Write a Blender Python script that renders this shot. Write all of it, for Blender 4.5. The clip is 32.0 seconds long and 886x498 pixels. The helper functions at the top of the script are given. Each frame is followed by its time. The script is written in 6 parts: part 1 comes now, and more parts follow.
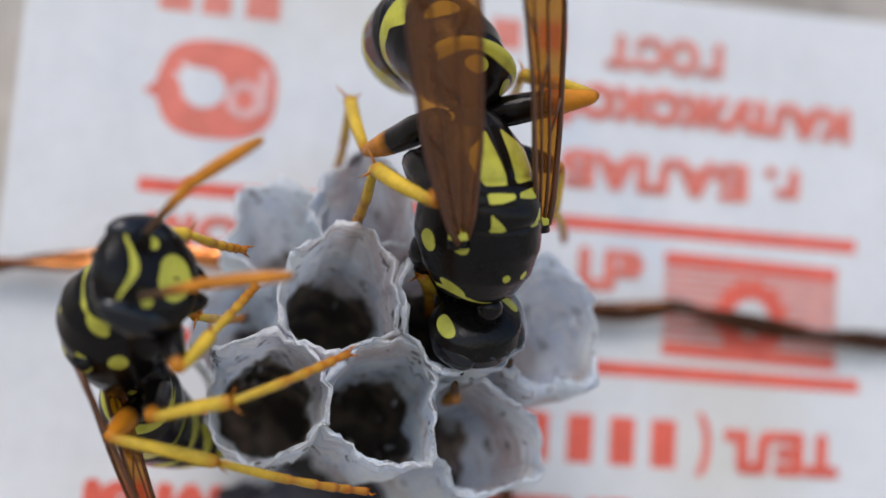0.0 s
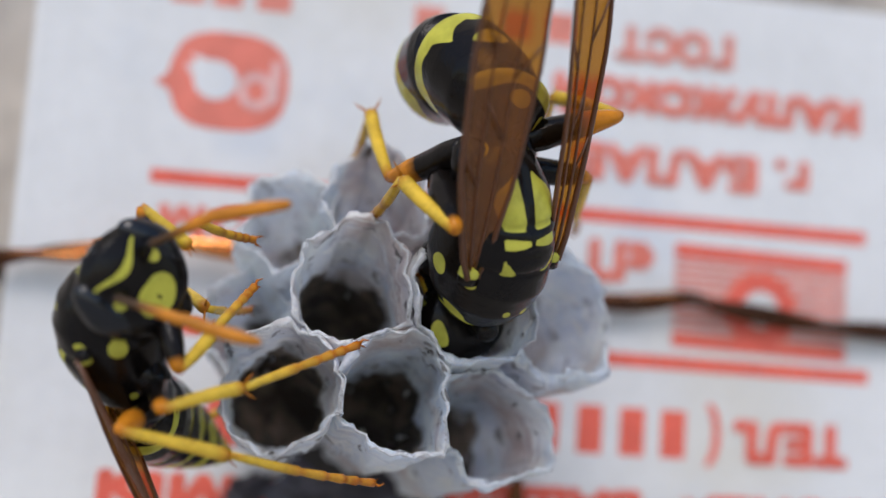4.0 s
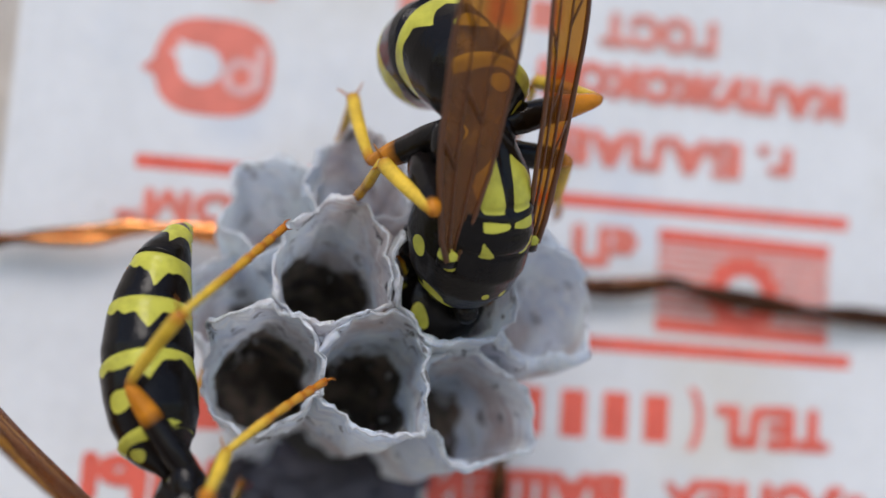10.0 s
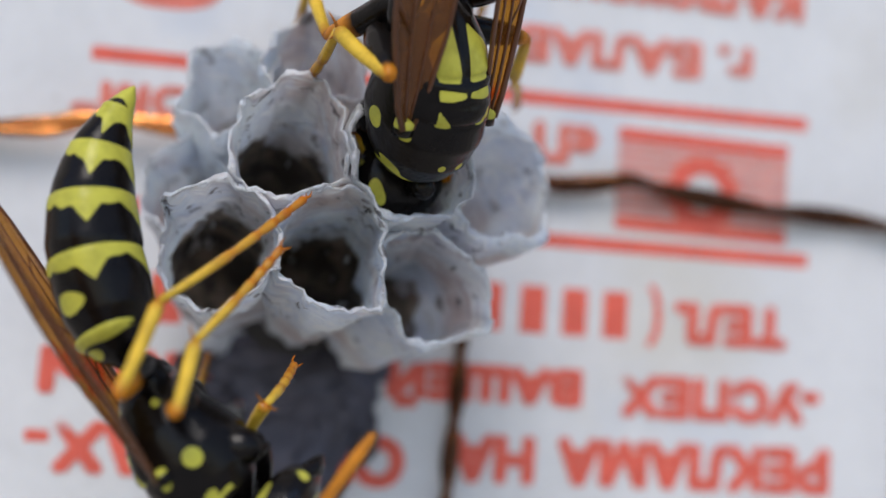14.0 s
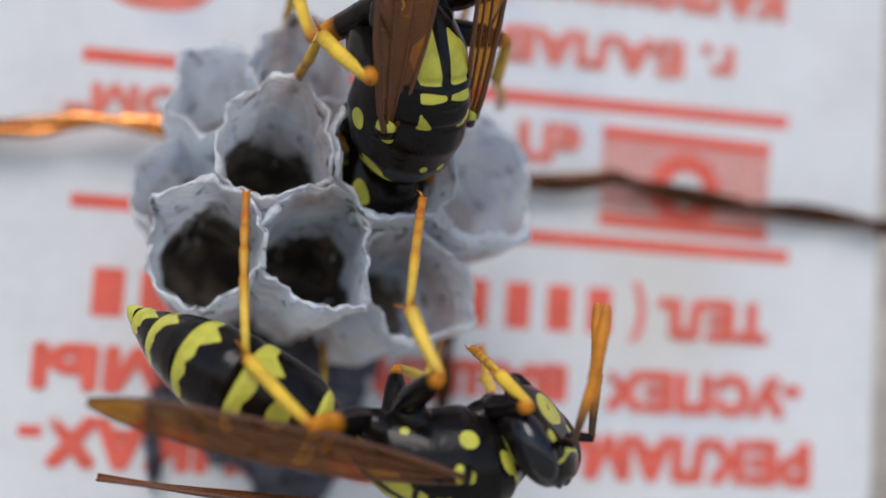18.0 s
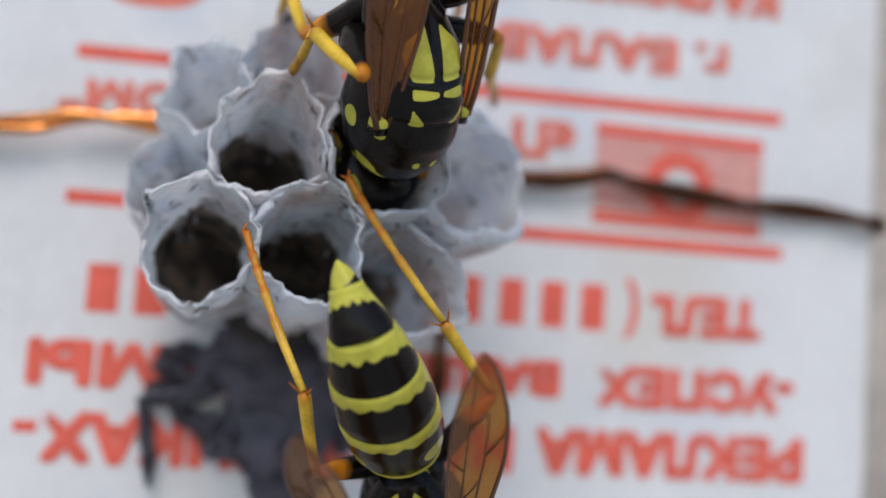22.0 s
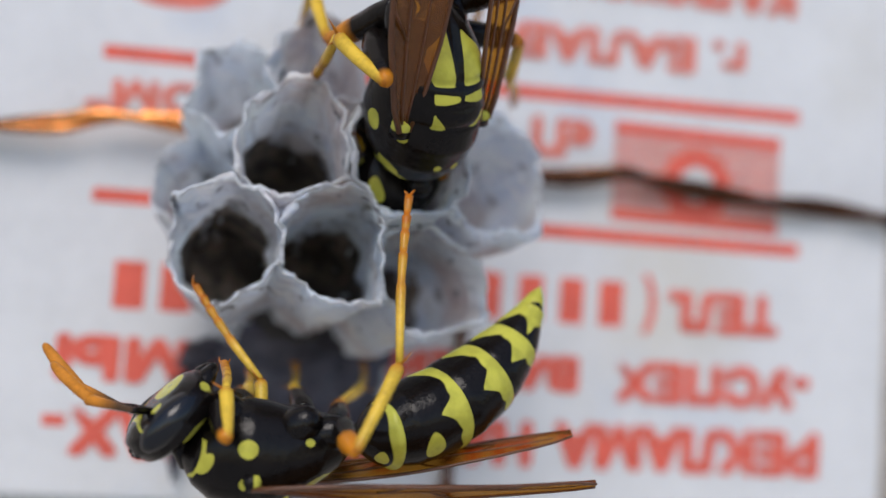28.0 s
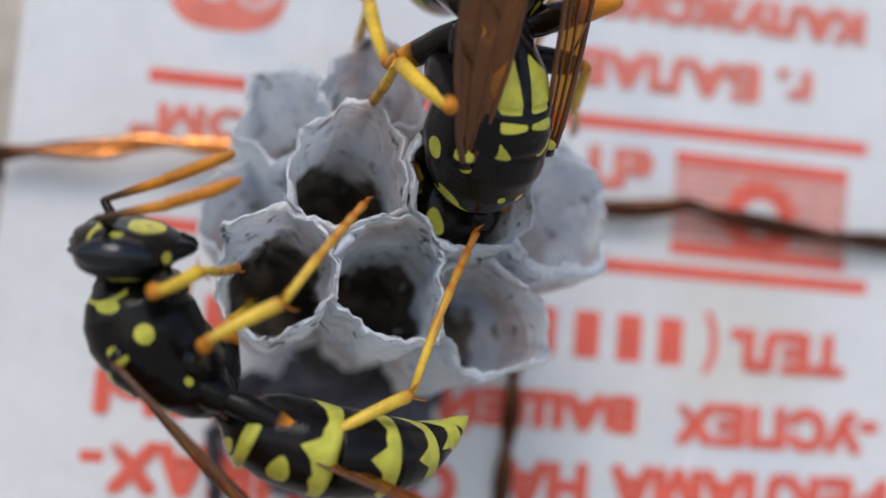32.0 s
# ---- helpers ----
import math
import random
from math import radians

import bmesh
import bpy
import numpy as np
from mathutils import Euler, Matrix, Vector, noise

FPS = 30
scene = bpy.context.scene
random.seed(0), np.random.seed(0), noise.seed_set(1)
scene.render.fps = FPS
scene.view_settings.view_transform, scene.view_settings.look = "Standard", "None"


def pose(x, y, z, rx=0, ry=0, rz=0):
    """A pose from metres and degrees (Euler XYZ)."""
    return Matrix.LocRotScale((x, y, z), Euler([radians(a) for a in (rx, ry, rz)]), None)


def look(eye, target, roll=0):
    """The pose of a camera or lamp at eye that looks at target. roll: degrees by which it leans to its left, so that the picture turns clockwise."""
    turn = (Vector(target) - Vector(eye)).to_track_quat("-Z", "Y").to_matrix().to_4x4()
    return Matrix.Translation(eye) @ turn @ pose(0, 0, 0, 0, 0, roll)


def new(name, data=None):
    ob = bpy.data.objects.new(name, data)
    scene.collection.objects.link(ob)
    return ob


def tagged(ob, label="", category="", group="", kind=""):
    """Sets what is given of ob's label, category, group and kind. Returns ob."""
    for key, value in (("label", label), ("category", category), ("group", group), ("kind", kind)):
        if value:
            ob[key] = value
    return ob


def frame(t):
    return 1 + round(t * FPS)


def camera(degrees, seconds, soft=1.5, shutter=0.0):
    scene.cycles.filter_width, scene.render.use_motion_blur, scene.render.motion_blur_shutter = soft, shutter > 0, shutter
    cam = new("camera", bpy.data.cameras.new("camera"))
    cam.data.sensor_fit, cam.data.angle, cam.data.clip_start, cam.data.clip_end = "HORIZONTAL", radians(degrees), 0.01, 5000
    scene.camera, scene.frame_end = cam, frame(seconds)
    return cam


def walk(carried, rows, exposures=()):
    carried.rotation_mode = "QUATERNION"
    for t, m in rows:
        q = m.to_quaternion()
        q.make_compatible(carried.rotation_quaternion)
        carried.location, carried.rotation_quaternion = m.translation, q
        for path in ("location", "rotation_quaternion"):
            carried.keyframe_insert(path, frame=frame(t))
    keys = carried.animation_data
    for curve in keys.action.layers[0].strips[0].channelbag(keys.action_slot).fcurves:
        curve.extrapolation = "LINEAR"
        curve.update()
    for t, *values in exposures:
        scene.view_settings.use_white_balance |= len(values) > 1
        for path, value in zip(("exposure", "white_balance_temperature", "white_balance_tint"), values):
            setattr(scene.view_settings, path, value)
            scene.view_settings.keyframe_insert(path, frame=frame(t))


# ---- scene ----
LENS = 40.0
PATH = [
    (0, pose(-0.01202, -0.06279, -0.01086, 97.946, -3.749, -8.247)),
    (0.5, pose(-0.01223, -0.06292, -0.01081, 97.764, -3.690, -8.184)),
    (1, pose(-0.01235, -0.06291, -0.01086, 97.770, -3.675, -8.076)),
    (1.5, pose(-0.01225, -0.06290, -0.01093, 97.794, -3.880, -8.063)),
    (2, pose(-0.01238, -0.06285, -0.01095, 97.698, -3.789, -8.173)),
    (2.5, pose(-0.01228, -0.06300, -0.01083, 97.504, -3.851, -8.050)),
    (3, pose(-0.01228, -0.06306, -0.01079, 97.453, -3.862, -7.938)),
    (3.5, pose(-0.01236, -0.06298, -0.01098, 97.510, -3.850, -7.961)),
    (5.5, pose(-0.01224, -0.06314, -0.01056, 97.532, -3.722, -8.168)),
    (6, pose(-0.01230, -0.06326, -0.01063, 97.424, -3.556, -7.993)),
    (6.5, pose(-0.01230, -0.06335, -0.01065, 97.409, -3.541, -7.959)),
    (7, pose(-0.01227, -0.06322, -0.01036, 97.268, -3.527, -8.043)),
    (7.5, pose(-0.01231, -0.06324, -0.01050, 97.363, -3.616, -8.120)),
    (8, pose(-0.01213, -0.06321, -0.01052, 97.383, -3.657, -8.072)),
    (8.5, pose(-0.01216, -0.06337, -0.01067, 97.514, -3.487, -8.098)),
    (9, pose(-0.01211, -0.06338, -0.01074, 97.503, -3.433, -8.021)),
    (9.5, pose(-0.01197, -0.06338, -0.01110, 97.319, -3.596, -7.913)),
    (10, pose(-0.01172, -0.06333, -0.01140, 97.271, -3.809, -8.189)),
    (10.5, pose(-0.01155, -0.06337, -0.01137, 97.223, -3.744, -8.625)),
    (11, pose(-0.01133, -0.06335, -0.01146, 97.198, -3.803, -8.665)),
    (11.5, pose(-0.01131, -0.06347, -0.01151, 97.192, -3.841, -8.636)),
    (12, pose(-0.01136, -0.06343, -0.01205, 96.951, -3.863, -8.771)),
    (12.5, pose(-0.01117, -0.06322, -0.01310, 96.562, -3.764, -9.021)),
    (13, pose(-0.01084, -0.06310, -0.01396, 95.908, -3.915, -9.447)),
    (13.5, pose(-0.01082, -0.06307, -0.01448, 95.590, -3.865, -9.531)),
    (14, pose(-0.01092, -0.06302, -0.01465, 95.437, -3.719, -9.585)),
    (14.5, pose(-0.01089, -0.06314, -0.01453, 95.196, -3.723, -9.573)),
    (16.5, pose(-0.01054, -0.06374, -0.01455, 95.252, -3.730, -9.591)),
    (17, pose(-0.01049, -0.06387, -0.01457, 95.251, -3.638, -9.731)),
    (17.5, pose(-0.01052, -0.06400, -0.01444, 95.084, -3.594, -9.649)),
    (18, pose(-0.01046, -0.06416, -0.01448, 95.112, -3.553, -9.637)),
    (18.5, pose(-0.01043, -0.06413, -0.01440, 95.097, -3.493, -9.592)),
    (19, pose(-0.01040, -0.06409, -0.01454, 95.249, -3.547, -9.796)),
    (19.5, pose(-0.01032, -0.06410, -0.01438, 95.159, -3.575, -9.873)),
    (20, pose(-0.01033, -0.06402, -0.01449, 95.140, -3.586, -9.953)),
    (20.5, pose(-0.01027, -0.06421, -0.01441, 95.108, -3.545, -9.905)),
    (21, pose(-0.01009, -0.06436, -0.01423, 94.857, -3.598, -9.567)),
    (21.5, pose(-0.01033, -0.06437, -0.01464, 95.123, -3.591, -9.754)),
    (22, pose(-0.01024, -0.06442, -0.01454, 94.995, -3.615, -9.698)),
    (22.5, pose(-0.01023, -0.06439, -0.01448, 95.001, -3.567, -9.771)),
    (23, pose(-0.01032, -0.06430, -0.01436, 94.937, -3.669, -9.948)),
    (23.5, pose(-0.01045, -0.06434, -0.01445, 94.980, -3.625, -9.983)),
    (24, pose(-0.01034, -0.06448, -0.01468, 95.115, -3.584, -9.730)),
    (24.5, pose(-0.01031, -0.06443, -0.01489, 95.101, -3.669, -9.766)),
    (26.5, pose(-0.01011, -0.06445, -0.01407, 94.211, -3.744, -9.698)),
    (27, pose(-0.01038, -0.06464, -0.01440, 94.355, -3.802, -9.503)),
    (27.5, pose(-0.01045, -0.06489, -0.01422, 94.324, -3.749, -9.133)),
    (28, pose(-0.01058, -0.06533, -0.01404, 94.300, -3.707, -8.890)),
    (28.5, pose(-0.01080, -0.06569, -0.01377, 94.101, -3.613, -8.746)),
    (29, pose(-0.01134, -0.06695, -0.01403, 94.375, -3.782, -7.970)),
    (29.5, pose(-0.01166, -0.06811, -0.01484, 94.194, -4.101, -7.336)),
    (30, pose(-0.01113, -0.06523, -0.01564, 95.186, -4.609, -8.195)),
    (30.5, pose(-0.01096, -0.06330, -0.01510, 95.104, -4.368, -8.457)),
    (31, pose(-0.01133, -0.06270, -0.01451, 95.101, -4.307, -8.085)),
    (31.5, pose(-0.01163, -0.06252, -0.01403, 95.190, -4.356, -7.738)),
    (32, pose(-0.01162, -0.06271, -0.01361, 95.467, -4.434, -7.694)),
]
cam = camera(LENS, 32.0, soft=1.5, shutter=0.5)
cam.data.dof.use_dof = True
cam.data.dof.focus_distance = 0.0465
cam.data.dof.aperture_fstop = 25.0
walk(cam, PATH, exposures=[(0.0, 0.34), (10.0, 0.35), (14.0, 0.3), (32.0, 0.3)])

# ---- light: bright open shade, soft light from above and in front ----
world = bpy.data.worlds.new("sky")
scene.world = world
world.use_nodes = True
wn = world.node_tree
sky = wn.nodes.new("ShaderNodeTexSky")
sky.sky_type, sky.sun_disc = "NISHITA", False
sky.sun_elevation, sky.sun_rotation = radians(49), radians(198)
wn.links.new(sky.outputs["Color"], wn.nodes["Background"].inputs["Color"])
wn.nodes["Background"].inputs["Strength"].default_value = 0.15
sun_data = bpy.data.lights.new("sun", "SUN")
sun_data.energy, sun_data.angle, sun_data.color = 1.37, radians(30), (1.0, 0.93, 0.885)
sun = new("sun", sun_data)
sun.matrix_world = look((-0.2, -0.62, 0.76), (0, 0, 0))

# ---- materials ----
MM = 0.001


def material(name, colour, rough=0.5, metal=0.0, var=0.15, scale=400.0, bump=0.0, bump_scale=1500.0, dark=None, coat=0.0, gloss=0.5):
    """A surface with two scales of colour variation and fine relief; scales in cycles per metre."""
    m = bpy.data.materials.new(name)
    m.use_nodes = True
    n, l = m.node_tree.nodes, m.node_tree.links
    b = n["Principled BSDF"]
    tc = n.new("ShaderNodeTexCoord")
    big, fine = n.new("ShaderNodeTexNoise"), n.new("ShaderNodeTexNoise")
    big.inputs["Scale"].default_value, big.inputs["Detail"].default_value = scale, 4
    fine.inputs["Scale"].default_value, fine.inputs["Detail"].default_value = scale * 7, 3
    for t in (big, fine):
        l.new(tc.outputs["Object"], t.inputs["Vector"])
    ramp = n.new("ShaderNodeValToRGB")
    dk = dark or tuple(c * (1 - 2 * var) for c in colour)
    ramp.color_ramp.elements[0].color = (*dk, 1)
    ramp.color_ramp.elements[1].color = (*[min(1, c * (1 + var * 0.5)) for c in colour], 1)
    ramp.color_ramp.elements[0].position, ramp.color_ramp.elements[1].position = 0.3, 0.62
    mix = n.new("ShaderNodeMix")
    mix.inputs[0].default_value = 0.35
    l.new(big.outputs["Fac"], mix.inputs[2])
    l.new(fine.outputs["Fac"], mix.inputs[3])
    l.new(mix.outputs[0], ramp.inputs["Fac"])
    l.new(ramp.outputs["Color"], b.inputs["Base Color"])
    b.inputs["Roughness"].default_value, b.inputs["Metallic"].default_value = rough, metal
    b.inputs["Coat Weight"].default_value, b.inputs["Coat Roughness"].default_value = coat, 0.08
    b.inputs["Specular IOR Level"].default_value = gloss
    if bump:
        bn, bt = n.new("ShaderNodeBump"), n.new("ShaderNodeTexNoise")
        bt.inputs["Scale"].default_value, bt.inputs["Detail"].default_value = bump_scale, 5
        l.new(tc.outputs["Object"], bt.inputs["Vector"])
        bn.inputs["Strength"].default_value, bn.inputs["Distance"].default_value = bump, 0.0003
        l.new(bt.outputs["Fac"], bn.inputs["Height"])
        l.new(bn.outputs["Normal"], b.inputs["Normal"])
    return m


def patterned(name, ground, mark, rough=0.3, coat=0.3, edge=0.03):
    """Chitin with markings: the mesh attribute 'mark' is above zero where the marking lies."""
    m = material(name, ground, rough, var=0.2, scale=900, bump=0.10, bump_scale=7000, coat=coat, gloss=0.17)
    n, l = m.node_tree.nodes, m.node_tree.links
    b = n["Principled BSDF"]
    at = n.new("ShaderNodeAttribute")
    at.attribute_name = "mark"
    step = n.new("ShaderNodeMapRange")
    step.inputs["From Min"].default_value, step.inputs["From Max"].default_value = -edge, edge
    l.new(at.outputs["Fac"], step.inputs["Value"])
    tc, ns = n.new("ShaderNodeTexCoord"), n.new("ShaderNodeTexNoise")
    ns.inputs["Scale"].default_value = 1600
    l.new(tc.outputs["Object"], ns.inputs["Vector"])
    ramp = n.new("ShaderNodeValToRGB")
    ramp.color_ramp.elements[0].color = (*[c * 0.78 for c in mark], 1)
    ramp.color_ramp.elements[1].color = (*mark, 1)
    ramp.color_ramp.elements[0].position, ramp.color_ramp.elements[1].position = 0.35, 0.6
    l.new(ns.outputs["Fac"], ramp.inputs["Fac"])
    mix = n.new("ShaderNodeMix")
    mix.data_type = "RGBA"
    old = b.inputs["Base Color"].links[0].from_socket
    l.new(step.outputs["Result"], mix.inputs[0])
    l.new(old, mix.inputs[6])
    l.new(ramp.outputs["Color"], mix.inputs[7])
    l.new(mix.outputs[2], b.inputs["Base Color"])
    return m


def see_through(m, amount, tint=None):
    """Lets part of the light pass straight or scattered through a thin sheet."""
    n, l = m.node_tree.nodes, m.node_tree.links
    out, b = n["Material Output"], n["Principled BSDF"]
    tr = n.new("ShaderNodeBsdfTransparent" if tint else "ShaderNodeBsdfTranslucent")
    if tint:
        tr.inputs["Color"].default_value = (*tint, 1)
    else:
        l.new(b.inputs["Base Color"].links[0].from_socket, tr.inputs["Color"])
    mx = n.new("ShaderNodeMixShader")
    mx.inputs[0].default_value = amount
    l.new(b.outputs[0], mx.inputs[1])
    l.new(tr.outputs[0], mx.inputs[2])
    l.new(mx.outputs[0], out.inputs["Surface"])
    return m


def paper(name):
    """Grey wasp paper: pale fibres in bands along the rim, brown patches, dark flecks, and a zone of brown soil and
    painted depth shade where the attribute 'mark' rises.
    """
    m = material(name, (0.91, 0.95, 1.0), 0.85, var=0.12, scale=420, bump=1.0, bump_scale=2400, dark=(0.74, 0.81, 0.94))
    n, l = m.node_tree.nodes, m.node_tree.links
    b = n["Principled BSDF"]
    tc, mp, mf = n.new("ShaderNodeTexCoord"), n.new("ShaderNodeMapping"), n.new("ShaderNodeMapping")
    mp.inputs["Scale"].default_value = (1.0, 1.5, 1.0)
    mf.inputs["Scale"].default_value = (0.35, 2.6, 0.35)
    l.new(tc.outputs["Object"], mp.inputs["Vector"])
    l.new(tc.outputs["Object"], mf.inputs["Vector"])
    old = b.inputs["Base Color"].links[0].from_socket
    for way, scale, lo, hi, colour, most in ((mp, 150, 0.50, 0.66, (0.66, 0.51, 0.46), 0.72), (mp, 330, 0.56, 0.74, (0.60, 0.58, 0.58), 0.4), (mf, 1100, 0.54, 0.70, (0.50, 0.57, 0.70), 0.45),
                                             (mf, 1700, 0.54, 0.62, (0.99, 1.0, 1.0), 0.9), (mp, 1100, 0.61, 0.67, (0.12, 0.10, 0.10), 0.8)):
        ns, mr, mx = n.new("ShaderNodeTexNoise"), n.new("ShaderNodeMapRange"), n.new("ShaderNodeMix")
        ns.inputs["Scale"].default_value, ns.inputs["Detail"].default_value, ns.inputs["Distortion"].default_value = scale, 5, 0.6
        l.new(way.outputs[0], ns.inputs["Vector"])
        mr.inputs["From Min"].default_value, mr.inputs["From Max"].default_value, mr.inputs["To Max"].default_value = lo, hi, most
        l.new(ns.outputs["Fac"], mr.inputs["Value"])
        mx.data_type = "RGBA"
        mx.inputs[7].default_value = (*colour, 1)
        l.new(mr.outputs[0], mx.inputs[0])
        l.new(old, mx.inputs[6])
        old = mx.outputs[2]
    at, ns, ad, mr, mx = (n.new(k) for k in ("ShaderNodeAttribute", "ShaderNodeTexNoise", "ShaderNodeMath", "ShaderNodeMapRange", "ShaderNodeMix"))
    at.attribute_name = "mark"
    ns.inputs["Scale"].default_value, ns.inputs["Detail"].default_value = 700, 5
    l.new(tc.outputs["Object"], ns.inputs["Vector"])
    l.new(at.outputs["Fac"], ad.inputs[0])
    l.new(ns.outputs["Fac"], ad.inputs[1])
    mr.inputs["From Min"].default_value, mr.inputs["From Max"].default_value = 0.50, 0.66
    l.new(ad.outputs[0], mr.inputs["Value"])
    # mottled brown, made darker for the shade deep in the cells
    soil_shade, lump = n.new("ShaderNodeValToRGB"), n.new("ShaderNodeTexNoise")
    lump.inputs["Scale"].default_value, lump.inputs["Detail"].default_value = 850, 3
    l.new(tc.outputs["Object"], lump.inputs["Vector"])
    l.new(lump.outputs["Fac"], soil_shade.inputs["Fac"])
    soil_shade.color_ramp.elements[0].color, soil_shade.color_ramp.elements[1].color = (0.10, 0.085, 0.072, 1), (0.34, 0.27, 0.21, 1)
    soil_shade.color_ramp.elements[0].position, soil_shade.color_ramp.elements[1].position = 0.42, 0.68
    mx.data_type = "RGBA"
    l.new(soil_shade.outputs["Color"], mx.inputs[7])
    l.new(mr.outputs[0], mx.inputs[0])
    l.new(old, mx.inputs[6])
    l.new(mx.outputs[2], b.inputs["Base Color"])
    # fibres stand out of the sheet
    bump = b.inputs["Normal"].links[0].from_node
    fib, up = n.new("ShaderNodeTexNoise"), n.new("ShaderNodeMath")
    fib.inputs["Scale"].default_value, fib.inputs["Detail"].default_value, fib.inputs["Distortion"].default_value = 1300, 4, 0.5
    l.new(mf.outputs[0], fib.inputs["Vector"])
    l.new(bump.inputs["Height"].links[0].from_socket, up.inputs[0])
    l.new(fib.outputs["Fac"], up.inputs[1])
    l.new(up.outputs[0], bump.inputs["Height"])
    return see_through(m, 0.5)


YELLOW = (0.50, 0.475, 0.07)
BLACK = (0.0075, 0.006, 0.0055)
M_CARD = material("white_cardboard", (0.63, 0.63, 0.635), 0.8, var=0.05, scale=160, bump=0.06, bump_scale=2500)
def stained(m, spots):
    """Faint stains of given colours over a surface, by large noise patches."""
    n, l = m.node_tree.nodes, m.node_tree.links
    b = n["Principled BSDF"]
    tc = n.new("ShaderNodeTexCoord")
    for scale, lo, hi, colour, most, shift in spots:
        mp, ns, mr, mx = n.new("ShaderNodeMapping"), n.new("ShaderNodeTexNoise"), n.new("ShaderNodeMapRange"), n.new("ShaderNodeMix")
        mp.inputs["Location"].default_value = (shift, shift * 0.7, -shift)
        l.new(tc.outputs["Object"], mp.inputs["Vector"])
        l.new(mp.outputs[0], ns.inputs["Vector"])
        ns.inputs["Scale"].default_value, ns.inputs["Detail"].default_value = scale, 5
        mr.inputs["From Min"].default_value, mr.inputs["From Max"].default_value, mr.inputs["To Max"].default_value = lo, hi, most
        l.new(ns.outputs["Fac"], mr.inputs["Value"])
        mx.data_type = "RGBA"
        mx.inputs[7].default_value = (*colour, 1)
        l.new(b.inputs["Base Color"].links[0].from_socket, mx.inputs[6])
        l.new(mr.outputs[0], mx.inputs[0])
        l.new(mx.outputs[2], b.inputs["Base Color"])
    return m


stained(M_CARD, [(55, 0.55, 0.72, (0.52, 0.48, 0.40), 0.55, 3.1), (90, 0.6, 0.74, (0.47, 0.52, 0.60), 0.5, 7.7), (1400, 0.66, 0.74, (0.42, 0.40, 0.38), 0.5, 1.3)])
M_KRAFT = material("grey_cardboard", (0.40, 0.36, 0.30), 0.85, var=0.12, scale=500, bump=0.4)
M_STRIKE = material("brown_striking_paint", (0.09, 0.05, 0.04), 0.9, var=0.2, scale=900, bump=0.6)
M_RED = material("red_print", (0.70, 0.115, 0.075), 0.7, var=0.10, scale=700)
M_FADED = material("faded_red_print", (0.69, 0.18, 0.13), 0.7, var=0.14, scale=700)
M_PALE = material("pale_pink_print", (0.66, 0.40, 0.38), 0.7, var=0.14, scale=900)
M_PINK = material("pale_red_print", (0.66, 0.22, 0.17), 0.7, var=0.14, scale=900)
M_PAPER = paper("wasp_paper")
M_RIM = see_through(material("pale_rim_paper", (0.90, 0.91, 0.94), 0.8, var=0.12, scale=1500, bump=1.0, bump_scale=4000, dark=(0.55, 0.56, 0.58)), 0.3)
M_STALK = material("nest_stalk", (0.03, 0.025, 0.022), 0.4, var=0.2, scale=900)
M_EGG = material("egg", (0.55, 0.55, 0.45), 0.35, var=0.05)
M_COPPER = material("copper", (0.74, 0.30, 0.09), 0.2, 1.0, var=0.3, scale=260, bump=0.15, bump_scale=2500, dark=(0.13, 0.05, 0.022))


def browned(m, x0, x1, colour):
    """Copper that blends from its own tone to the given colour from x0 to x1 on, in patches."""
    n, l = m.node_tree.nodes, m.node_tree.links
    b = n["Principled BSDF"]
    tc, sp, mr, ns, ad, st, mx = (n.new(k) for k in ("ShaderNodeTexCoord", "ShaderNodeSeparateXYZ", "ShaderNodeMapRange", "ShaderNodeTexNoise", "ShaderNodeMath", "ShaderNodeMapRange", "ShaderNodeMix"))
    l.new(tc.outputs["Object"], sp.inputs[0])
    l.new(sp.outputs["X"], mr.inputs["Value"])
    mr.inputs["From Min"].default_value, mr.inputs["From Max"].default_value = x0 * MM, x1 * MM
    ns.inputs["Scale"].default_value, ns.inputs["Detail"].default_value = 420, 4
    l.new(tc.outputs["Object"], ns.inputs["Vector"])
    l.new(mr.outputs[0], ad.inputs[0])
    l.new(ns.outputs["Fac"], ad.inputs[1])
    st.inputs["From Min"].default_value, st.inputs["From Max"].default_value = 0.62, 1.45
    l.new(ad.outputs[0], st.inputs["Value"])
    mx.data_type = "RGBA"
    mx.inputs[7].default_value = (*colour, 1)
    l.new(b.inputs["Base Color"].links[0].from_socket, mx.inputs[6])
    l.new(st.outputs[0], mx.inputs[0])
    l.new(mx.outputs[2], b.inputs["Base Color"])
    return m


browned(M_COPPER, -12.0, 2.0, (0.10, 0.042, 0.022))
browned(M_COPPER, -21.0, -24.5, (0.10, 0.042, 0.022))
M_BODY = patterned("black_chitin_yellow_marks", BLACK, YELLOW, rough=0.11, coat=0.0)
M_BLACK = material("black_chitin", BLACK, 0.12, var=0.2, scale=900, bump=0.1, bump_scale=7000, gloss=0.19)
M_EYE = material("compound_eye", (0.007, 0.008, 0.011), 0.10, var=0.1, scale=2000, bump=0.05, bump_scale=14000, gloss=0.4)
M_LEG = patterned("leg_yellow_to_orange", (0.66, 0.43, 0.045), (0.44, 0.13, 0.010), rough=0.24, coat=0.15, edge=0.6)
M_THIGH = patterned("leg_black_to_orange", BLACK, (0.56, 0.20, 0.014), rough=0.14, coat=0.0, edge=0.35)
M_ANT = patterned("antenna_orange", (0.52, 0.19, 0.018), (0.07, 0.035, 0.015), rough=0.45, coat=0.1, edge=0.5)
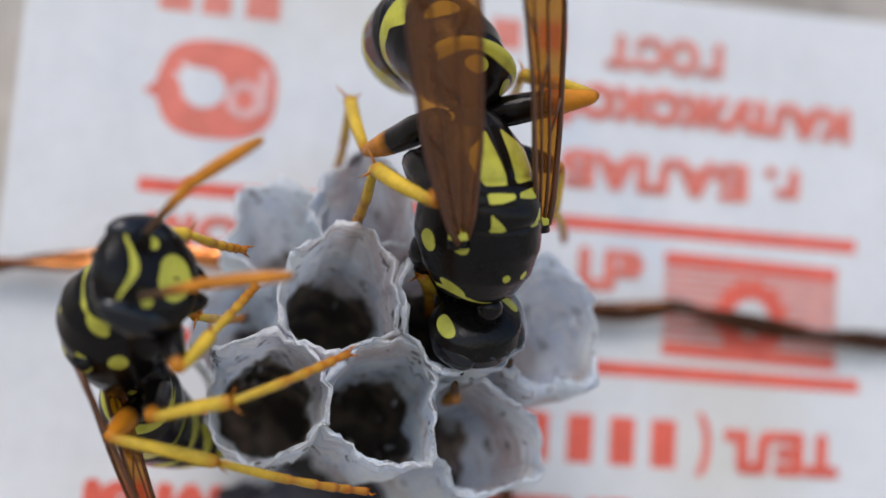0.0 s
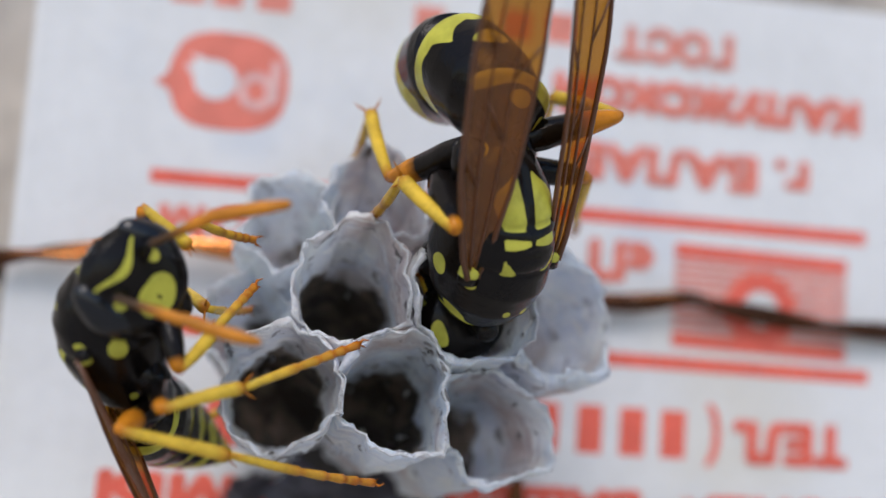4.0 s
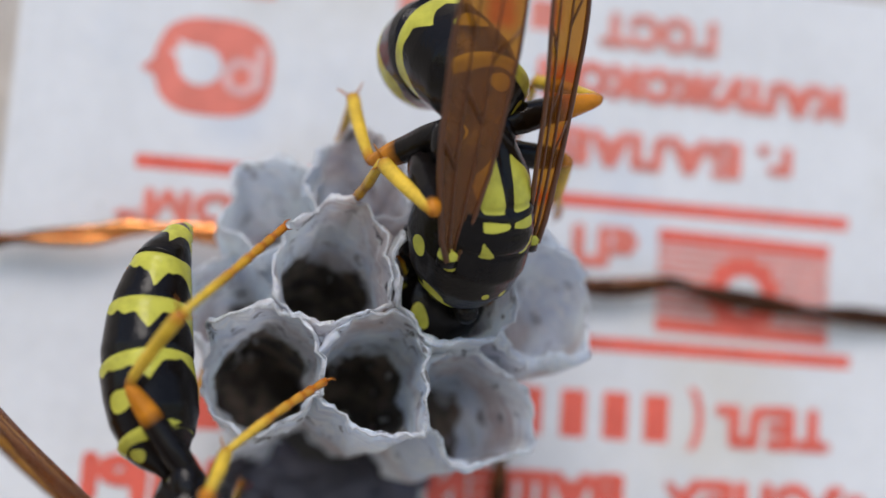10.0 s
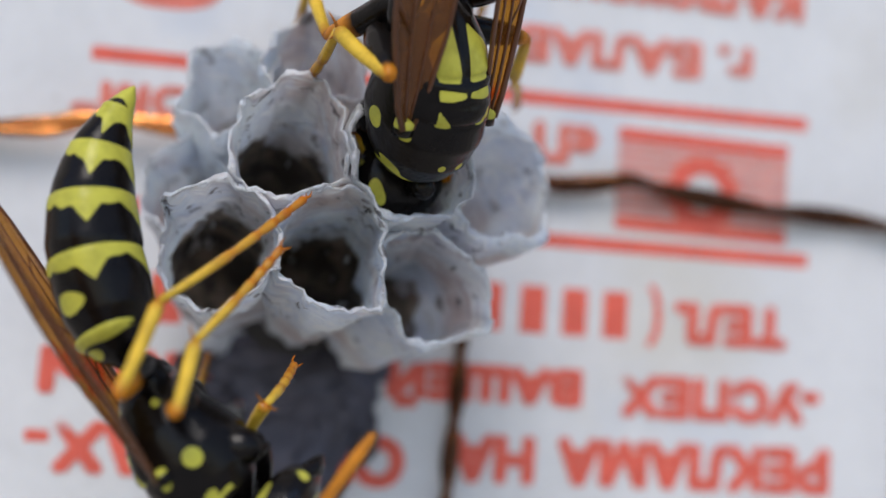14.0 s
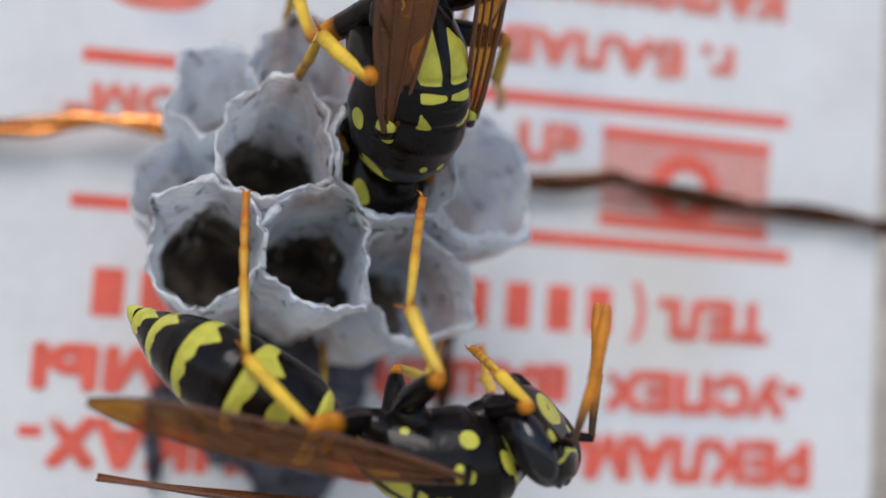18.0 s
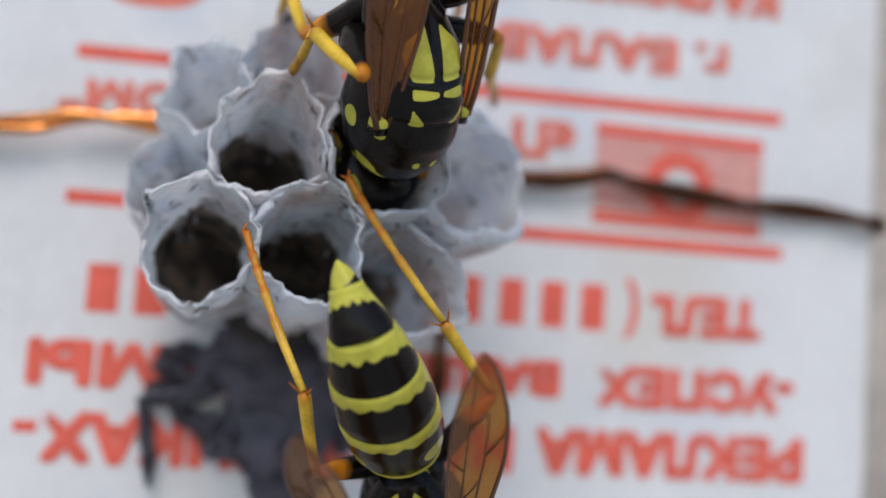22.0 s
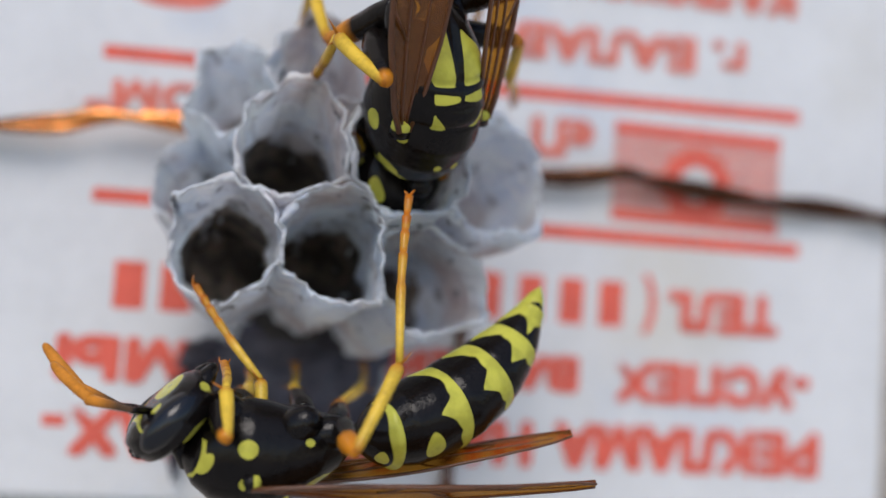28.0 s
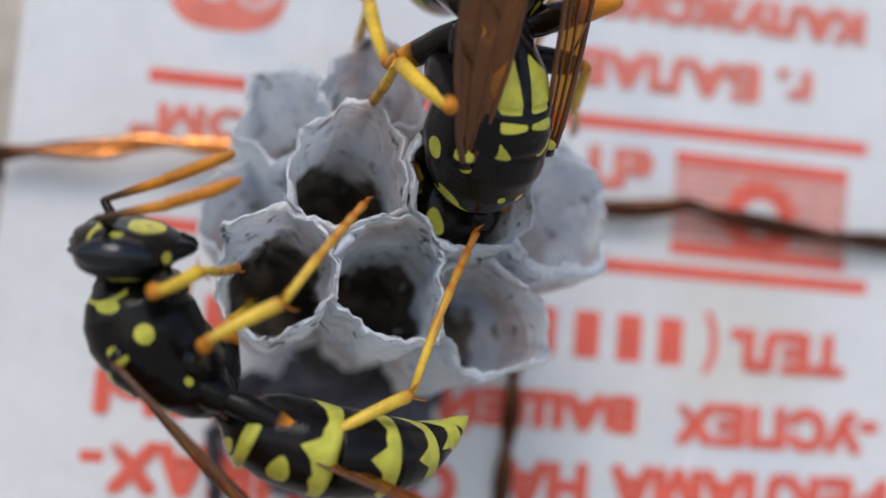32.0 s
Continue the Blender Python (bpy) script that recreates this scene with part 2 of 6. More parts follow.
M_WING = see_through(material("amber_wing", (0.19, 0.06, 0.008), 0.25, var=0.2, scale=500, bump=0.2, bump_scale=1800, coat=0.3), 0.34, (1.0, 0.46, 0.06))
M_VEIN = material("wing_vein", (0.10, 0.035, 0.012), 0.35, var=0.15, scale=900)
M_WOOD = material("weathered_board", (0.46, 0.41, 0.36), 0.8, var=0.25, scale=60, bump=0.5, bump_scale=300)
# unseen ground, set pale to bounce light up onto the nest
M_EARTH = material("pale_ground", (0.5, 0.48, 0.44), 0.95, var=0.2, scale=4)
# dark colour standing in for the shade below the nest
M_SHADE = see_through(material("dark_dry_scrap", (0.11, 0.106, 0.135), 0.75, var=0.35, scale=160, bump=0.6, bump_scale=900, dark=(0.06, 0.056, 0.066)), 0.25)

# ---- building helpers (all lengths below are millimetres) ----


def mesh_of(name, verts, faces, mat, smooth=True, marks=None):
    me = bpy.data.meshes.new(name)
    me.from_pydata([(x * MM, y * MM, z * MM) for x, y, z in verts], [], faces)
    me.materials.append(mat)
    if smooth:
        me.polygons.foreach_set("use_smooth", [True] * len(me.polygons))
    if marks is not None:
        at = me.attributes.new("mark", "FLOAT", "POINT")
        at.data.foreach_set("value", marks)
    me.update()
    return me


def part(name, me, parent=None, label="", at=None):
    ob = new(name, me)
    if parent:
        ob.parent = parent
    if at is not None:
        ob.matrix_basis = at
    if label:
        tagged(ob, label)
    return ob


def mm(x, y, z, rx=0, ry=0, rz=0):
    return pose(x * MM, y * MM, z * MM, rx, ry, rz)


def rings(rows, closed_a=True, closed_b=True):
    """Faces over equal rings of points, with capped ends."""
    k, verts, faces = len(rows[0]), [p for r in rows for p in r], []
    for i in range(len(rows) - 1):
        for j in range(k):
            a, b = i * k + j, i * k + (j + 1) % k
            faces.append((a, b, b + k, a + k))
    if closed_a:
        faces.append(tuple(reversed(range(k))))
    if closed_b:
        faces.append(tuple(range((len(rows) - 1) * k, len(rows) * k)))
    return verts, faces


def tube(points, radii, sides=8):
    """A round tube along points."""
    pts = [Vector(p) for p in points]
    rows, ref = [], Vector((0.31, 0.52, 0.79))
    for i, p in enumerate(pts):
        d = (pts[min(i + 1, len(pts) - 1)] - pts[max(i - 1, 0)]).normalized()
        ref = (ref - ref.dot(d) * d).normalized()
        o = d.cross(ref)
        r = radii[i] if isinstance(radii, (list, tuple)) else radii
        rows.append([tuple(p + r * (math.cos(a) * ref + math.sin(a) * o)) for a in (2 * math.pi * s / sides for s in range(sides))])
    return rings(rows)


def block(x0, x1, y0, y1, z0, z1, bevel=0.3):
    """A box with bevelled edges."""
    bm = bmesh.new()
    bmesh.ops.create_cube(bm, size=1)
    for v in bm.verts:
        v.co = Vector(((x0 + x1) / 2 + v.co.x * (x1 - x0), (y0 + y1) / 2 + v.co.y * (y1 - y0), (z0 + z1) / 2 + v.co.z * (z1 - z0)))
    if bevel:
        bmesh.ops.bevel(bm, geom=bm.edges[:], offset=bevel, segments=3, affect="EDGES")
    bm.verts.ensure_lookup_table()
    out = [tuple(v.co) for v in bm.verts], [tuple(v.index for v in f.verts) for f in bm.faces]
    bm.free()
    return out


# ---- the setting: board behind the box, unseen ground ----
v, f = block(-1500, 1500, 14.1, 40, -1200, 1500, 0)
tagged(part("wall_board", mesh_of("wall_board", v, f, M_WOOD, False)), "weathered greyish brown wooden board behind the matchbox", "wall", kind="structure")
v, f = [(-9000, -9000, -1200), (9000, -9000, -1200), (9000, 9000, -1200), (-9000, 9000, -1200)], [(0, 1, 2, 3)]
tagged(part("ground", mesh_of("ground", v, f, M_EARTH, False)), "unseen pale ground below the board, bouncing light up", "ground", kind="structure")

# ---- matchbox ----
BOX = (-26.05, 25.4, -23.6, 13.2)


def sheet(rows):
    """A flat print a hair above the card, from outlines of (x, z)."""
    verts, faces = [], []
    for row in rows:
        faces.append(tuple(range(len(verts), len(verts) + len(row))))
        verts += [(x, -0.03, z) for x, z in row]
    return verts, faces


def bar(x0, z0, x1, z1, h):
    """A printed bar from one end to the other."""
    return [(x0, z0 - h / 2), (x1, z1 - h / 2), (x1, z1 + h / 2), (x0, z0 + h / 2)]


def lettering(text, x_right, x_left, z_low, height, parent, mat, lean=0.0, name="lettering"):
    """A word printed upside down: it reads from its right end; z_low is the lower edge of the printed line."""
    cu = bpy.data.curves.new(name, "FONT")
    cu.body, cu.size = text, 1.0
    ob = bpy.data.objects.new(name, cu)
    scene.collection.objects.link(ob)
    bpy.context.view_layer.update()
    me = bpy.data.meshes.new_from_object(ob)
    bpy.data.objects.remove(ob)
    co = np.empty(len(me.vertices) * 3)
    me.vertices.foreach_get("co", co)
    co = co.reshape(-1, 3)
    lo, hi = co.min(0), co.max(0)
    u, w = (co[:, 0] - lo[0]) / (hi[0] - lo[0]), (co[:, 1] - lo[1]) / (hi[1] - lo[1])
    x = x_right + (x_left - x_right) * u
    z = z_low + height * (1 - w) + (x - x_right) * lean
    faces = [tuple(p.vertices) for p in me.polygons]
    bpy.data.meshes.remove(me)
    verts, all_faces, bold = [], [], 0.105 * height
    # every facet lies at a height of its own, so that no two share a plane
    for n, (dx, dz) in enumerate(((0, 0), (1, 0), (-1, 0), (0, 1), (0, -1), (0.7, 0.7), (-0.7, 0.7), (0.7, -0.7), (-0.7, -0.7))):
        for i, face in enumerate(faces):
            all_faces.append(tuple(range(len(verts), len(verts) + len(face))))
            verts += [(x[q] + dx * bold, -0.03 - 0.010 * n - 0.008 * i / len(faces), z[q] + dz * bold) for q in face]
    return part(name, mesh_of(name, verts, all_faces, mat, False), parent)


def matchbox():
    box = tagged(new("matchbox"), "white cardboard matchbox with upside-down red print, tied with copper wire", "matchbox")
    x0, x1, z0, z1 = BOX
    v, f = block(x0, x1, 0, 14, z0, z1, 0.45)
    part("sleeve", mesh_of("sleeve", v, f, M_CARD, False), box)
    for s, z in ((1, z1), (-1, z0)):
        v, f = block(x0 + 0.4, x1 - 0.4, 1.2, 12.8, min(z - 0.05, z + s * 0.06), max(z - 0.05, z + s * 0.06), 0)
        part("striking_strip", mesh_of("striking_strip", v, f, M_STRIKE), box, "dark brown striking strip")
    for s, x in ((1, x1), (-1, x0)):
        v, f = block(min(x - 0.1, x + s * 0.05), max(x - 0.1, x + s * 0.05), 0.9, 13.1, z0 + 0.9, z1 - 0.9, 0)
        part("tray_end", mesh_of("tray_end", v, f, M_KRAFT), box, "grey cardboard end of the inner tray")
    # rules
    for a in ((-19.4, 0.0, 19.45, 0.0), (-19.35, -7.6, 19.75, -7.65)):
        v, f = sheet([bar(*a, 0.72)])
        part("printed_rule", mesh_of("printed_rule", v, f, M_RED, False), box)
    # lettering
    lettering("ГОСТ", 11.3, 4.9, 8.9, 1.7, box, M_PINK, 0.01)
    lettering("КАЛУЖСКОЙ", 18.8, 1.6, 5.5, 2.05, box, M_FADED, 0.0)
    lettering("г. БАЛАБ", 15.9, 2.7, 2.1, 1.75, box, M_FADED, 0.0)
    lettering("«П", 7.3, 4.0, -3.35, 1.9, box, M_FADED)
    lettering("ОМ", -14.2, -18.65, -2.9, 1.45, box, M_FADED, 0.02)
    lettering("»", -18.9, -20.2, -3.1, 0.5, box, M_FADED)
    lettering("ТЕЛ.", 18.5, 12.4, -12.45, 1.95, box, M_RED, 0.01)
    lettering("-УСПЕХ", 20.6, 9.6, -16.5, 1.95, box, M_RED, 0.01)
    lettering("ВАШЕЙ", 7.1, -3.0, -16.7, 2.05, box, M_RED, 0.01)
    lettering("ФИРМЫ", -4.9, -20.3, -17.2, 2.2, box, M_RED, 0.0)
    lettering("РЕКЛАМА", 21.3, 6.3, -20.2, 2.1, box, M_RED, 0.01)
    lettering("НА", 4.7, 0.6, -20.4, 2.1, box, M_RED, 0.01)
    lettering("СПИЧКАХ", -2.2, -19.35, -20.95, 2.25, box, M_RED, 0.0)
    v, f = sheet([bar(-20.9, -19.4, -19.75, -19.4, 0.6)])
    part("hyphen", mesh_of("hyphen", v, f, M_RED, False), box)
    # numbers and unread words as plain bars
    for x, w in ((8.9, 1.35), (6.65, 1.35), (4.35, 1.35), (2.0, 1.35), (-14.7, 1.6), (-17.1, 1.6)):
        zc = -11.4 if x > 0 else -12.2
        v, f = sheet([bar(x - w / 2, zc, x + w / 2, zc, 2.5)])
        part("printed_bar", mesh_of("printed_bar", v, f, M_RED, False), box, "plain red bar of print")
    for x, w, z, h in ((-18.4, 1.7, 10.3, 2.0), (-16.3, 1.5, 10.3, 2.0), (-13.9, 1.8, 10.3, 2.0), (-5.6, 1.6, 9.6, 1.8), (-6.0, 0.7, 7.2, 0.7), (1.6, 1.6, 10.1, 1.7), (-0.8, 1.6, 10.0, 1.7)):
        v, f = sheet([bar(x - w / 2, z, x + w / 2, z, h)])
        part("printed_bar", mesh_of("printed_bar", v, f, M_PINK, False), box, "plain red bar of print")
    bracket = [(10.35 + 0.75 * math.sin(radians(a)) * (1 if k else 1.0) + (0.42 if k else 0.0), -11.3 + 1.75 * math.cos(radians(a))) for k, turn in ((0, range(20, 161, 14)), (1, range(160, 19, -14))) for a in turn]
    v, f = sheet([bracket])
    part("printed_bracket", mesh_of("printed_bracket", v, f, M_RED, False), box)
    # round emblem: a head-like blot with a pale hole and ring
    def arc(cx, cz, rx, rz, a0, a1, k=28):
        return [(cx + rx * math.cos(radians(a0 + (a1 - a0) * i / k)), cz + rz * math.sin(radians(a0 + (a1 - a0) * i / k))) for i in range(k + 1)]
    blot = [(-16.0 + (3.2 if c > 0 else 2.9) * math.copysign(abs(c) ** 0.72, c), 5.3 + 2.62 * math.copysign(abs(s) ** 0.72, s))
            for c, s in ((math.cos(radians(a)), math.sin(radians(a))) for a in range(-150, 156, 9))] + [(-18.95, 6.0), (-19.0, 5.5), (-19.65, 4.9), (-18.95, 4.6), (-18.7, 4.0)]
    v, f = sheet([blot])
    part("emblem", mesh_of("emblem", v, f, M_FADED, False), box, "red blot-shaped emblem")
    hole = [(x, -0.06, z) for x, z in arc(-16.6, 5.3, 1.15, 1.05, -115, 95) + [(-17.0, 6.35), (-17.9, 6.6), (-17.65, 6.1), (-18.2, 6.0), (-17.75, 5.4), (-17.6, 4.75)]]
    part("emblem_hole", mesh_of("emblem_hole", hole, [tuple(range(len(hole)))], M_CARD, False), box)
    ring_in, ring_out = arc(-14.45, 4.9, 0.5, 0.55, 0, 360, 24), arc(-14.45, 4.9, 0.98, 1.02, 0, 360, 24)
    v = [(x, -0.06, z) for x, z in ring_in + ring_out]
    f = [(i, i + 1, i + 26, i + 25) for i in range(24)]
    part("emblem_ring", mesh_of("emblem_ring", v, f, M_PALE, False), box)
    v, f = [(-13.75, -0.065, 4.3), (-13.25, -0.065, 4.3), (-13.25, -0.065, 6.6), (-13.75, -0.065, 6.6)], [(0, 1, 2, 3)]
    part("emblem_stem", mesh_of("emblem_stem", v, f, M_PALE, False), box)
    # square stamp of fine lines with a wheel
    rows = [bar(8.6, -1.3 - i * 0.43, 18.4, -1.5 - i * 0.42, 0.3) for i in range(13)]
    v, f = sheet(rows)
    tagged(part("stamp_shading", mesh_of("stamp_shading", v, f, M_PINK, False), box, "fine red lines of the stamp"), kind="stuff")
    v, f = sheet([bar(8.6, -1.5, 18.4, -1.7, 0.75), bar(8.6, -6.4, 18.4, -6.6, 0.6)])
    part("stamp_border", mesh_of("stamp_border", [(a, b - 0.03, c) for a, b, c in v], f, M_RED, False), box)
    gi, go = [], []
    for i in range(49):
        a = 2 * math.pi * i / 48
        r = 1.95 + (0.22 if (i // 2) % 2 else 0)
        gi.append((13.5 + 1.05 * math.cos(a), -0.08, -4.4 + 1.05 * math.sin(a)))
        go.append((13.5 + r * math.cos(a), -0.08, -4.4 + r * math.sin(a)))
    part("stamp_wheel", mesh_of("stamp_wheel", gi + go, [(i, i + 1, i + 50, i + 49) for i in range(48)], M_RED, False), box)
    core = [(13.5 + 1.0 * math.cos(a), -0.07, -4.4 + 1.0 * math.sin(a)) for a in (2 * math.pi * i / 24 for i in range(24))]
    part("stamp_hub", mesh_of("stamp_hub", core, [tuple(range(24))], M_CARD, False), box)
    return box


matchbox()

# ---- copper wires round the box ----


def wire(name, label, line, strands, r, twist, group=""):
    """Strands twisted round a smooth line of points."""
    ob = tagged(new(name), label, "wire", group)
    pts = [Vector(p) for p in line]
    fine = []
    for i in range(len(pts) - 1):
        p0, p1, p2, p3 = pts[max(i - 1, 0)], pts[i], pts[i + 1], pts[min(i + 2, len(pts) - 1)]
        n = max(2, int((p2 - p1).length / 0.35))
        for k in range(n):
            t = k / n
            fine.append(0.5 * ((2 * p1) + (p2 - p0) * t + (2 * p0 - 5 * p1 + 4 * p2 - p3) * t * t + (3 * p1 - p0 - 3 * p2 + p3) * t ** 3))
    fine.append(pts[-1])
    for s in range(strands):
        run, out, ref = 0.0, [], Vector((0.1, 0.2, 1))
        for i, p in enumerate(fine):
            d = (fine[min(i + 1, len(fine) - 1)] - fine[max(i - 1, 0)]).normalized()
            ref = (ref - ref.dot(d) * d).normalized()
            o = d.cross(ref)
            a = run * 2 * math.pi / twist + s * 2 * math.pi / strands
            off = r * 1.0 if strands == 2 else r * 1.15 if strands > 2 else 0
            out.append(p + off * (math.cos(a) * ref + math.sin(a) * o))
            run += (fine[min(i + 1, len(fine) - 1)] - p).length
        v, f = tube(out, r, 8)
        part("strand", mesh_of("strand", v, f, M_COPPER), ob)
    return ob


wire("copper_wire", "twisted copper wire tied across the matchbox, brown in parts", [
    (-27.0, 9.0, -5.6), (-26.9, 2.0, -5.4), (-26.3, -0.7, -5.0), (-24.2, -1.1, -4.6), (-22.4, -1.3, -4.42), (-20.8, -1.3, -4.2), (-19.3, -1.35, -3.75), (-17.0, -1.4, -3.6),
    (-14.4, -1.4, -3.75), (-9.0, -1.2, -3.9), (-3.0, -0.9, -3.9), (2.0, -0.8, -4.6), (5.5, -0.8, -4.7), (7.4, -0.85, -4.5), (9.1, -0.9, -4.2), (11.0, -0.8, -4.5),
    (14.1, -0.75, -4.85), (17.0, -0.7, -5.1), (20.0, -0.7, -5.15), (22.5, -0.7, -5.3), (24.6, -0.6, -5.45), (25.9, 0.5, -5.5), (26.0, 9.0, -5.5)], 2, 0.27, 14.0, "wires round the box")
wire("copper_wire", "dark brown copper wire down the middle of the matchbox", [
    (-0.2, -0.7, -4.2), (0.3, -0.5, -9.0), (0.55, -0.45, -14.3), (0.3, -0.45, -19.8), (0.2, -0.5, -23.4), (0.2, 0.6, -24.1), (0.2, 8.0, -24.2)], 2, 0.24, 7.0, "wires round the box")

# ---- paper nest ----
CX, CZ, PITCH = -7.15, -8.35, 4.62
TILT = radians(-4)


def lattice(i, j):
    """Centre of a cell in the comb's own plane."""
    u, w = PITCH * (i + 0.5 * j), PITCH * 0.93 * j
    return u * math.cos(TILT) - w * math.sin(TILT) - 0.35, u * math.sin(TILT) + w * math.cos(TILT) - 2.25


def comb(u, w, depth):
    """Comb plane to the world; depth runs from 0 at the back to 1 at the mouths, which fan out and upward."""
    r2 = u * u + w * w
    mouth = -15.9 + 0.047 * r2
    u, w = u * (1 + 0.007 * max(0, u)), w - 0.085 * max(0, u)
    n1 = noise.noise_vector((u * 0.33, w * 0.33, depth * 2.1 + 3.0))
    n2 = noise.noise_vector((u * 1.1 + 9.0, w * 1.1, depth * 5.0))
    n3 = noise.noise_vector((u * 3.6, w * 3.6 + 5.0, depth * 14.0))
    wob = n1 * 0.62 + n2 * 0.30 + n3 * 0.21
    y = -2.6 + (mouth + 2.6) * depth + wob.y * (1.5 * depth)
    s = 0.64 + 0.36 * depth ** 0.8
    back = 1 - min(depth, 1.0)
    return CX + u * s - 1.2 * back + wob.x, y, CZ + w * s - 2.8 * back + wob.z


def cell(nest, i, j, reach=1.0, dark_depth=0.55, seed=0, du0=0.0, dw0=0.0, su=1.0, sw=1.0):
    """One six-sided paper cell with thin walls, a wavy lip, and brown soil and shade painted deep inside."""
    rnd = random.Random(seed)
    cu, cw = lattice(i, j)
    cu, cw = cu + du0, cw + dw0
    corners = [lattice(i + di / 3, j + dj / 3) for di, dj in ((1, 1), (-1, 2), (-2, 1), (-1, -1), (1, -2), (2, -1))]
    corners = [(cu + (a + du0 - cu) * su, cw + (c + dw0 - cw) * sw) for a, c in corners]
    per = 9
    ph = [rnd.uniform(0, 6.28) for _ in range(4)]
    def ring(depth, shrink, soft):
        row = []
        for c in range(6):
            a, b = corners[c], corners[(c + 1) % 6]
            for k in range(per):
                t = k / per
                u, w = a[0] + (b[0] - a[0]) * t, a[1] + (b[1] - a[1]) * t
                du, dw = u - cu, w - cw
                q = math.hypot(du, dw)
                rr = shrink * (1 - soft * (q / (PITCH * 0.577) - 0.866) / 0.134 * 0.5)
                row.append(comb(cu + du * rr, cw + dw * rr, depth))
        return row
    levels = [0.0, 0.12, 0.22, 0.32, 0.42, 0.52, 0.61, 0.7, 0.78, 0.85, 0.91, 0.96, 0.99, 1.0]
    outer = [ring(reach * d, 1.012, 0.06) for d in levels]
    inner = [ring(reach * d, 0.962, 0.15) for d in reversed(levels[3:])]
    lip = [ring(reach * 1.008, 0.985, 0.10)]
    v, f = rings(outer + lip + inner, True, True)
    # brown soil plus painted depth shade, growing towards the cell's bottom
    soil_shade, k = [], 6 * per
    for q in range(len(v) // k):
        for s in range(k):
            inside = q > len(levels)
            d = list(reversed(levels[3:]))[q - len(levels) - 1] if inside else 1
            soil_shade.append((0.35 - (d - dark_depth) * 2.2 + 0.15 * math.sin(2 * math.pi * s / k + ph[1])) if inside else -0.16 - 0.1 * d)
    c = part("cell", mesh_of("cell", v, f, M_PAPER, marks=soil_shade), nest)
    bead = ring(reach * 1.004, 0.985, 0.10)
    bead = bead + bead[:1]
    v, f = tube(bead, [0.055 + 0.04 * noise.noise((p[0] * 1.7, p[1] * 1.7, p[2] * 1.7)) for p in bead], 7)
    part("rim", mesh_of("rim", v, f, M_RIM), c, "whitish rough rim")
    return c




def nest():
    ob = tagged(new("wasp_nest"), "grey paper wasp nest with open six-sided cells, stuck to the matchbox", "nest")
    spots = [(0, 0, 1.0), (-1, 0, 1.0), (-1, 1, 1.0), (0, 1, 1.04), (1, 0, 0.88), (1, 1, 0.90, -0.2, 1.15, 1.0, 1.3), (-2, 1, 0.60, 0.1, -0.3, 0.86, 0.95), (-2, 2, 0.72, -1.0, 0.1), (-1, 2, 0.82, -1.6, 1.0), (0, 2, 0.74, -0.9, 0.7)]
    for n, (i, j, reach, *off) in enumerate(spots):
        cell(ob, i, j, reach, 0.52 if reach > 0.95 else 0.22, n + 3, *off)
    v, f = tube([(CX - 1.2, -3.2, CZ - 2.8), (CX - 1.2, -2.4, CZ - 2.8), (CX - 1.2, -1.4, CZ - 2.8), (CX - 1.2, -0.6, CZ - 2.8), (CX - 1.2, -0.02, CZ - 2.8)], [3.5, 1.4, 0.8, 1.0, 2.2], 14)
    part("stalk", mesh_of("stalk", v, f, M_STALK), ob, "dark short stalk")
    for i, j in ((0, 0),):
        u, w = lattice(i, j)
        x, y, z = comb(u * 0.95 + 0.3, w * 0.95 - 0.2, 0.33)
        v, f = tube([(x, y - 0.5, z), (x, y - 0.42, z), (x, y, z), (x, y + 0.5, z)], [0.05, 0.17, 0.2, 0.1], 10)
        part("egg", mesh_of("egg", v, f, M_EGG), ob, "tiny pale egg in a cell")
    return ob


nest()


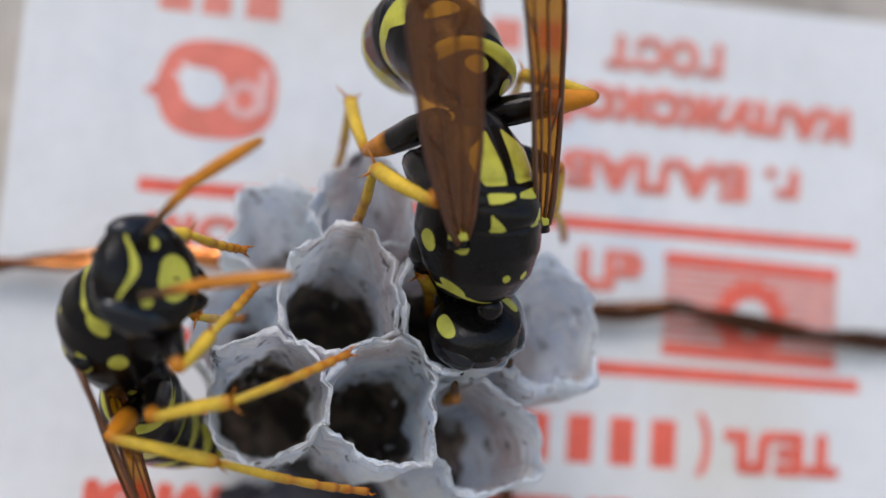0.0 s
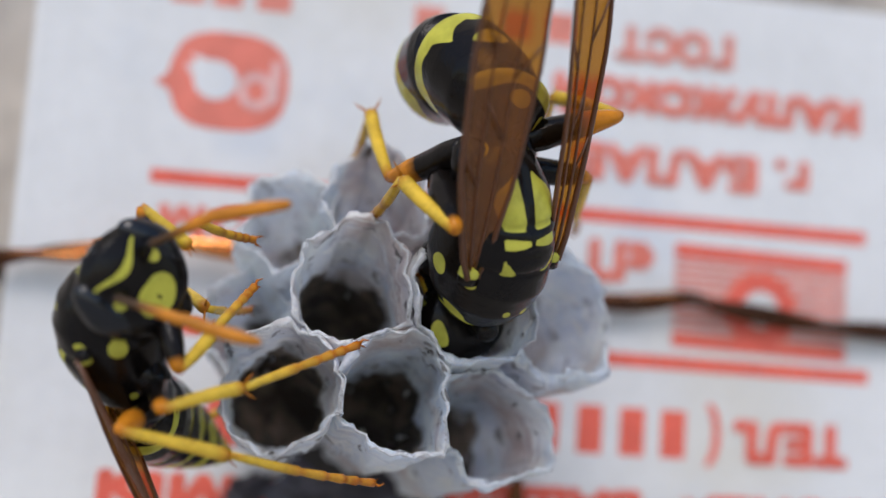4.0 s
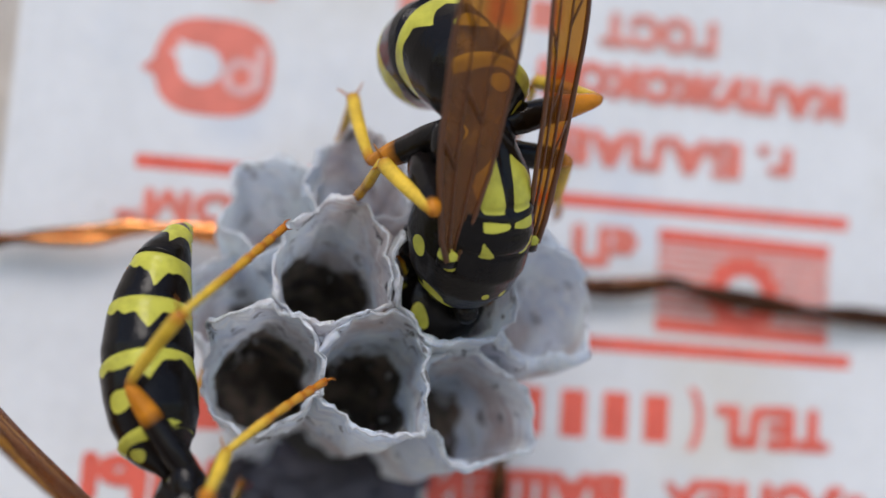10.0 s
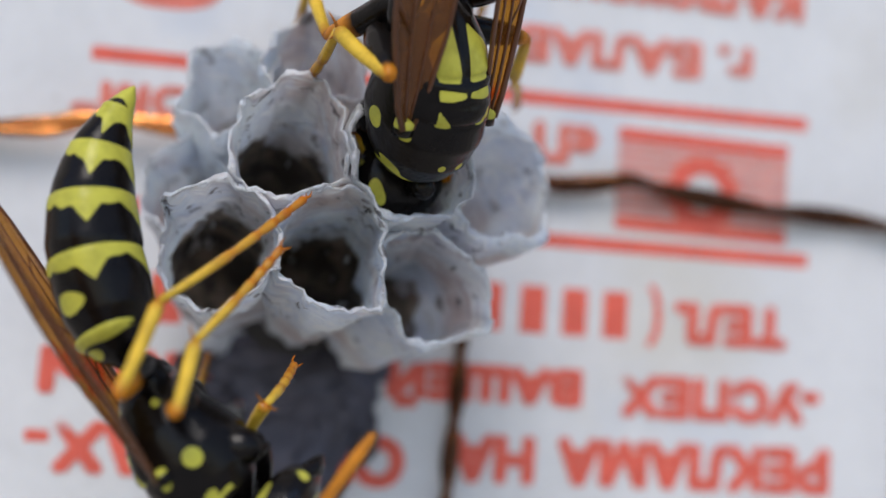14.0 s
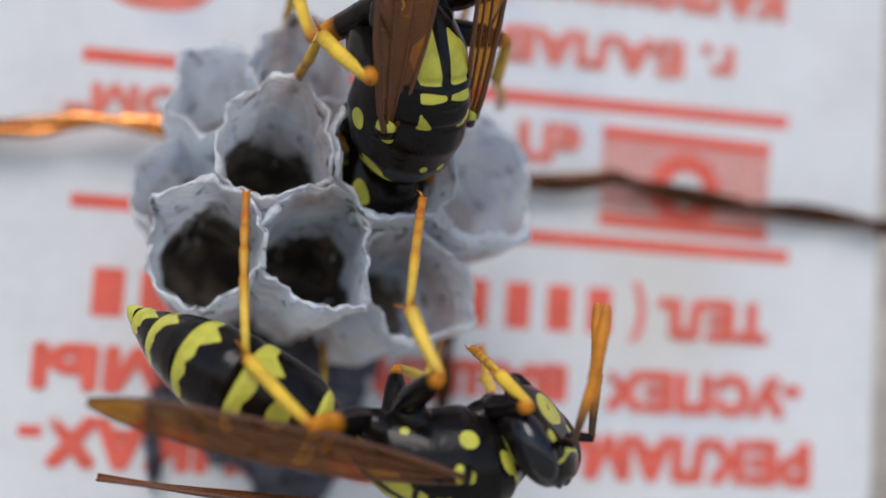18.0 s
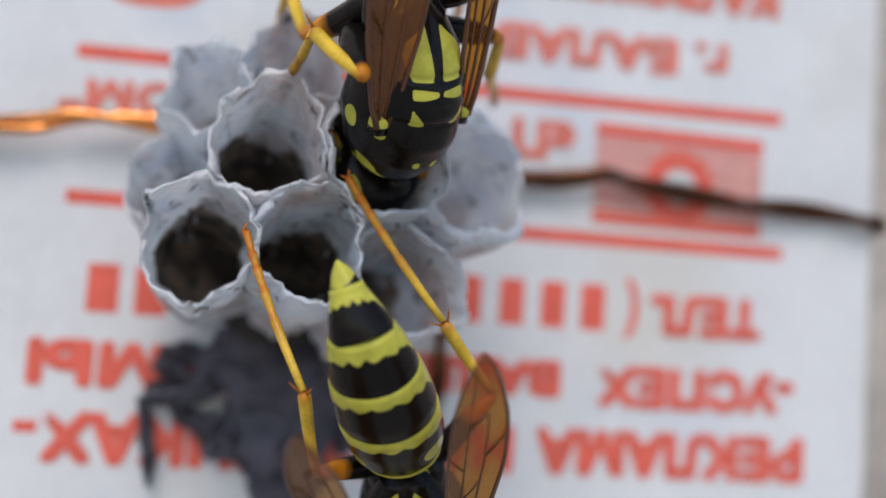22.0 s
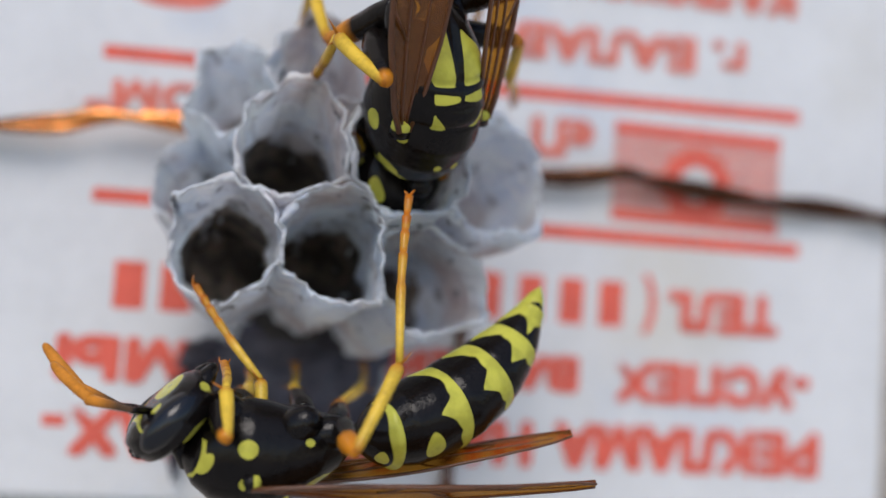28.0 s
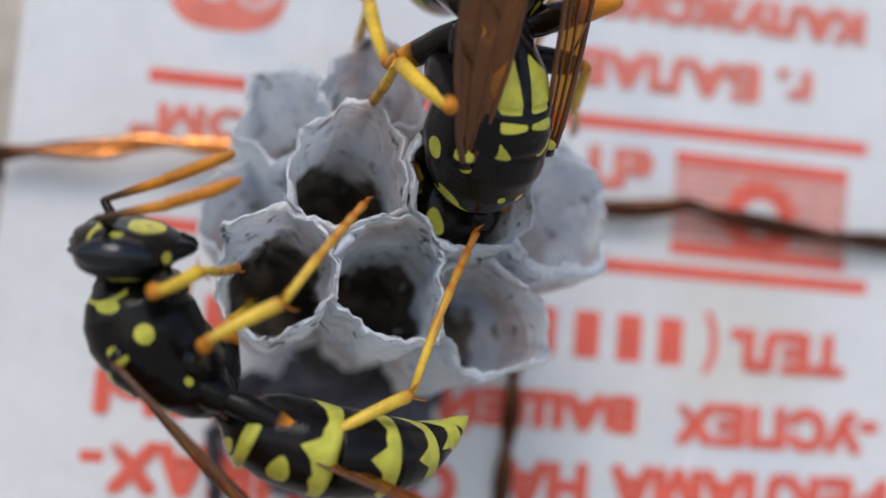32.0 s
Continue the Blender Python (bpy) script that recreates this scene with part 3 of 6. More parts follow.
def shade_flakes():
    """Crumpled dark flakes added for the nest's shaded underside and shadow on the box."""
    ob = tagged(new("dried_scrap"), "crumpled dark grey sheets for the shaded underside and shadow of the nest", "scrap")
    rnd = random.Random(5)
    for x, z, w, h, a, lift in ((-7.9, -15.2, 8.6, 4.6, 5, 4.0), (-12.4, -17.0, 5.0, 1.7, 14, 1.8), (-7.7, -18.3, 6.2, 5.0, 20, 2.4), (-14.3, -19.6, 0.8, 4.6, 10, 1.2), (-6.0, -16.4, 4.6, 4.4, -12, 2.4), (-10.6, -19.2, 2.6, 2.6, 30, 1.4), (-6.6, -20.6, 1.8, 2.4, -20, 0.8), (-13.2, -15.6, 2.4, 1.6, 30, 1.6), (-4.3, -18.4, 1.6, 3.0, 10, 1.0), (-12.0, -18.6, 3.0, 1.2, -35, 0.9), (-7.2, -21.3, 4.6, 2.8, 8, 1.2)):
        v, f, n, k = [], [], 17, 17
        ph = rnd.uniform(0, 6)
        for i in range(n):
            for j in range(k):
                u, q = i / (n - 1) * 2 - 1, j / (k - 1) * 2 - 1
                du, dq = u * math.sqrt(1 - q * q / 2), q * math.sqrt(1 - u * u / 2)
                nv = noise.noise_vector((u * 1.6 + ph * 7, q * 1.6, ph))
                nf = noise.noise_vector((u * 5 + ph * 3, q * 5, ph + 4))
                px, pz = (du + 0.36 * nv.x + 0.24 * nf.x) * w / 2, (dq + 0.36 * nv.z + 0.24 * nf.z) * h / 2
                y = -0.35 - lift * (0.6 - 0.5 * u * u) * (0.8 + 0.6 * nv.y) - 0.6 * nf.y
                c, s = math.cos(radians(a)), math.sin(radians(a))
                v.append((x + px * c - pz * s, min(y, -0.05), z + px * s + pz * c))
        for i in range(n - 1):
            for j in range(k - 1):
                q = i * k + j
                f.append((q, q + 1, q + k + 1, q + k))
        part("shade_flake", mesh_of("shade_flake", v, f, M_SHADE), ob)
    return ob


shade_flakes()

# ---- wasps ----
# body space: x ahead, y to the left, z to the back; the thorax's middle is the origin
HEAD = Vector((0.84, 1.0, 1.0))    # the head is flat from front to back
GROWN = 1.13   # size of the body against the limbs
NECK, WAIST = Vector((2.45, 0, 0.35)) * GROWN, Vector((-2.75, 0, -0.75)) * GROWN
WING_AT = Vector((0.3, 1.5, 1.05)) * GROWN
HIPS = {"fore": Vector((1.9, 0.85, -1.6)), "mid": Vector((-1.4, 1.45, -1.6)), "hind": Vector((-2.7, 1.05, -1.35))}
LENGTHS = {"fore": (2.7, 2.3, 3.2), "mid": (3.0, 3.0, 5.0), "hind": (3.7, 3.9, 7.0)}
LOBE = (1.3, 2.45, 1.85, 1.6, 1.4, 1.15)


def blob(profile, nu=40, nv=36, squash=None):
    """A closed body along x. profile(t) gives x, the half width, the half height and the height of the middle."""
    rows = []
    for i in range(nu + 1):
        x, ry, rz, zc = profile(i / nu)
        rows.append([(x, ry * math.cos(a), zc + rz * math.sin(a)) for a in (2 * math.pi * k / nv for k in range(nv))])
    return rings(rows)


def grown(v, k=1.0):
    k = k * GROWN
    return [(x * k, y * k, z * k) for x, y, z in v]


def spot(p, c, r):
    """Above zero inside an ellipsoid."""
    d = sum(((a - b) / s) ** 2 for a, b, s in zip(p, c, r))
    return 1 - math.sqrt(d)


def lerp(keys, t):
    """A value between rows of (t, value), smoothed."""
    for (a, x), (b, y) in zip(keys, keys[1:]):
        if t <= b:
            k = (t - a) / (b - a)
            return x + (y - x) * k
    return keys[-1][1]


def thorax_mesh():
    def prof(t):
        a = t * math.pi
        x = -2.85 + 5.5 * (0.5 - 0.5 * math.cos(a))
        k = (x + 2.85) / 5.5
        w = lerp([(0, 0.35), (0.06, 0.9), (0.18, 1.38), (0.4, 1.66), (0.62, 1.74), (0.8, 1.5), (0.92, 1.12), (1, 0.4)], k)
        h = lerp([(0, 0.4), (0.06, 0.8), (0.2, 1.25), (0.3, 1.47), (0.38, 1.62), (0.52, 1.76), (0.66, 1.84), (0.8, 1.6), (0.92, 1.1), (1, 0.4)], k)
        c = lerp([(0, -0.75), (0.2, -0.35), (0.4, 0.02), (0.7, 0.1), (1, 0.3)], k)
        # furrows between the plates of the back
        cut = 0.0
        for f0, dep, wid in ((0.295, 0.06, 0.014), (0.40, 0.035, 0.012), (0.515, 0.05, 0.010), (0.93, 0.03, 0.014)):
            cut += dep * math.exp(-((k - f0) / wid) ** 2)
        # the shield behind the wings is a raised cushion
        cut -= 0.03 * math.exp(-((k - 0.46) / 0.035) ** 2)
        return x, w, h, c, cut
    rows, nu, nv = [], 110, 96
    for i in range(nu + 1):
        x, ry, rz, zc, cut = prof(i / nu)
        box = 0.86 if x < -1.0 else 0.93
        row = []
        for q in range(nv):
            an = 2 * math.pi * q / nv
            cy, cz = math.cos(an), math.sin(an)
            y, z = ry * math.copysign(abs(cy) ** box, cy), zc + rz * math.copysign(abs(cz) ** box, cz) * (1 - cut * max(0.0, min(1.0, cz * 2.5 - 0.8)))
            if z > zc and x < -1.25:      # groove down the rear slope
                z -= 0.10 * math.exp(-(y / 0.13) ** 2)
            row.append((x, y, z))
        rows.append(row)
    v, f = rings(rows)
    marks = []
    for x, y, z in v:
        m = -1.0
        ay = abs(y)
        if z > -0.2 or (x < -1.5 and z > -0.95):
            brow = 0.05 + 0.085 * min(1.0, ay / 0.6)
            m = max(m, 4 * min(brow - abs(x + 0.90 - 0.05 * ay), 0.90 - ay, ay - 0.06))                # two brows behind the shield
            out = lerp([(1.15, 0.84), (1.4, 1.0), (1.74, 1.07), (2.0, 0.92), (2.3, 0.48), (2.45, 0.3)], -x)
            m = max(m, 3 * min(ay - (0.16 + 0.10 * max(0.0, -1.4 - x)), out - ay, x + 2.42, -1.16 - x))      # two stripes on the rear slope
            m = max(m, 4 * min(0.02 - x, ay - 0.36, 0.92 - ay, 0.75 * (x + 0.50 - 1.05 * (0.92 - ay))))  # corner triangles of the shield
            m = max(m, spot((x, ay, z), (0.55, 1.5, 1.08), (0.17, 0.25, 0.22)))        # beside the wing
            m = max(m, spot((x + 0.2 * ay, ay, 0), (1.45, 0.32, 0), (0.12, 0.13, 1)))          # two dots on the back
        m = max(m, 4 * (0.02 + 0.02 * ay - abs(x - 2.36 + 0.24 * ay * ay)) if z > -0.2 else -1)   # collar line
        m = max(m, spot((x + 0.25 * ay + 0.3 * (0.65 - z), ay, z), (2.2, 1.32, 0.65), (0.2, 0.4, 0.42)))            # collar side
        m = max(m, spot((x, ay, z), (0.62, 1.65, -0.06), (0.33, 0.6, 0.31)))           # flank spot
        m = max(m, spot((x, ay, z), (-1.33, 1.5, -0.55), (0.16, 0.6, 0.14)))
        m = max(m, spot((x, ay, z), (-2.45, 0.75, -0.9), (0.3, 0.35, 0.4)))          # by the waist
        marks.append(m)
    return mesh_of("thorax", grown(v), f, M_BODY, marks=marks)


def head_mesh():
    def prof(t):
        a = t * math.pi
        x = 0.93 - 0.93 * math.cos(a) - 0.03
        k = t
        w = lerp([(0, 0.35), (0.1, 0.95), (0.3, 1.7), (0.5, 1.86), (0.7, 1.68), (0.88, 1.1), (1, 0.35)], k)
        h = lerp([(0, 0.4), (0.1, 0.95), (0.3, 1.5), (0.5, 1.72), (0.7, 1.66), (0.88, 1.2), (1, 0.4)], k)
        return x, w, h, -0.25 * k
    v, f = blob(prof, 72, 96)
    marks = []
    for x, y, z in v:
        ay, m = abs(y), -1.0
        if x > 0.9:
            m = max(m, spot((0, ay, z), (0, 0, -0.74), (1, 0.74 + 0.12 * (z + 0.7), 0.6)))             # face shield
            m = min(m, -spot((0, ay, z), (0, 0, -0.8), (1, 0.05, 0.12)))
            m = max(m, 3 * min(0.10 + 0.05 * math.cos(3.2 * ay) - abs(z - 0.80 + 0.16 * math.cos(3.0 * ay)), 1.02 - ay))   # wavy band across the brow
            m = max(m, spot((0, ay, z), (0, 0.9, 0.12), (1, 0.2, 0.22)))          # inner corner of the eye
        m = max(m, spot((x, ay, z), (1.05, 0.95, -1.22), (0.42, 0.4, 0.34)))          # cheek beside the jaw
        if x < 0.75 and ay > 0.6:
            m = max(m, spot((x, 0, z), (0.24, 0, -0.2), (0.15, 1, 0.55)))   # behind the eyes
        marks.append(m)
    return mesh_of("head", grown(v), f, M_BODY, marks=marks)


def eye_mesh(side):
    v = []
    nu, nv = 14, 22
    rows = []
    for i in range(nu + 1):
        a = math.pi * i / nu
        z = 1.30 * math.cos(a)
        r = max(0.03, math.sin(a))
        bend = 0.16 * (1 - (z / 1.3) ** 2)
        rows.append([(1.08 + 0.66 * r * math.cos(b) + bend * 0.4, side * (1.33 + 0.60 * r * math.sin(b) - 0.22 * abs(z) / 1.3 * 0.8), 0.06 + z) for b in (2 * math.pi * k / nv for k in range(nv))])
    v, f = rings(rows)
    return mesh_of("eye", grown(v), f, M_EYE)


def lobe_mesh(n):
    """One ring of the abdomen, running back from its joint along -x."""
    starts = [sum(LOBE[:k]) for k in range(7)]
    total = starts[6]
    def girth(s):
        return lerp([(0, 0.28), (0.3, 0.5), (0.7, 0.98), (1.3, 1.45), (2.0, 1.67), (2.9, 1.77), (4.2, 1.77), (5.5, 1.63), (6.8, 1.34), (7.8, 1.0), (8.7, 0.62), (9.4, 0.32), (9.75, 0.06)], s)
    length = LOBE[n] + (0.32 if n < 5 else 0)
    rows, marks, nu, nv = [], [], 30, 120
    jag = random.Random(40 + n)
    wav = [jag.uniform(0, 6.28) for _ in range(3)]
    for i in range(nu + 1):
        t = i / nu
        s = t * length
        g = girth(starts[n] + min(s, LOBE[n] + 0.1))
        tuck = 1.0 if n == 0 else (0.95 + 0.05 * min(1, t * 4))
        if n < 5 and t > 0.9:
            tuck *= 1 - 0.9 * ((t - 0.9) / 0.1) ** 2 * 0.14
        row = []
        for k in range(nv):
            a = 2 * math.pi * k / nv
            row.append((-s, g * tuck * 0.98 * math.cos(a), g * tuck * 0.86 * math.sin(a)))
            # hind band with a scalloped front edge, wider at the sides below
            up = math.sin(a)
            wide = 0.24 - 0.03 * max(0, up) + 0.17 * (abs(math.sin(6.5 * a + 0.5 * wav[0])) - 0.6) * (max(0.0, up) ** 0.7 if up > 0 else 0.0) + 0.02 * math.sin(17 * a + wav[1]) + 0.17 * abs(math.cos(a)) ** 3
            if n in (1, 2, 3, 4):
                wide += 0.55 * max(0, 1 - abs(up + 0.12) / 0.30) ** 1.2
            if n == 0:
                wide = 0.22 + 0.06 * math.cos(4 * a)
            if up < -0.3:
                wide += 0.75 * max(0, 1 - abs(math.cos(a)) * 1.6) * (1 if n else 0)
            edge = (LOBE[n] - wide * min(1.0, LOBE[n] / 1.5))
            m = (s - edge) * 1.2
            if n == 5:
                m = (s - 0.28) * 1.2 - 0.4 * abs(math.cos(a)) ** 2 + 0.1
            if n == 1:
                m = max(m, spot((s, abs(math.cos(a)), up), (1.1, 0.76, 0.3), (0.4, 0.22, 0.8)))
            if n == 0 and up > 0:
                m = max(m, spot((s, abs(math.cos(a)), 0), (0.85, 0.62, 0), (0.2, 0.25, 1)))
            marks.append(m)
        rows.append(row)
    v, f = rings(rows)
    return mesh_of("abdomen_ring", grown(v), f, M_BODY, marks=marks)


def wing_mesh(side):
    """A lengthwise folded fore wing: a narrow pleated blade pointing back along -x."""
    v, f, n, k = [], [], 34, 7
    for i in range(n + 1):
        t = i / n
        w = lerp([(0, 0.16), (0.06, 0.42), (0.25, 0.80), (0.55, 1.02), (0.75, 0.94), (0.9, 0.62), (0.97, 0.32), (1, 0.08)], t)
        for j in range(k):
            u = j / (k - 1) * 2 - 1
            fold = 0.16 * abs(u) - 0.10 * (1 if j % 2 else 0) * min(1, t * 4) + 0.05 * math.sin(9 * t + 2 * u)
            v.append((-12.9 * t, side * (u * w * 1.08 + 0.35 * math.sin(math.pi * t) * 0.6), fold + 0.25 * math.sin(math.pi * t)))
    for i in range(n):
        for j in range(k - 1):
            a = i * k + j
            f.append((a, a + 1, a + k + 1, a + k))
    return v, f, n, k


def make_wing(parent, side):
    v, f, n, k = wing_mesh(side)
    w = part("wing", mesh_of("wing", v, f, M_WING), parent, "narrow folded amber wing")
    for j, r0, end in ((0, 0.09, 1.0), (6, 0.11, 1.0), (2, 0.05, 0.95), (4, 0.06, 0.8)):
        pts = [v[i * k + j] for i in range(0, int(n * end) + 1, 2)]
        tv, tf = tube(pts, [r0 * (1 - 0.5 * q / len(pts)) for q in range(len(pts))], 6)
        part("vein", mesh_of("vein", tv, tf, M_VEIN), w)
    for i0, j0, i1, j1 in ((12, 2, 15, 4), (17, 2, 20, 0), (19, 4, 23, 6), (24, 2, 26, 4), (8, 4, 11, 6)):
        a, b = Vector(v[i0 * k + j0]), Vector(v[i1 * k + j1])
        tv, tf = tube([a, (a + b) / 2 + Vector((0, 0, 0.03)), b], 0.04, 6)
        part("vein", mesh_of("vein", tv, tf, M_VEIN), w)
    return w


def limb_mesh(name, length, radii, mat, marks, spines=False):
    """A limb piece along +x with its own girth and colour run."""
    n = 18
    rows_p = [(length * i / n, 0.06 * math.sin(math.pi * i / n), 0) for i in range(n + 1)]
    v, f = tube(rows_p, [lerp(radii, i / n) for i in range(n + 1)], 10)
    mk = [lerp(marks, min(1, max(0, p[0] / length))) for p in v]
    if spines:
        for s in (1, -1):
            sv, sf = tube([(length * 0.97, 0.05 * s, 0), (length * 1.06, 0.35 * s, 0.1), (length * 1.12, 0.5 * s, 0.15)], [0.06, 0.035, 0.01], 6)
            f += [tuple(q + len(v) for q in face) for face in sf]
            v, mk = v + sv, mk + [0.5] * len(sv)
    return mesh_of(name, v, f, mat, marks=mk)


def tarsus_mesh(length):
    """Foot of five small joints and two claws, along +x."""
    cuts, rad, x = (0.46, 0.64, 0.77, 0.87, 1.0), [], 0.0
    pts, rr = [], []
    last = 0.0
    for c in cuts:
        for t, r in ((0.02, 0.145), (0.3, 0.16), (0.75, 0.185), (0.97, 0.195)):
            q = last + (c - last) * t
            pts.append((q * length, 0.10 * math.sin(q * 3), -0.16 * q * q * length * 0.3))
            rr.append(r * (1.0 if c < 1 else 0.9))
        last = c
    v, f = tube(pts, rr, 9)
    end = Vector(pts[-1])
    for s in (1, -1):
        sv, sf = tube([end, end + Vector((0.2, 0.16 * s, 0.02)), end + Vector((0.36, 0.22 * s, -0.14))], [0.07, 0.05, 0.012], 6)
        f += [tuple(q + len(v) for q in face) for face in sf]
        v = v + sv
    mk = [-0.7 + 1.2 * p[0] / length + (0.4 if min(abs(p[0] / length - c) for c in cuts) < 0.025 else 0) for p in v]
    return mesh_of("tarsus", v, f, M_LEG, marks=mk)


def antenna_mesh(a0, a1, bend):
    """A run of the antenna along +x, ringed, slightly bent."""
    n = 26
    pts = [(i / n * (a1 - a0), 0, bend * (i / n) ** 2) for i in range(n + 1)]
    rr = []
    for i in range(n + 1):
        q = a0 + (a1 - a0) * i / n
        rr.append(lerp([(0, 0.13), (0.3, 0.13), (1.5, 0.19), (3.0, 0.24), (4.2, 0.24), (4.9, 0.17), (5.05, 0.05)], q) * (1 - 0.06 * (i % 3 == 0)))
    v, f = tube(pts, rr, 10)
    mk = [0.7 - 1.2 * min(1, max(0.0, a0 + p[0] - 0.5) / 1.3) for p in v]
    return mesh_of("antenna_run", v, f, M_ANT, marks=mk)


MESH = {}


def wasp(label):
    """A wasp in rigid parts; place_wasp() gives each its pose."""
    w = {"root": tagged(new("paper_wasp"), label, "wasp", "wasps on the nest")}
    root = w["root"]
    if not MESH:
        MESH["thorax"], MESH["head"] = thorax_mesh(), head_mesh()
        MESH["eye1"], MESH["eye-1"] = eye_mesh(1), eye_mesh(-1)
        for n in range(6):
            MESH["ring%d" % n] = lobe_mesh(n)
        for k, (a, b, c) in LENGTHS.items():
            MESH[k + "a"] = limb_mesh("thigh", a, [(0, 0.44), (0.25, 0.52), (0.7, 0.42), (0.93, 0.27), (1, 0.18)], M_THIGH, [(0, -1), (0.46, -0.8), (0.72, 0.6), (1, 1)] if k == "hind" else [(0, -1), (0.74, -1), (0.93, 0.3), (1, 0.9)])
            MESH[k + "b"] = limb_mesh("shin", b, [(0, 0.16), (0.1, 0.20), (0.6, 0.25), (0.95, 0.27), (1, 0.16)], M_LEG, [(0, 0.5), (0.15, -0.6), (0.5, -0.9), (0.85, -0.7), (1, 0.5)], True)
            MESH[k + "c"] = tarsus_mesh(c)
            for s in (1, -1):
                h = HIPS[k]
                h = Vector((h.x, s * h.y, h.z))
                tv, tf = tube([h * q + Vector((0, 0, 0.1)) for q in (0.5, 0.56, 0.75, 0.95, 1.08, 1.14)], [0.3, 0.72, 0.8, 0.66, 0.45, 0.12], 14)
                MESH[k + "x%d" % s] = mesh_of("coxa", tv, tf, M_BLACK)
        tv, tf = tube([(0.4, 0, 0.1), (0.1, 0, 0.2), (-0.5, 0, 0.35), (-1.0, 0, 0.45), (-1.3, 0, 0.5)], [0.3, 0.5, 0.5, 0.55, 0.3], 14)
        MESH["neck"] = mesh_of("neck", tv, tf, M_BLACK)
        MESH["scape"] = limb_mesh("scape", 1.25, [(0, 0.12), (0.6, 0.19), (1, 0.15)], M_BODY, [(0, -0.6), (1, -0.5)])
        MESH["ant0"], MESH["ant1"] = antenna_mesh(0, 2.4, 0.05), antenna_mesh(2.3, 5.05, -0.18)
        tv, tf = tube([(0, 0, -0.12), (0, 0, -0.1), (0, 0, 0), (0, 0, 0.1), (0, 0, 0.15)], [0.02, 0.12, 0.16, 0.11, 0.02], 10)
        MESH["ocellus"] = mesh_of("ocellus", tv, tf, M_EYE)
        tv, tf = tube([(-0.15, 0.1, 0.35), (-0.1, 0.1, 0.25), (0.02, 0.04, -0.1), (0.1, -0.06, -0.5), (0.12, -0.2, -0.85), (0.1, -0.32, -1.05)], [0.2, 0.5, 0.5, 0.4, 0.26, 0.06], 14)
        run = [0.5] * 28 + [-0.4] * (len(tv) - 28)
        MESH["jaw1"] = mesh_of("jaw", tv, tf, M_BODY, marks=run)
        MESH["jaw-1"] = mesh_of("jaw", [(x, -y, z) for x, y, z in tv], [tuple(reversed(q)) for q in tf], M_BODY, marks=run)
        tv, tf = tube([(0, 0, 0), (-0.05, 0, -0.05), (-0.5, 0, -0.1), (-0.62, 0, -0.1)], [0.1, 0.36, 0.34, 0.1], 12)
        MESH["tegula"] = mesh_of("tegula", tv, tf, M_BODY, marks=[0.3 if i > 24 else -0.5 for i in range(len(tv))])
    w["thorax"] = part("thorax", MESH["thorax"], root, "glossy black thorax with yellow marks")
    w["head"] = part("head", MESH["head"], root, "black head with yellow face")
    for s in (1, -1):
        part("eye", MESH["eye%d" % s], w["head"], "glossy black compound eye")
        part("jaw", MESH["jaw%d" % s], w["head"], at=mm(1.2, s * 0.5, -1.6))
        part("scape", MESH["scape"], w["head"], at=mm(1.85, s * 0.46, 0.2, 0, -28, s * 38))
        part("ocellus", MESH["ocellus"], w["head"], at=mm(0.95, s * 0.36, 1.70))
        part("tegula", MESH["tegula"], w["thorax"], at=mm(WING_AT.x + 0.3, s * (WING_AT.y + 0.02), WING_AT.z))
    part("ocellus", MESH["ocellus"], w["head"], at=mm(1.25, 0, 1.68))
    part("neck", MESH["neck"], w["head"])
    for k, hip in HIPS.items():
        for s in (1, -1):
            part("coxa", MESH[k + "x%d" % s], w["thorax"])
    for n in range(6):
        w["ring%d" % n] = part("abdomen_ring", MESH["ring%d" % n], root)
    for s, tag in ((1, "L"), (-1, "R")):
        w["wing" + tag] = make_wing(root, s)
        for k in LENGTHS:
            for piece, name in (("a", "thigh"), ("b", "shin"), ("c", "tarsus")):
                w[k + tag + piece] = part(name, MESH[k + piece], root, {"a": "black thigh with orange knee", "b": "yellow shin", "c": "orange-yellow jointed foot"}[piece])
        for q in (0, 1):
            w["ant%d" % q + tag] = part("antenna", MESH["ant%d" % q], root, "orange ringed antenna")
    return w


def frame_of(origin, ahead, back):
    """A pose with x along ahead and z as near as may be to back."""
    x = Vector(ahead).normalized()
    z = Vector(back)
    z = z - z.dot(x) * x
    z = z.normalized() if z.length > 1e-4 else x.orthogonal().normalized()
    y = z.cross(x)
    m = Matrix((x, y, z)).transposed().to_4x4()
    m.translation = Vector(origin)
    return m


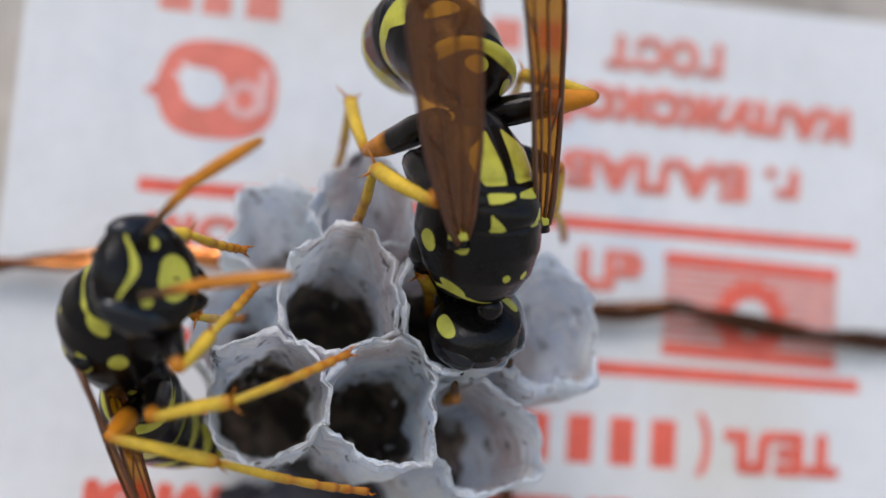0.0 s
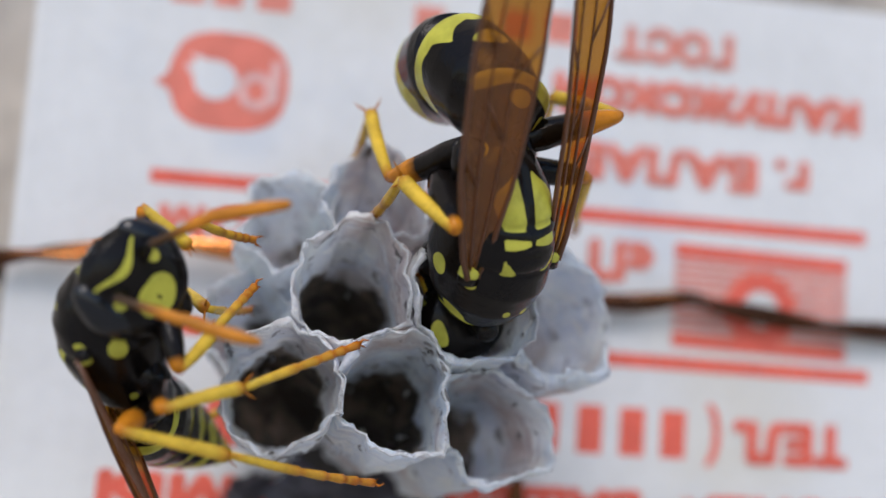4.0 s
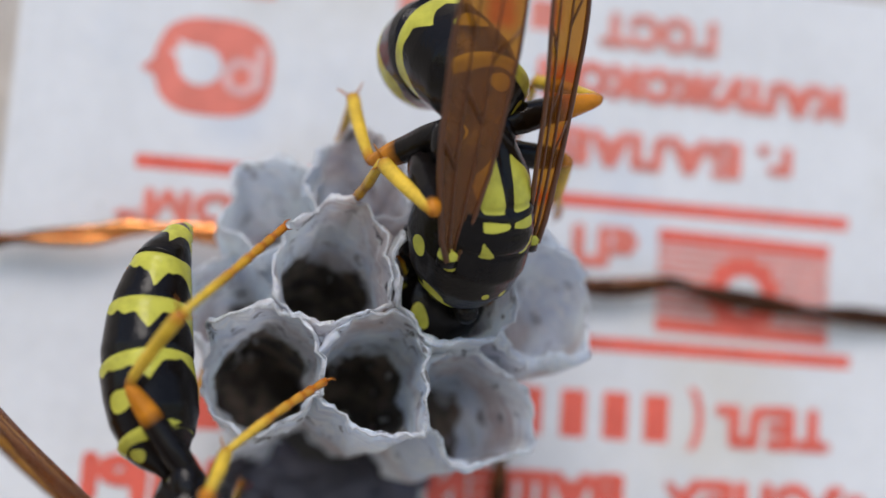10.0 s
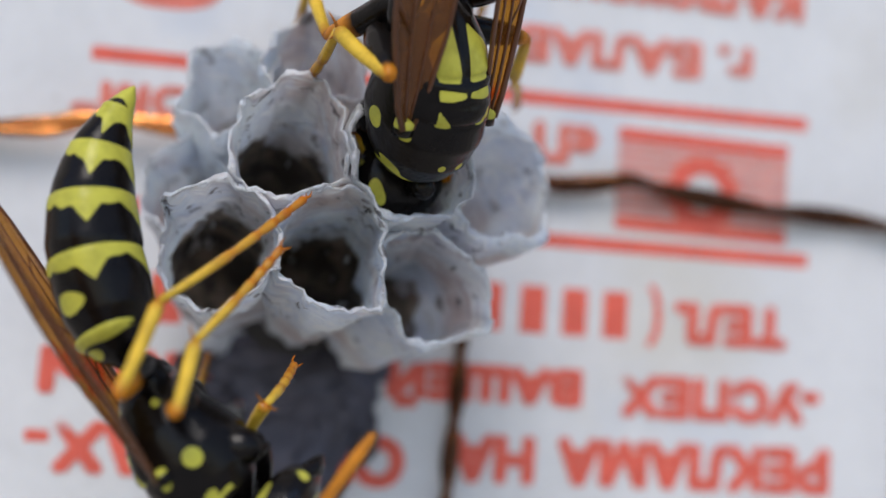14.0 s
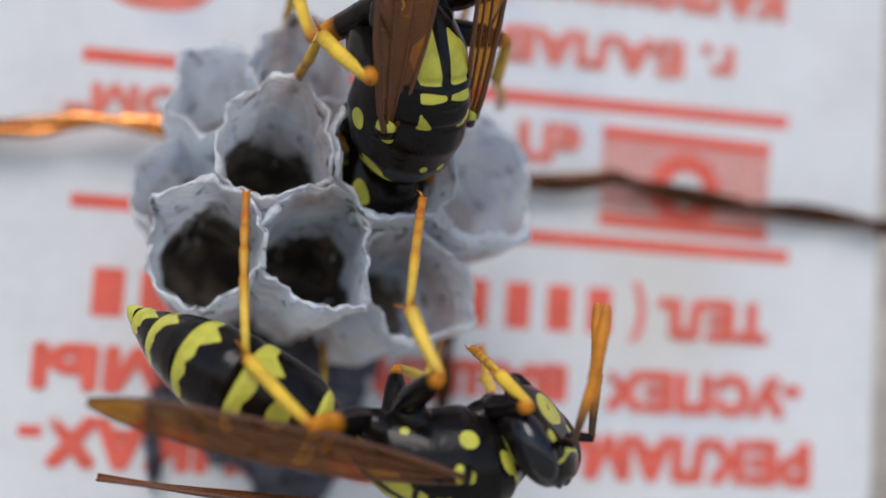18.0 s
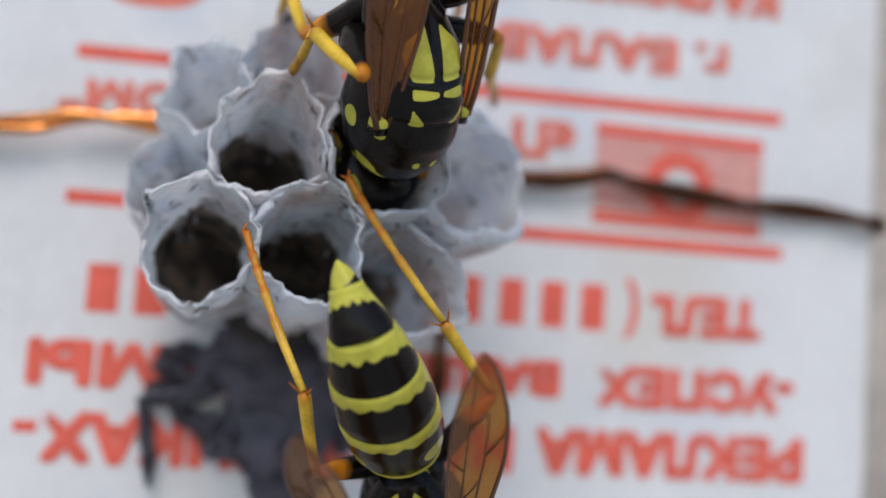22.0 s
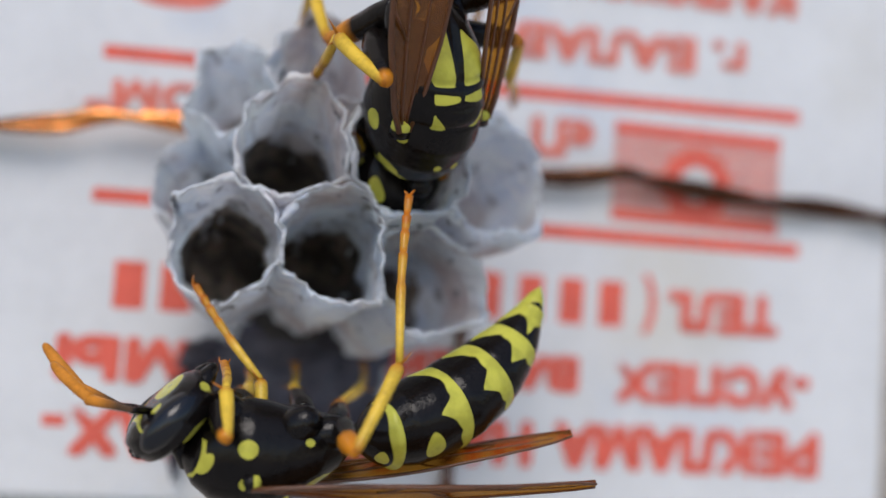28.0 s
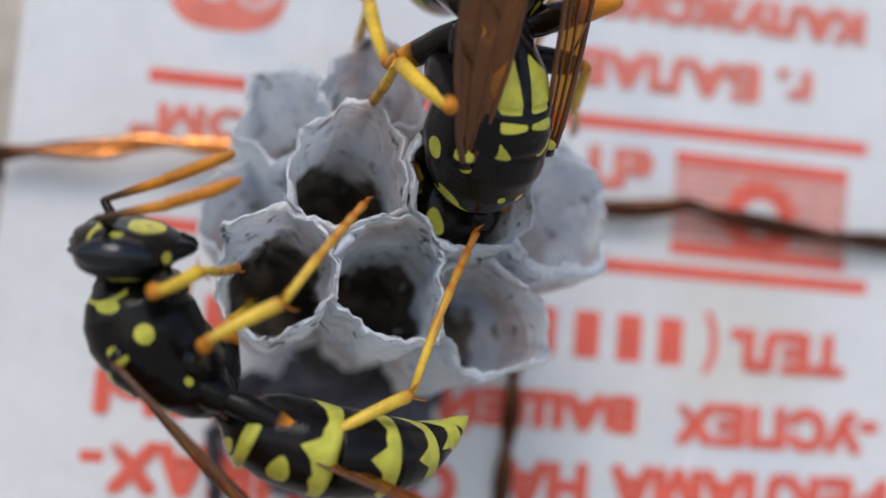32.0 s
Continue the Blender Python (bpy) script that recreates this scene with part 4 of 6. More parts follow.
def stance(rows, t, at, ahead, back, face, crown, tail0, tail1, wing_l, wing_r, legs, ant_l, ant_r, size=1.0, bends=None, nod=0.4):
    """One moment of a wasp, in world millimetres and directions, as poses of all its parts."""
    body = frame_of(at, ahead, back)
    turn = body.inverted().to_3x3()
    inv = (body @ Matrix.Diagonal((size, size, size, 1))).inverted()
    row = {"root": body, "thorax": Matrix()}
    f, c = turn @ Vector(face), turn @ Vector(crown)
    head = frame_of(NECK, f, c)
    head.translation = NECK - head.to_3x3() @ Vector((-0.5, 0, nod * 0.84))
    row["head"] = head
    a, b = (turn @ Vector(tail0)).normalized(), (turn @ Vector(tail1)).normalized()
    p, up = WAIST.copy(), Vector((0, 0, 1))
    for n in range(6):
        d = (turn @ Vector(bends[n])).normalized() if bends else a.lerp(b, n / 5).normalized()
        m = frame_of(p, -d, up)
        up = m.to_3x3() @ Vector((0, 0, 1))
        row["ring%d" % n] = m
        p = p + d * LOBE[n] * GROWN
    for s, tag, d in ((1, "L", wing_l), (-1, "R", wing_r)):
        d = turn @ Vector(d)
        root = Vector((WING_AT.x, s * WING_AT.y, WING_AT.z))
        row["wing" + tag] = frame_of(root, -d, Vector((0, s * 0.28, 0.95)))
        for k, (la, lb, lc) in LENGTHS.items():
            hip = Vector((HIPS[k].x, s * HIPS[k].y, HIPS[k].z))
            given = legs.get(k + tag)
            if given:
                foot, ankle, knee = (inv @ Vector(q) for q in given)
            else:
                out = {"fore": 1.6, "mid": 0.2, "hind": -2.6}[k]
                foot = hip + Vector((out * 0.8, s * 1.0, -8.2))
                ankle, knee = hip + Vector((out * 0.6, s * 2.2, -1.6)), hip + Vector((out * 0.4, s * 2.8, 0.8))
            kn = hip + (knee - hip).normalized() * la
            ankle = kn + (ankle - kn).normalized() * lb
            foot = ankle + (foot - ankle).normalized() * lc
            pole = Vector((0, s * 0.4, 0.9))
            row[k + tag + "a"] = frame_of(hip, kn - hip, pole)
            row[k + tag + "b"] = frame_of(kn, ankle - kn, pole)
            row[k + tag + "c"] = frame_of(ankle, foot - ankle, pole)
        tip = head @ ((mm(1850, s * 460, 200, 0, -28, s * 38) @ Vector((1.2, 0, 0))) * HEAD)
        way = (turn @ Vector(ant_l if s > 0 else ant_r)).normalized()
        bent = (way + (head.to_3x3() @ Vector((0.3, 0, -0.55))) * 0.45).normalized()
        row["ant0" + tag] = frame_of(tip, way, Vector((0, 0, 1)))
        row["ant1" + tag] = frame_of(tip + way * 2.33, bent, Vector((0, 0, 1)))
    for k, m in row.items():
        m = m.copy()
        m.translation *= MM
        rows.setdefault(k, []).append((t, m))


def spread(rows):
    """Makes sure that every part has rows at both ends of the clip."""
    for k, r in rows.items():
        if r[0][0] > 0:
            r.insert(0, (0.0, r[0][1]))
        if r[-1][0] < 32:
            r.append((32.0, r[-1][1]))


feeder = wasp("black and yellow paper wasp bent head-first into a nest cell")
feeder["root"].scale = (1.188, 1.188, 1.188)
feeder["head"].scale = (0.76, 0.76, 0.76)
roamer = wasp("black and yellow paper wasp climbing about the nest rim")
roamer["head"].scale = HEAD


def motions():
    rows = {}
    # the feeder slides deeper into its cell, then stays
    high = [(-4.70, -17.91, -3.00), (0.032, 0.457, -0.889), (0.565, -0.742, -0.361), (0.02, 0.82, -0.58), (0.5, -0.5, -0.7), (0.1, -0.3, 0.95), (-0.58, 0.78, -0.25), (-0.218, -0.579, 0.786), (-0.202, -0.576, 0.792)]
    deep = [(-4.44, -17.3, -4.29), (-0.133, 0.668, -0.732), (0.532, -0.575, -0.622), (-0.3, 0.95, 0.05), (0.55, 0.1, -0.83), (0.1, -0.3, 0.95), (-0.55, 0.8, -0.25), (-0.05, -0.501, 0.864), (0.03, -0.495, 0.868)]
    high_legs = {"hindR": ((-9.66, -3.81, -0.47), (-9.54, -11.56, 2.53), (-8.91, -15.02, -0.49)), "midR": ((-9.15, -13.02, -3.92), (-8.81, -18.56, -1.82), (-6.68, -20.96, -3.37)), "foreR": ((-5.5, -12.26, -6.6), (-6.44, -15.67, -5.22), (-5.12, -13.36, -5.84)),
                 "hindL": ((-1.73, -6.52, 3.06), (-2.72, -14.77, 3.42), (-0.49, -18.49, 1.76)), "midL": ((1.7, -6.49, -2.05), (-0.45, -12.01, -1.57), (-1.01, -15.34, -0.45)), "foreL": ((-3.9, -11.0, -7.0), (-3.9, -13.6, -6.2), (-3.4, -14.6, -5.4))}
    deep_legs = {"hindR": ((-9.66, -4.42, -0.56), (-9.17, -12.5, 1.38), (-8.39, -15.57, -2)), "midR": ((-9.2, -12.86, -3.86), (-8.26, -18.56, -2.5), (-6.37, -20.76, -4.58)), "foreR": ((-5.64, -11.98, -7.61), (-6.78, -14.9, -5.45), (-5.64, -12.83, -6.82)),
                 "hindL": ((-0.45, -5.52, 1.43), (-1.59, -13.69, 2.48), (0.33, -17.62, 0.94)), "midL": ((1.64, -6.47, -2.17), (-0.04, -12.17, -2.07), (-0.36, -15.61, -1.22)), "foreL": ((-3.9, -10.0, -7.8), (-3.9, -12.8, -6.9), (-3.6, -14.0, -6.1))}
    curled = [(0.0, 0.35, 0.9), (-0.42, 0.68, 0.6), (-0.25, 0.96, 0.05), (0.15, 0.98, 0.0), (0.32, 0.92, 0), (0.4, 0.9, 0)]
    for t, q in ((0, 0.0), (0.5, 0.0), (1, 0.05), (1.5, 0.41), (2, 0.65), (3, 0.91), (6, 1.0), (32, 1.0)):
        body = [Vector(x).lerp(Vector(y), q) for x, y in zip(high, deep)]
        legs = {k: [Vector(x).lerp(Vector(y), q) for x, y in zip(high_legs[k], deep_legs[k])] for k in high_legs}
        stance(rows, t, *body, legs, (0.147, 0.976, -0.16), (0.147, 0.976, -0.16), 1.188, curled, -0.45)
    spread(rows)
    for k, r in rows.items():
        walk(feeder[k], r)
    rows = {}
    stance(rows, 0, (-17.49, -17.51, -8.46), (0.072, -0.838, 0.542), (-0.994, -0.106, -0.031), (0.6, -0.78, 0.15), (-0.78, -0.6, 0.1), (0.434, 0.555, -0.709), (0.873, 0.291, -0.391), (0.364, 0.176, -0.915), (0.424, 0.375, -0.824),
           {"midR": ((-9.35, -18.26, -8.68), (-13.14, -20.78, -10.75), (-15.85, -19.73, -11.5)), "hindR": ((-8, -14.37, -14.14), (-13.48, -18.53, -12.91), (-17.31, -18.88, -12.26)), "foreR": ((-12.91, -17.53, -6.45), (-14.08, -19.74, -8.45), (-15, -21.33, -9.83)), "foreL": ((-13.44, -16.21, -4.93), (-15.23, -18.86, -4.93), (-16.89, -20.43, -5.14)), "midL": ((-13.54, -10.39, -7.12), (-14.87, -15.19, -7.59), (-16.25, -12.71, -6.59)), "hindL": ((-13.07, -2.64, -10.31), (-15.22, -9.05, -12.1), (-17.85, -11.61, -10.75))},
           (0.6, -0.382, 0.703), (0.934, -0.26, 0.243), bends=[(-0.08, 0.93, -0.35), (0.02, 0.96, -0.28), (0.33, 0.9, -0.28), (0.57, 0.78, -0.25), (0.56, 0.79, -0.25), (0.55, 0.79, -0.25)])
    stance(rows, 1, (-17.82, -17.54, -9.08), (0.009, -0.617, 0.787), (-0.987, -0.134, -0.093), (0.58, -0.8, -0.1), (-0.72, -0.55, 0.4), (0.432, 0.555, -0.711), (0.872, 0.292, -0.393), (0.424, 0.152, -0.893), (0.435, 0.406, -0.804),
           {"midR": ((-9.6, -19.16, -8.73), (-13.35, -21.79, -10.72), (-15.97, -20.53, -11.47)), "hindR": ((-8.17, -14.84, -14.11), (-13.66, -19, -12.87), (-17.36, -20.03, -12.21)), "foreR": ((-13.37, -17.13, -6.52), (-14.55, -19.32, -8.53), (-15.48, -20.89, -9.93)), "foreL": ((-13.54, -18.07, -5.12), (-15.26, -20.77, -5.15), (-17.17, -19.5, -4.94)), "midL": ((-13.64, -11.41, -7.16), (-14.97, -16.2, -7.62), (-16.32, -13.71, -6.64)), "hindL": ((-13.18, -2.52, -10.28), (-15.38, -8.92, -12.08), (-18.03, -11.44, -10.73))},
           (0.805, -0.369, 0.464), (0.957, -0.248, 0.148), bends=[(-0.08, 0.98, -0.19), (-0, 1, -0.01), (0.3, 0.94, -0.17), (0.54, 0.79, -0.28), (0.57, 0.78, -0.26), (0.6, 0.76, -0.25)])
    stance(rows, 2, (-18.01, -17.57, -8.89), (0.025, -0.636, 0.771), (-0.989, -0.127, -0.073), (0.58, -0.8, -0.1), (-0.72, -0.55, 0.4), (0.434, 0.553, -0.712), (0.873, 0.29, -0.392), (0.419, 0.162, -0.893), (0.441, 0.406, -0.8),
           {"midR": ((-9.32, -17.16, -8.63), (-13.27, -19.45, -10.67), (-15.96, -20.47, -11.53)), "hindR": ((-8.14, -14.84, -14.14), (-13.63, -19.02, -12.91), (-17.34, -20.03, -12.26)), "foreR": ((-13.64, -18.06, -7.7), (-15.89, -19.9, -9.03), (-17.95, -19.42, -9.94)), "foreL": ((-13.52, -17.32, -5.09), (-15.31, -19.97, -5.02), (-17.43, -19.19, -4.57)), "midL": ((-13.62, -11.16, -7.18), (-14.97, -15.95, -7.65), (-16.31, -13.46, -6.66)), "hindL": ((-13.14, -2.46, -10.3), (-15.34, -8.86, -12.11), (-17.99, -11.39, -10.78))},
           (0.93, -0.342, 0.135), (0.973, -0.232, 0.003), bends=[(-0.02, 0.97, -0.24), (0.07, 0.99, -0.08), (0.33, 0.92, -0.2), (0.53, 0.8, -0.28), (0.57, 0.78, -0.26), (0.6, 0.76, -0.25)])
    stance(rows, 3, (-17.92, -17.6, -9.01), (0.049, -0.629, 0.776), (-0.99, -0.134, -0.046), (0.58, -0.8, -0.1), (-0.72, -0.55, 0.4), (0.432, 0.551, -0.714), (0.872, 0.292, -0.393), (0.412, 0.172, -0.895), (0.445, 0.404, -0.799),
           {"midR": ((-9.35, -17.25, -8.58), (-13.28, -19.6, -10.6), (-15.97, -20.55, -11.52)), "hindR": ((-8.14, -14.96, -14.14), (-13.62, -19.14, -12.91), (-17.34, -20.11, -12.26)), "foreR": ((-13.4, -17.04, -6.7), (-14.58, -19.22, -8.72), (-15.52, -20.79, -10.12)), "foreL": ((-13.54, -16.61, -4.97), (-15.37, -19.24, -4.89), (-17.53, -18.42, -4.43)), "midL": ((-13.63, -11.37, -7.2), (-14.96, -16.17, -7.65), (-16.32, -13.68, -6.67)), "hindL": ((-13.17, -2.52, -10.35), (-15.36, -8.92, -12.15), (-18.02, -11.43, -10.8))},
           (0.826, -0.367, 0.428), (0.954, -0.191, -0.231), bends=[(-0.05, 0.97, -0.22), (0.04, 1, -0.05), (0.31, 0.93, -0.19), (0.52, 0.8, -0.29), (0.57, 0.78, -0.26), (0.6, 0.76, -0.25)])
    stance(rows, 3.5, (-18.1, -17.59, -9.06), (-0.032, -0.6, 0.799), (-0.988, -0.102, -0.116), (0.58, -0.8, -0.1), (-0.72, -0.55, 0.4), (0.432, 0.552, -0.713), (0.872, 0.292, -0.393), (0.416, 0.179, -0.892), (0.447, 0.404, -0.798),
           {"midR": ((-9.39, -17.32, -8.64), (-13.31, -19.69, -10.66), (-16, -20.64, -11.59)), "hindR": ((-8.19, -15.07, -14.18), (-13.63, -19.3, -12.96), (-17.37, -20.21, -12.32)), "foreR": ((-13.48, -16.52, -6.79), (-14.68, -18.67, -8.84), (-15.63, -20.21, -10.24)), "foreL": ((-13.59, -14.7, -4.79), (-15.67, -17.14, -4.64), (-17.59, -18.38, -4.32)), "midL": ((-13.66, -11.39, -7.24), (-14.99, -16.19, -7.71), (-16.34, -13.7, -6.72)), "hindL": ((-13.19, -2.61, -10.36), (-15.38, -9.01, -12.18), (-18.04, -11.52, -10.83))},
           (0.826, -0.367, 0.428), (0.954, -0.191, -0.231), bends=[(-0.04, 0.97, -0.24), (0.03, 1, -0.07), (0.3, 0.93, -0.19), (0.51, 0.81, -0.28), (0.56, 0.78, -0.26), (0.59, 0.77, -0.25)])
    stance(rows, 5.5, (-17.82, -17.57, -8.77), (0.088, -0.592, 0.801), (-0.978, -0.204, -0.043), (0.55, -0.8, -0.22), (-0.62, -0.55, 0.55), (0.433, 0.551, -0.714), (0.872, 0.289, -0.394), (0.423, 0.18, -0.888), (0.455, 0.394, -0.798),
           {"midR": ((-9.26, -17.06, -8.52), (-13.3, -19.22, -10.53), (-15.89, -20.44, -11.43)), "hindR": ((-8.12, -15.02, -14.11), (-13.58, -19.23, -12.85), (-17.33, -20.06, -12.19)), "foreR": ((-13.18, -16.89, -6.37), (-14.38, -19.05, -8.4), (-15.34, -20.6, -9.8)), "foreL": ((-13.49, -17.27, -5.01), (-15.3, -19.91, -4.91), (-17.32, -18.89, -4.5)), "midL": ((-13.6, -11.14, -7.16), (-14.94, -15.94, -7.59), (-16.3, -13.45, -6.61)), "hindL": ((-13.14, -2.48, -10.36), (-15.33, -8.88, -12.13), (-18, -11.37, -10.75))},
           (0.897, -0.369, 0.244), (0.931, -0.177, -0.318), bends=[(0.06, 0.98, -0.19), (0.16, 0.99, -0.02), (0.35, 0.92, -0.17), (0.5, 0.82, -0.29), (0.55, 0.79, -0.27), (0.59, 0.77, -0.25)])
    stance(rows, 6, (-17.64, -17.56, -8.41), (0.12, -0.585, 0.802), (-0.973, -0.23, -0.022), (0.55, -0.8, -0.22), (-0.62, -0.55, 0.55), (0.429, 0.551, -0.716), (0.87, 0.291, -0.398), (0.422, 0.18, -0.889), (0.455, 0.392, -0.8),
           {"midR": ((-9.28, -17.08, -8.52), (-13.31, -19.34, -10.45), (-15.97, -20.31, -11.43)), "hindR": ((-8.17, -14.93, -14.14), (-13.67, -19.07, -12.87), (-17.41, -19.91, -12.19)), "foreR": ((-14.25, -15.85, -7.66), (-14.87, -18.86, -8.53), (-15.38, -21.04, -9.05)), "foreL": ((-13.52, -17.62, -5.02), (-15.33, -20.26, -4.93), (-17.29, -19.14, -4.49)), "midL": ((-13.65, -10.78, -7.11), (-15.02, -15.57, -7.55), (-16.38, -13.09, -6.55)), "hindL": ((-13.2, -2.56, -10.34), (-15.4, -8.96, -12.11), (-18.06, -11.45, -10.74))},
           (0.937, -0.307, -0.166), (0.931, -0.175, -0.321), bends=[(0, 0.96, -0.28), (0.11, 0.99, -0.11), (0.33, 0.92, -0.21), (0.5, 0.82, -0.29), (0.55, 0.79, -0.27), (0.59, 0.77, -0.26)])
    stance(rows, 7, (-17.79, -17.54, -8.69), (0.018, -0.515, 0.857), (-0.985, -0.158, -0.074), (0.55, -0.8, -0.22), (-0.62, -0.55, 0.55), (0.429, 0.549, -0.718), (0.87, 0.289, -0.399), (0.43, 0.172, -0.886), (0.458, 0.388, -0.8),
           {"midR": ((-9.33, -17.26, -8.47), (-13.32, -19.58, -10.39), (-15.95, -20.67, -11.34)), "hindR": ((-8.23, -15.18, -14.07), (-13.66, -19.4, -12.77), (-17.39, -20.3, -12.1)), "foreR": ((-13.29, -16.47, -6.3), (-14.51, -18.61, -8.34), (-15.48, -20.14, -9.75)), "foreL": ((-13.55, -17.12, -4.91), (-15.37, -19.75, -4.8), (-17.4, -18.77, -4.35)), "midL": ((-13.67, -11.35, -7.12), (-15, -16.15, -7.53), (-16.35, -13.65, -6.56)), "hindL": ((-13.23, -2.72, -10.35), (-15.42, -9.14, -12.08), (-18.07, -11.64, -10.68))},
           (0.917, -0.353, 0.185), (0.973, -0.224, -0.05), bends=[(-0.02, 0.97, -0.23), (0.06, 1, -0.04), (0.31, 0.93, -0.21), (0.51, 0.79, -0.33), (0.57, 0.77, -0.29), (0.61, 0.75, -0.26)])
    stance(rows, 7.5, (-18.48, -17.53, -9.08), (-0.066, -0.445, 0.893), (-0.977, -0.151, -0.148), (0.658, -0.715, 0.237), (-0.621, -0.78, 0.079), (0.431, 0.549, -0.716), (0.871, 0.288, -0.397), (0.436, 0.174, -0.883), (0.461, 0.387, -0.799),
           {"midR": ((-9.33, -17.42, -8.51), (-13.35, -19.7, -10.42), (-15.95, -20.8, -11.43)), "hindR": ((-8.28, -15.46, -14.12), (-13.66, -19.75, -12.85), (-17.38, -20.68, -12.17)), "foreR": ((-13.29, -15.72, -6.31), (-14.54, -17.81, -8.38), (-15.54, -19.3, -9.82)), "foreL": ((-13.62, -14.24, -4.65), (-15.72, -16.65, -4.46), (-17.7, -17.82, -4.09)), "midL": ((-13.67, -12.23, -7.25), (-14.98, -17.04, -7.67), (-16.32, -14.53, -6.71)), "hindL": ((-13.25, -2.71, -10.41), (-15.44, -9.13, -12.16), (-18.09, -11.61, -10.75))},
           (0.702, -0.373, 0.607), (0.973, -0.225, -0.048), bends=[(0.08, 0.98, -0.19), (0.14, 0.99, 0.02), (0.36, 0.91, -0.19), (0.51, 0.78, -0.35), (0.58, 0.76, -0.3), (0.62, 0.74, -0.26)])
    stance(rows, 8, (-18.41, -17.52, -8.67), (0.042, -0.196, 0.98), (-0.968, -0.251, -0.008), (0.226, -0.752, 0.619), (-0.984, 0.005, 0.176), (0.305, 0.588, -0.749), (0.906, 0.364, 0.217), (0.441, 0.177, -0.88), (0.466, 0.369, -0.804),
           {"midR": ((-9.32, -17.64, -8.62), (-13.69, -19.64, -9.99), (-15.95, -20.9, -11.52)), "hindR": ((-8.42, -15.68, -14.17), (-13.67, -20.13, -12.9), (-17.35, -21.26, -12.24)), "foreR": ((-13.56, -16.97, -6.38), (-15.54, -19.43, -6.92), (-17.17, -20.8, -7.79)), "foreL": ((-13.66, -13.81, -4.72), (-15.77, -16.21, -4.53), (-17.83, -17.15, -4.08)), "midL": ((-13.85, -8.06, -7.11), (-15.26, -12.84, -7.53), (-16.26, -15.6, -6.91)), "hindL": ((-13.33, -3.03, -10.53), (-15.46, -9.47, -12.26), (-18.07, -12.01, -10.87))},
           (0.375, -0.271, 0.886), (0.935, -0.293, -0.199), bends=[(0.13, 0.94, -0.32), (0.24, 0.97, -0.11), (0.45, 0.82, -0.35), (0.59, 0.61, -0.52), (0.69, 0.61, -0.39), (0.75, 0.59, -0.3)])
    stance(rows, 8.5, (-17.07, -17, -11.46), (0.179, -0.962, -0.204), (-0.954, -0.22, 0.201), (0.311, -0.867, -0.389), (-0.982, -0.189, 0.005), (0.003, 0.91, 0.414), (0.643, 0.452, 0.619), (-0.172, 0.979, 0.106), (-0.066, 0.998, 0.013),
           {"midL": ((-9.22, -13.11, -10.12), (-13.17, -16.17, -10.37), (-15.11, -18.33, -11.12)), "hindL": ((-12.7, -7.09, -4.29), (-15.74, -13.24, -5.65), (-18.55, -15.11, -7.61)), "midR": ((-8.93, -10.45, -12), (-12.14, -14.25, -12.49), (-13.66, -16.51, -13.76))},
           (0.943, -0.331, 0.034), (0.868, -0.284, -0.407))
    stance(rows, 9, (-16.19, -18, -13.59), (0.271, -0.271, -0.924), (-0.942, -0.273, -0.196), (0.523, -0.399, -0.754), (-0.847, -0.143, -0.512), (-0.371, 0.844, 0.387), (0.923, 0.298, 0.243), (-0.449, -0.307, 0.839), (-0.541, -0.143, 0.829),
           {"hindL": ((-12, -10.57, -4.58), (-15.58, -16.27, -6.52), (-18.22, -18.63, -8.16)), "midL": ((-7.91, -18.66, -10.05), (-12.69, -20.09, -10.37), (-15.22, -21.47, -11.18)), "foreL": ((-9.56, -18.09, -11.81), (-12.12, -19.75, -12.79), (-13.53, -21.31, -13.71)), "midR": ((-7.67, -12.99, -14.01), (-11.44, -16.28, -13.75), (-13.56, -14.21, -14.22))},
           (0.914, -0.295, -0.278), (0.962, -0.094, -0.256))
    stance(rows, 9.5, (-15.45, -18.5, -15.63), (0.483, -0.209, -0.85), (-0.876, -0.109, -0.471), (0.875, -0.158, -0.458), (-0.282, -0.162, -0.946), (-0.447, 0.253, 0.858), (0.926, 0.135, 0.353), (-0.638, -0.217, 0.738), (-0.649, 0.037, 0.76),
           {"hindL": ((-12.52, -12.11, -4.63), (-15.62, -17.63, -7.61), (-17.5, -20.34, -9.69)), "midL": ((-9.75, -17.18, -10.79), (-13.44, -19.55, -13.19), (-14.14, -22.11, -14.58)), "foreL": ((-9.08, -17.18, -17.17), (-10.07, -20.13, -16.45), (-11.6, -21.71, -15.78)), "midR": ((-13.23, -6.9, -15.27), (-13.5, -11.86, -15.84), (-13.79, -14.82, -16.24)), "hindR": ((-15.43, -3.02, -9.66), (-15.57, -9.49, -12.34), (-15.88, -13.15, -13.65)), "foreR": ((-9.61, -10.81, -18.07), (-11.07, -13.64, -17.75), (-12.23, -15.35, -16.74))},
           (0.358, -0.365, 0.859), (0.913, -0.168, 0.373))
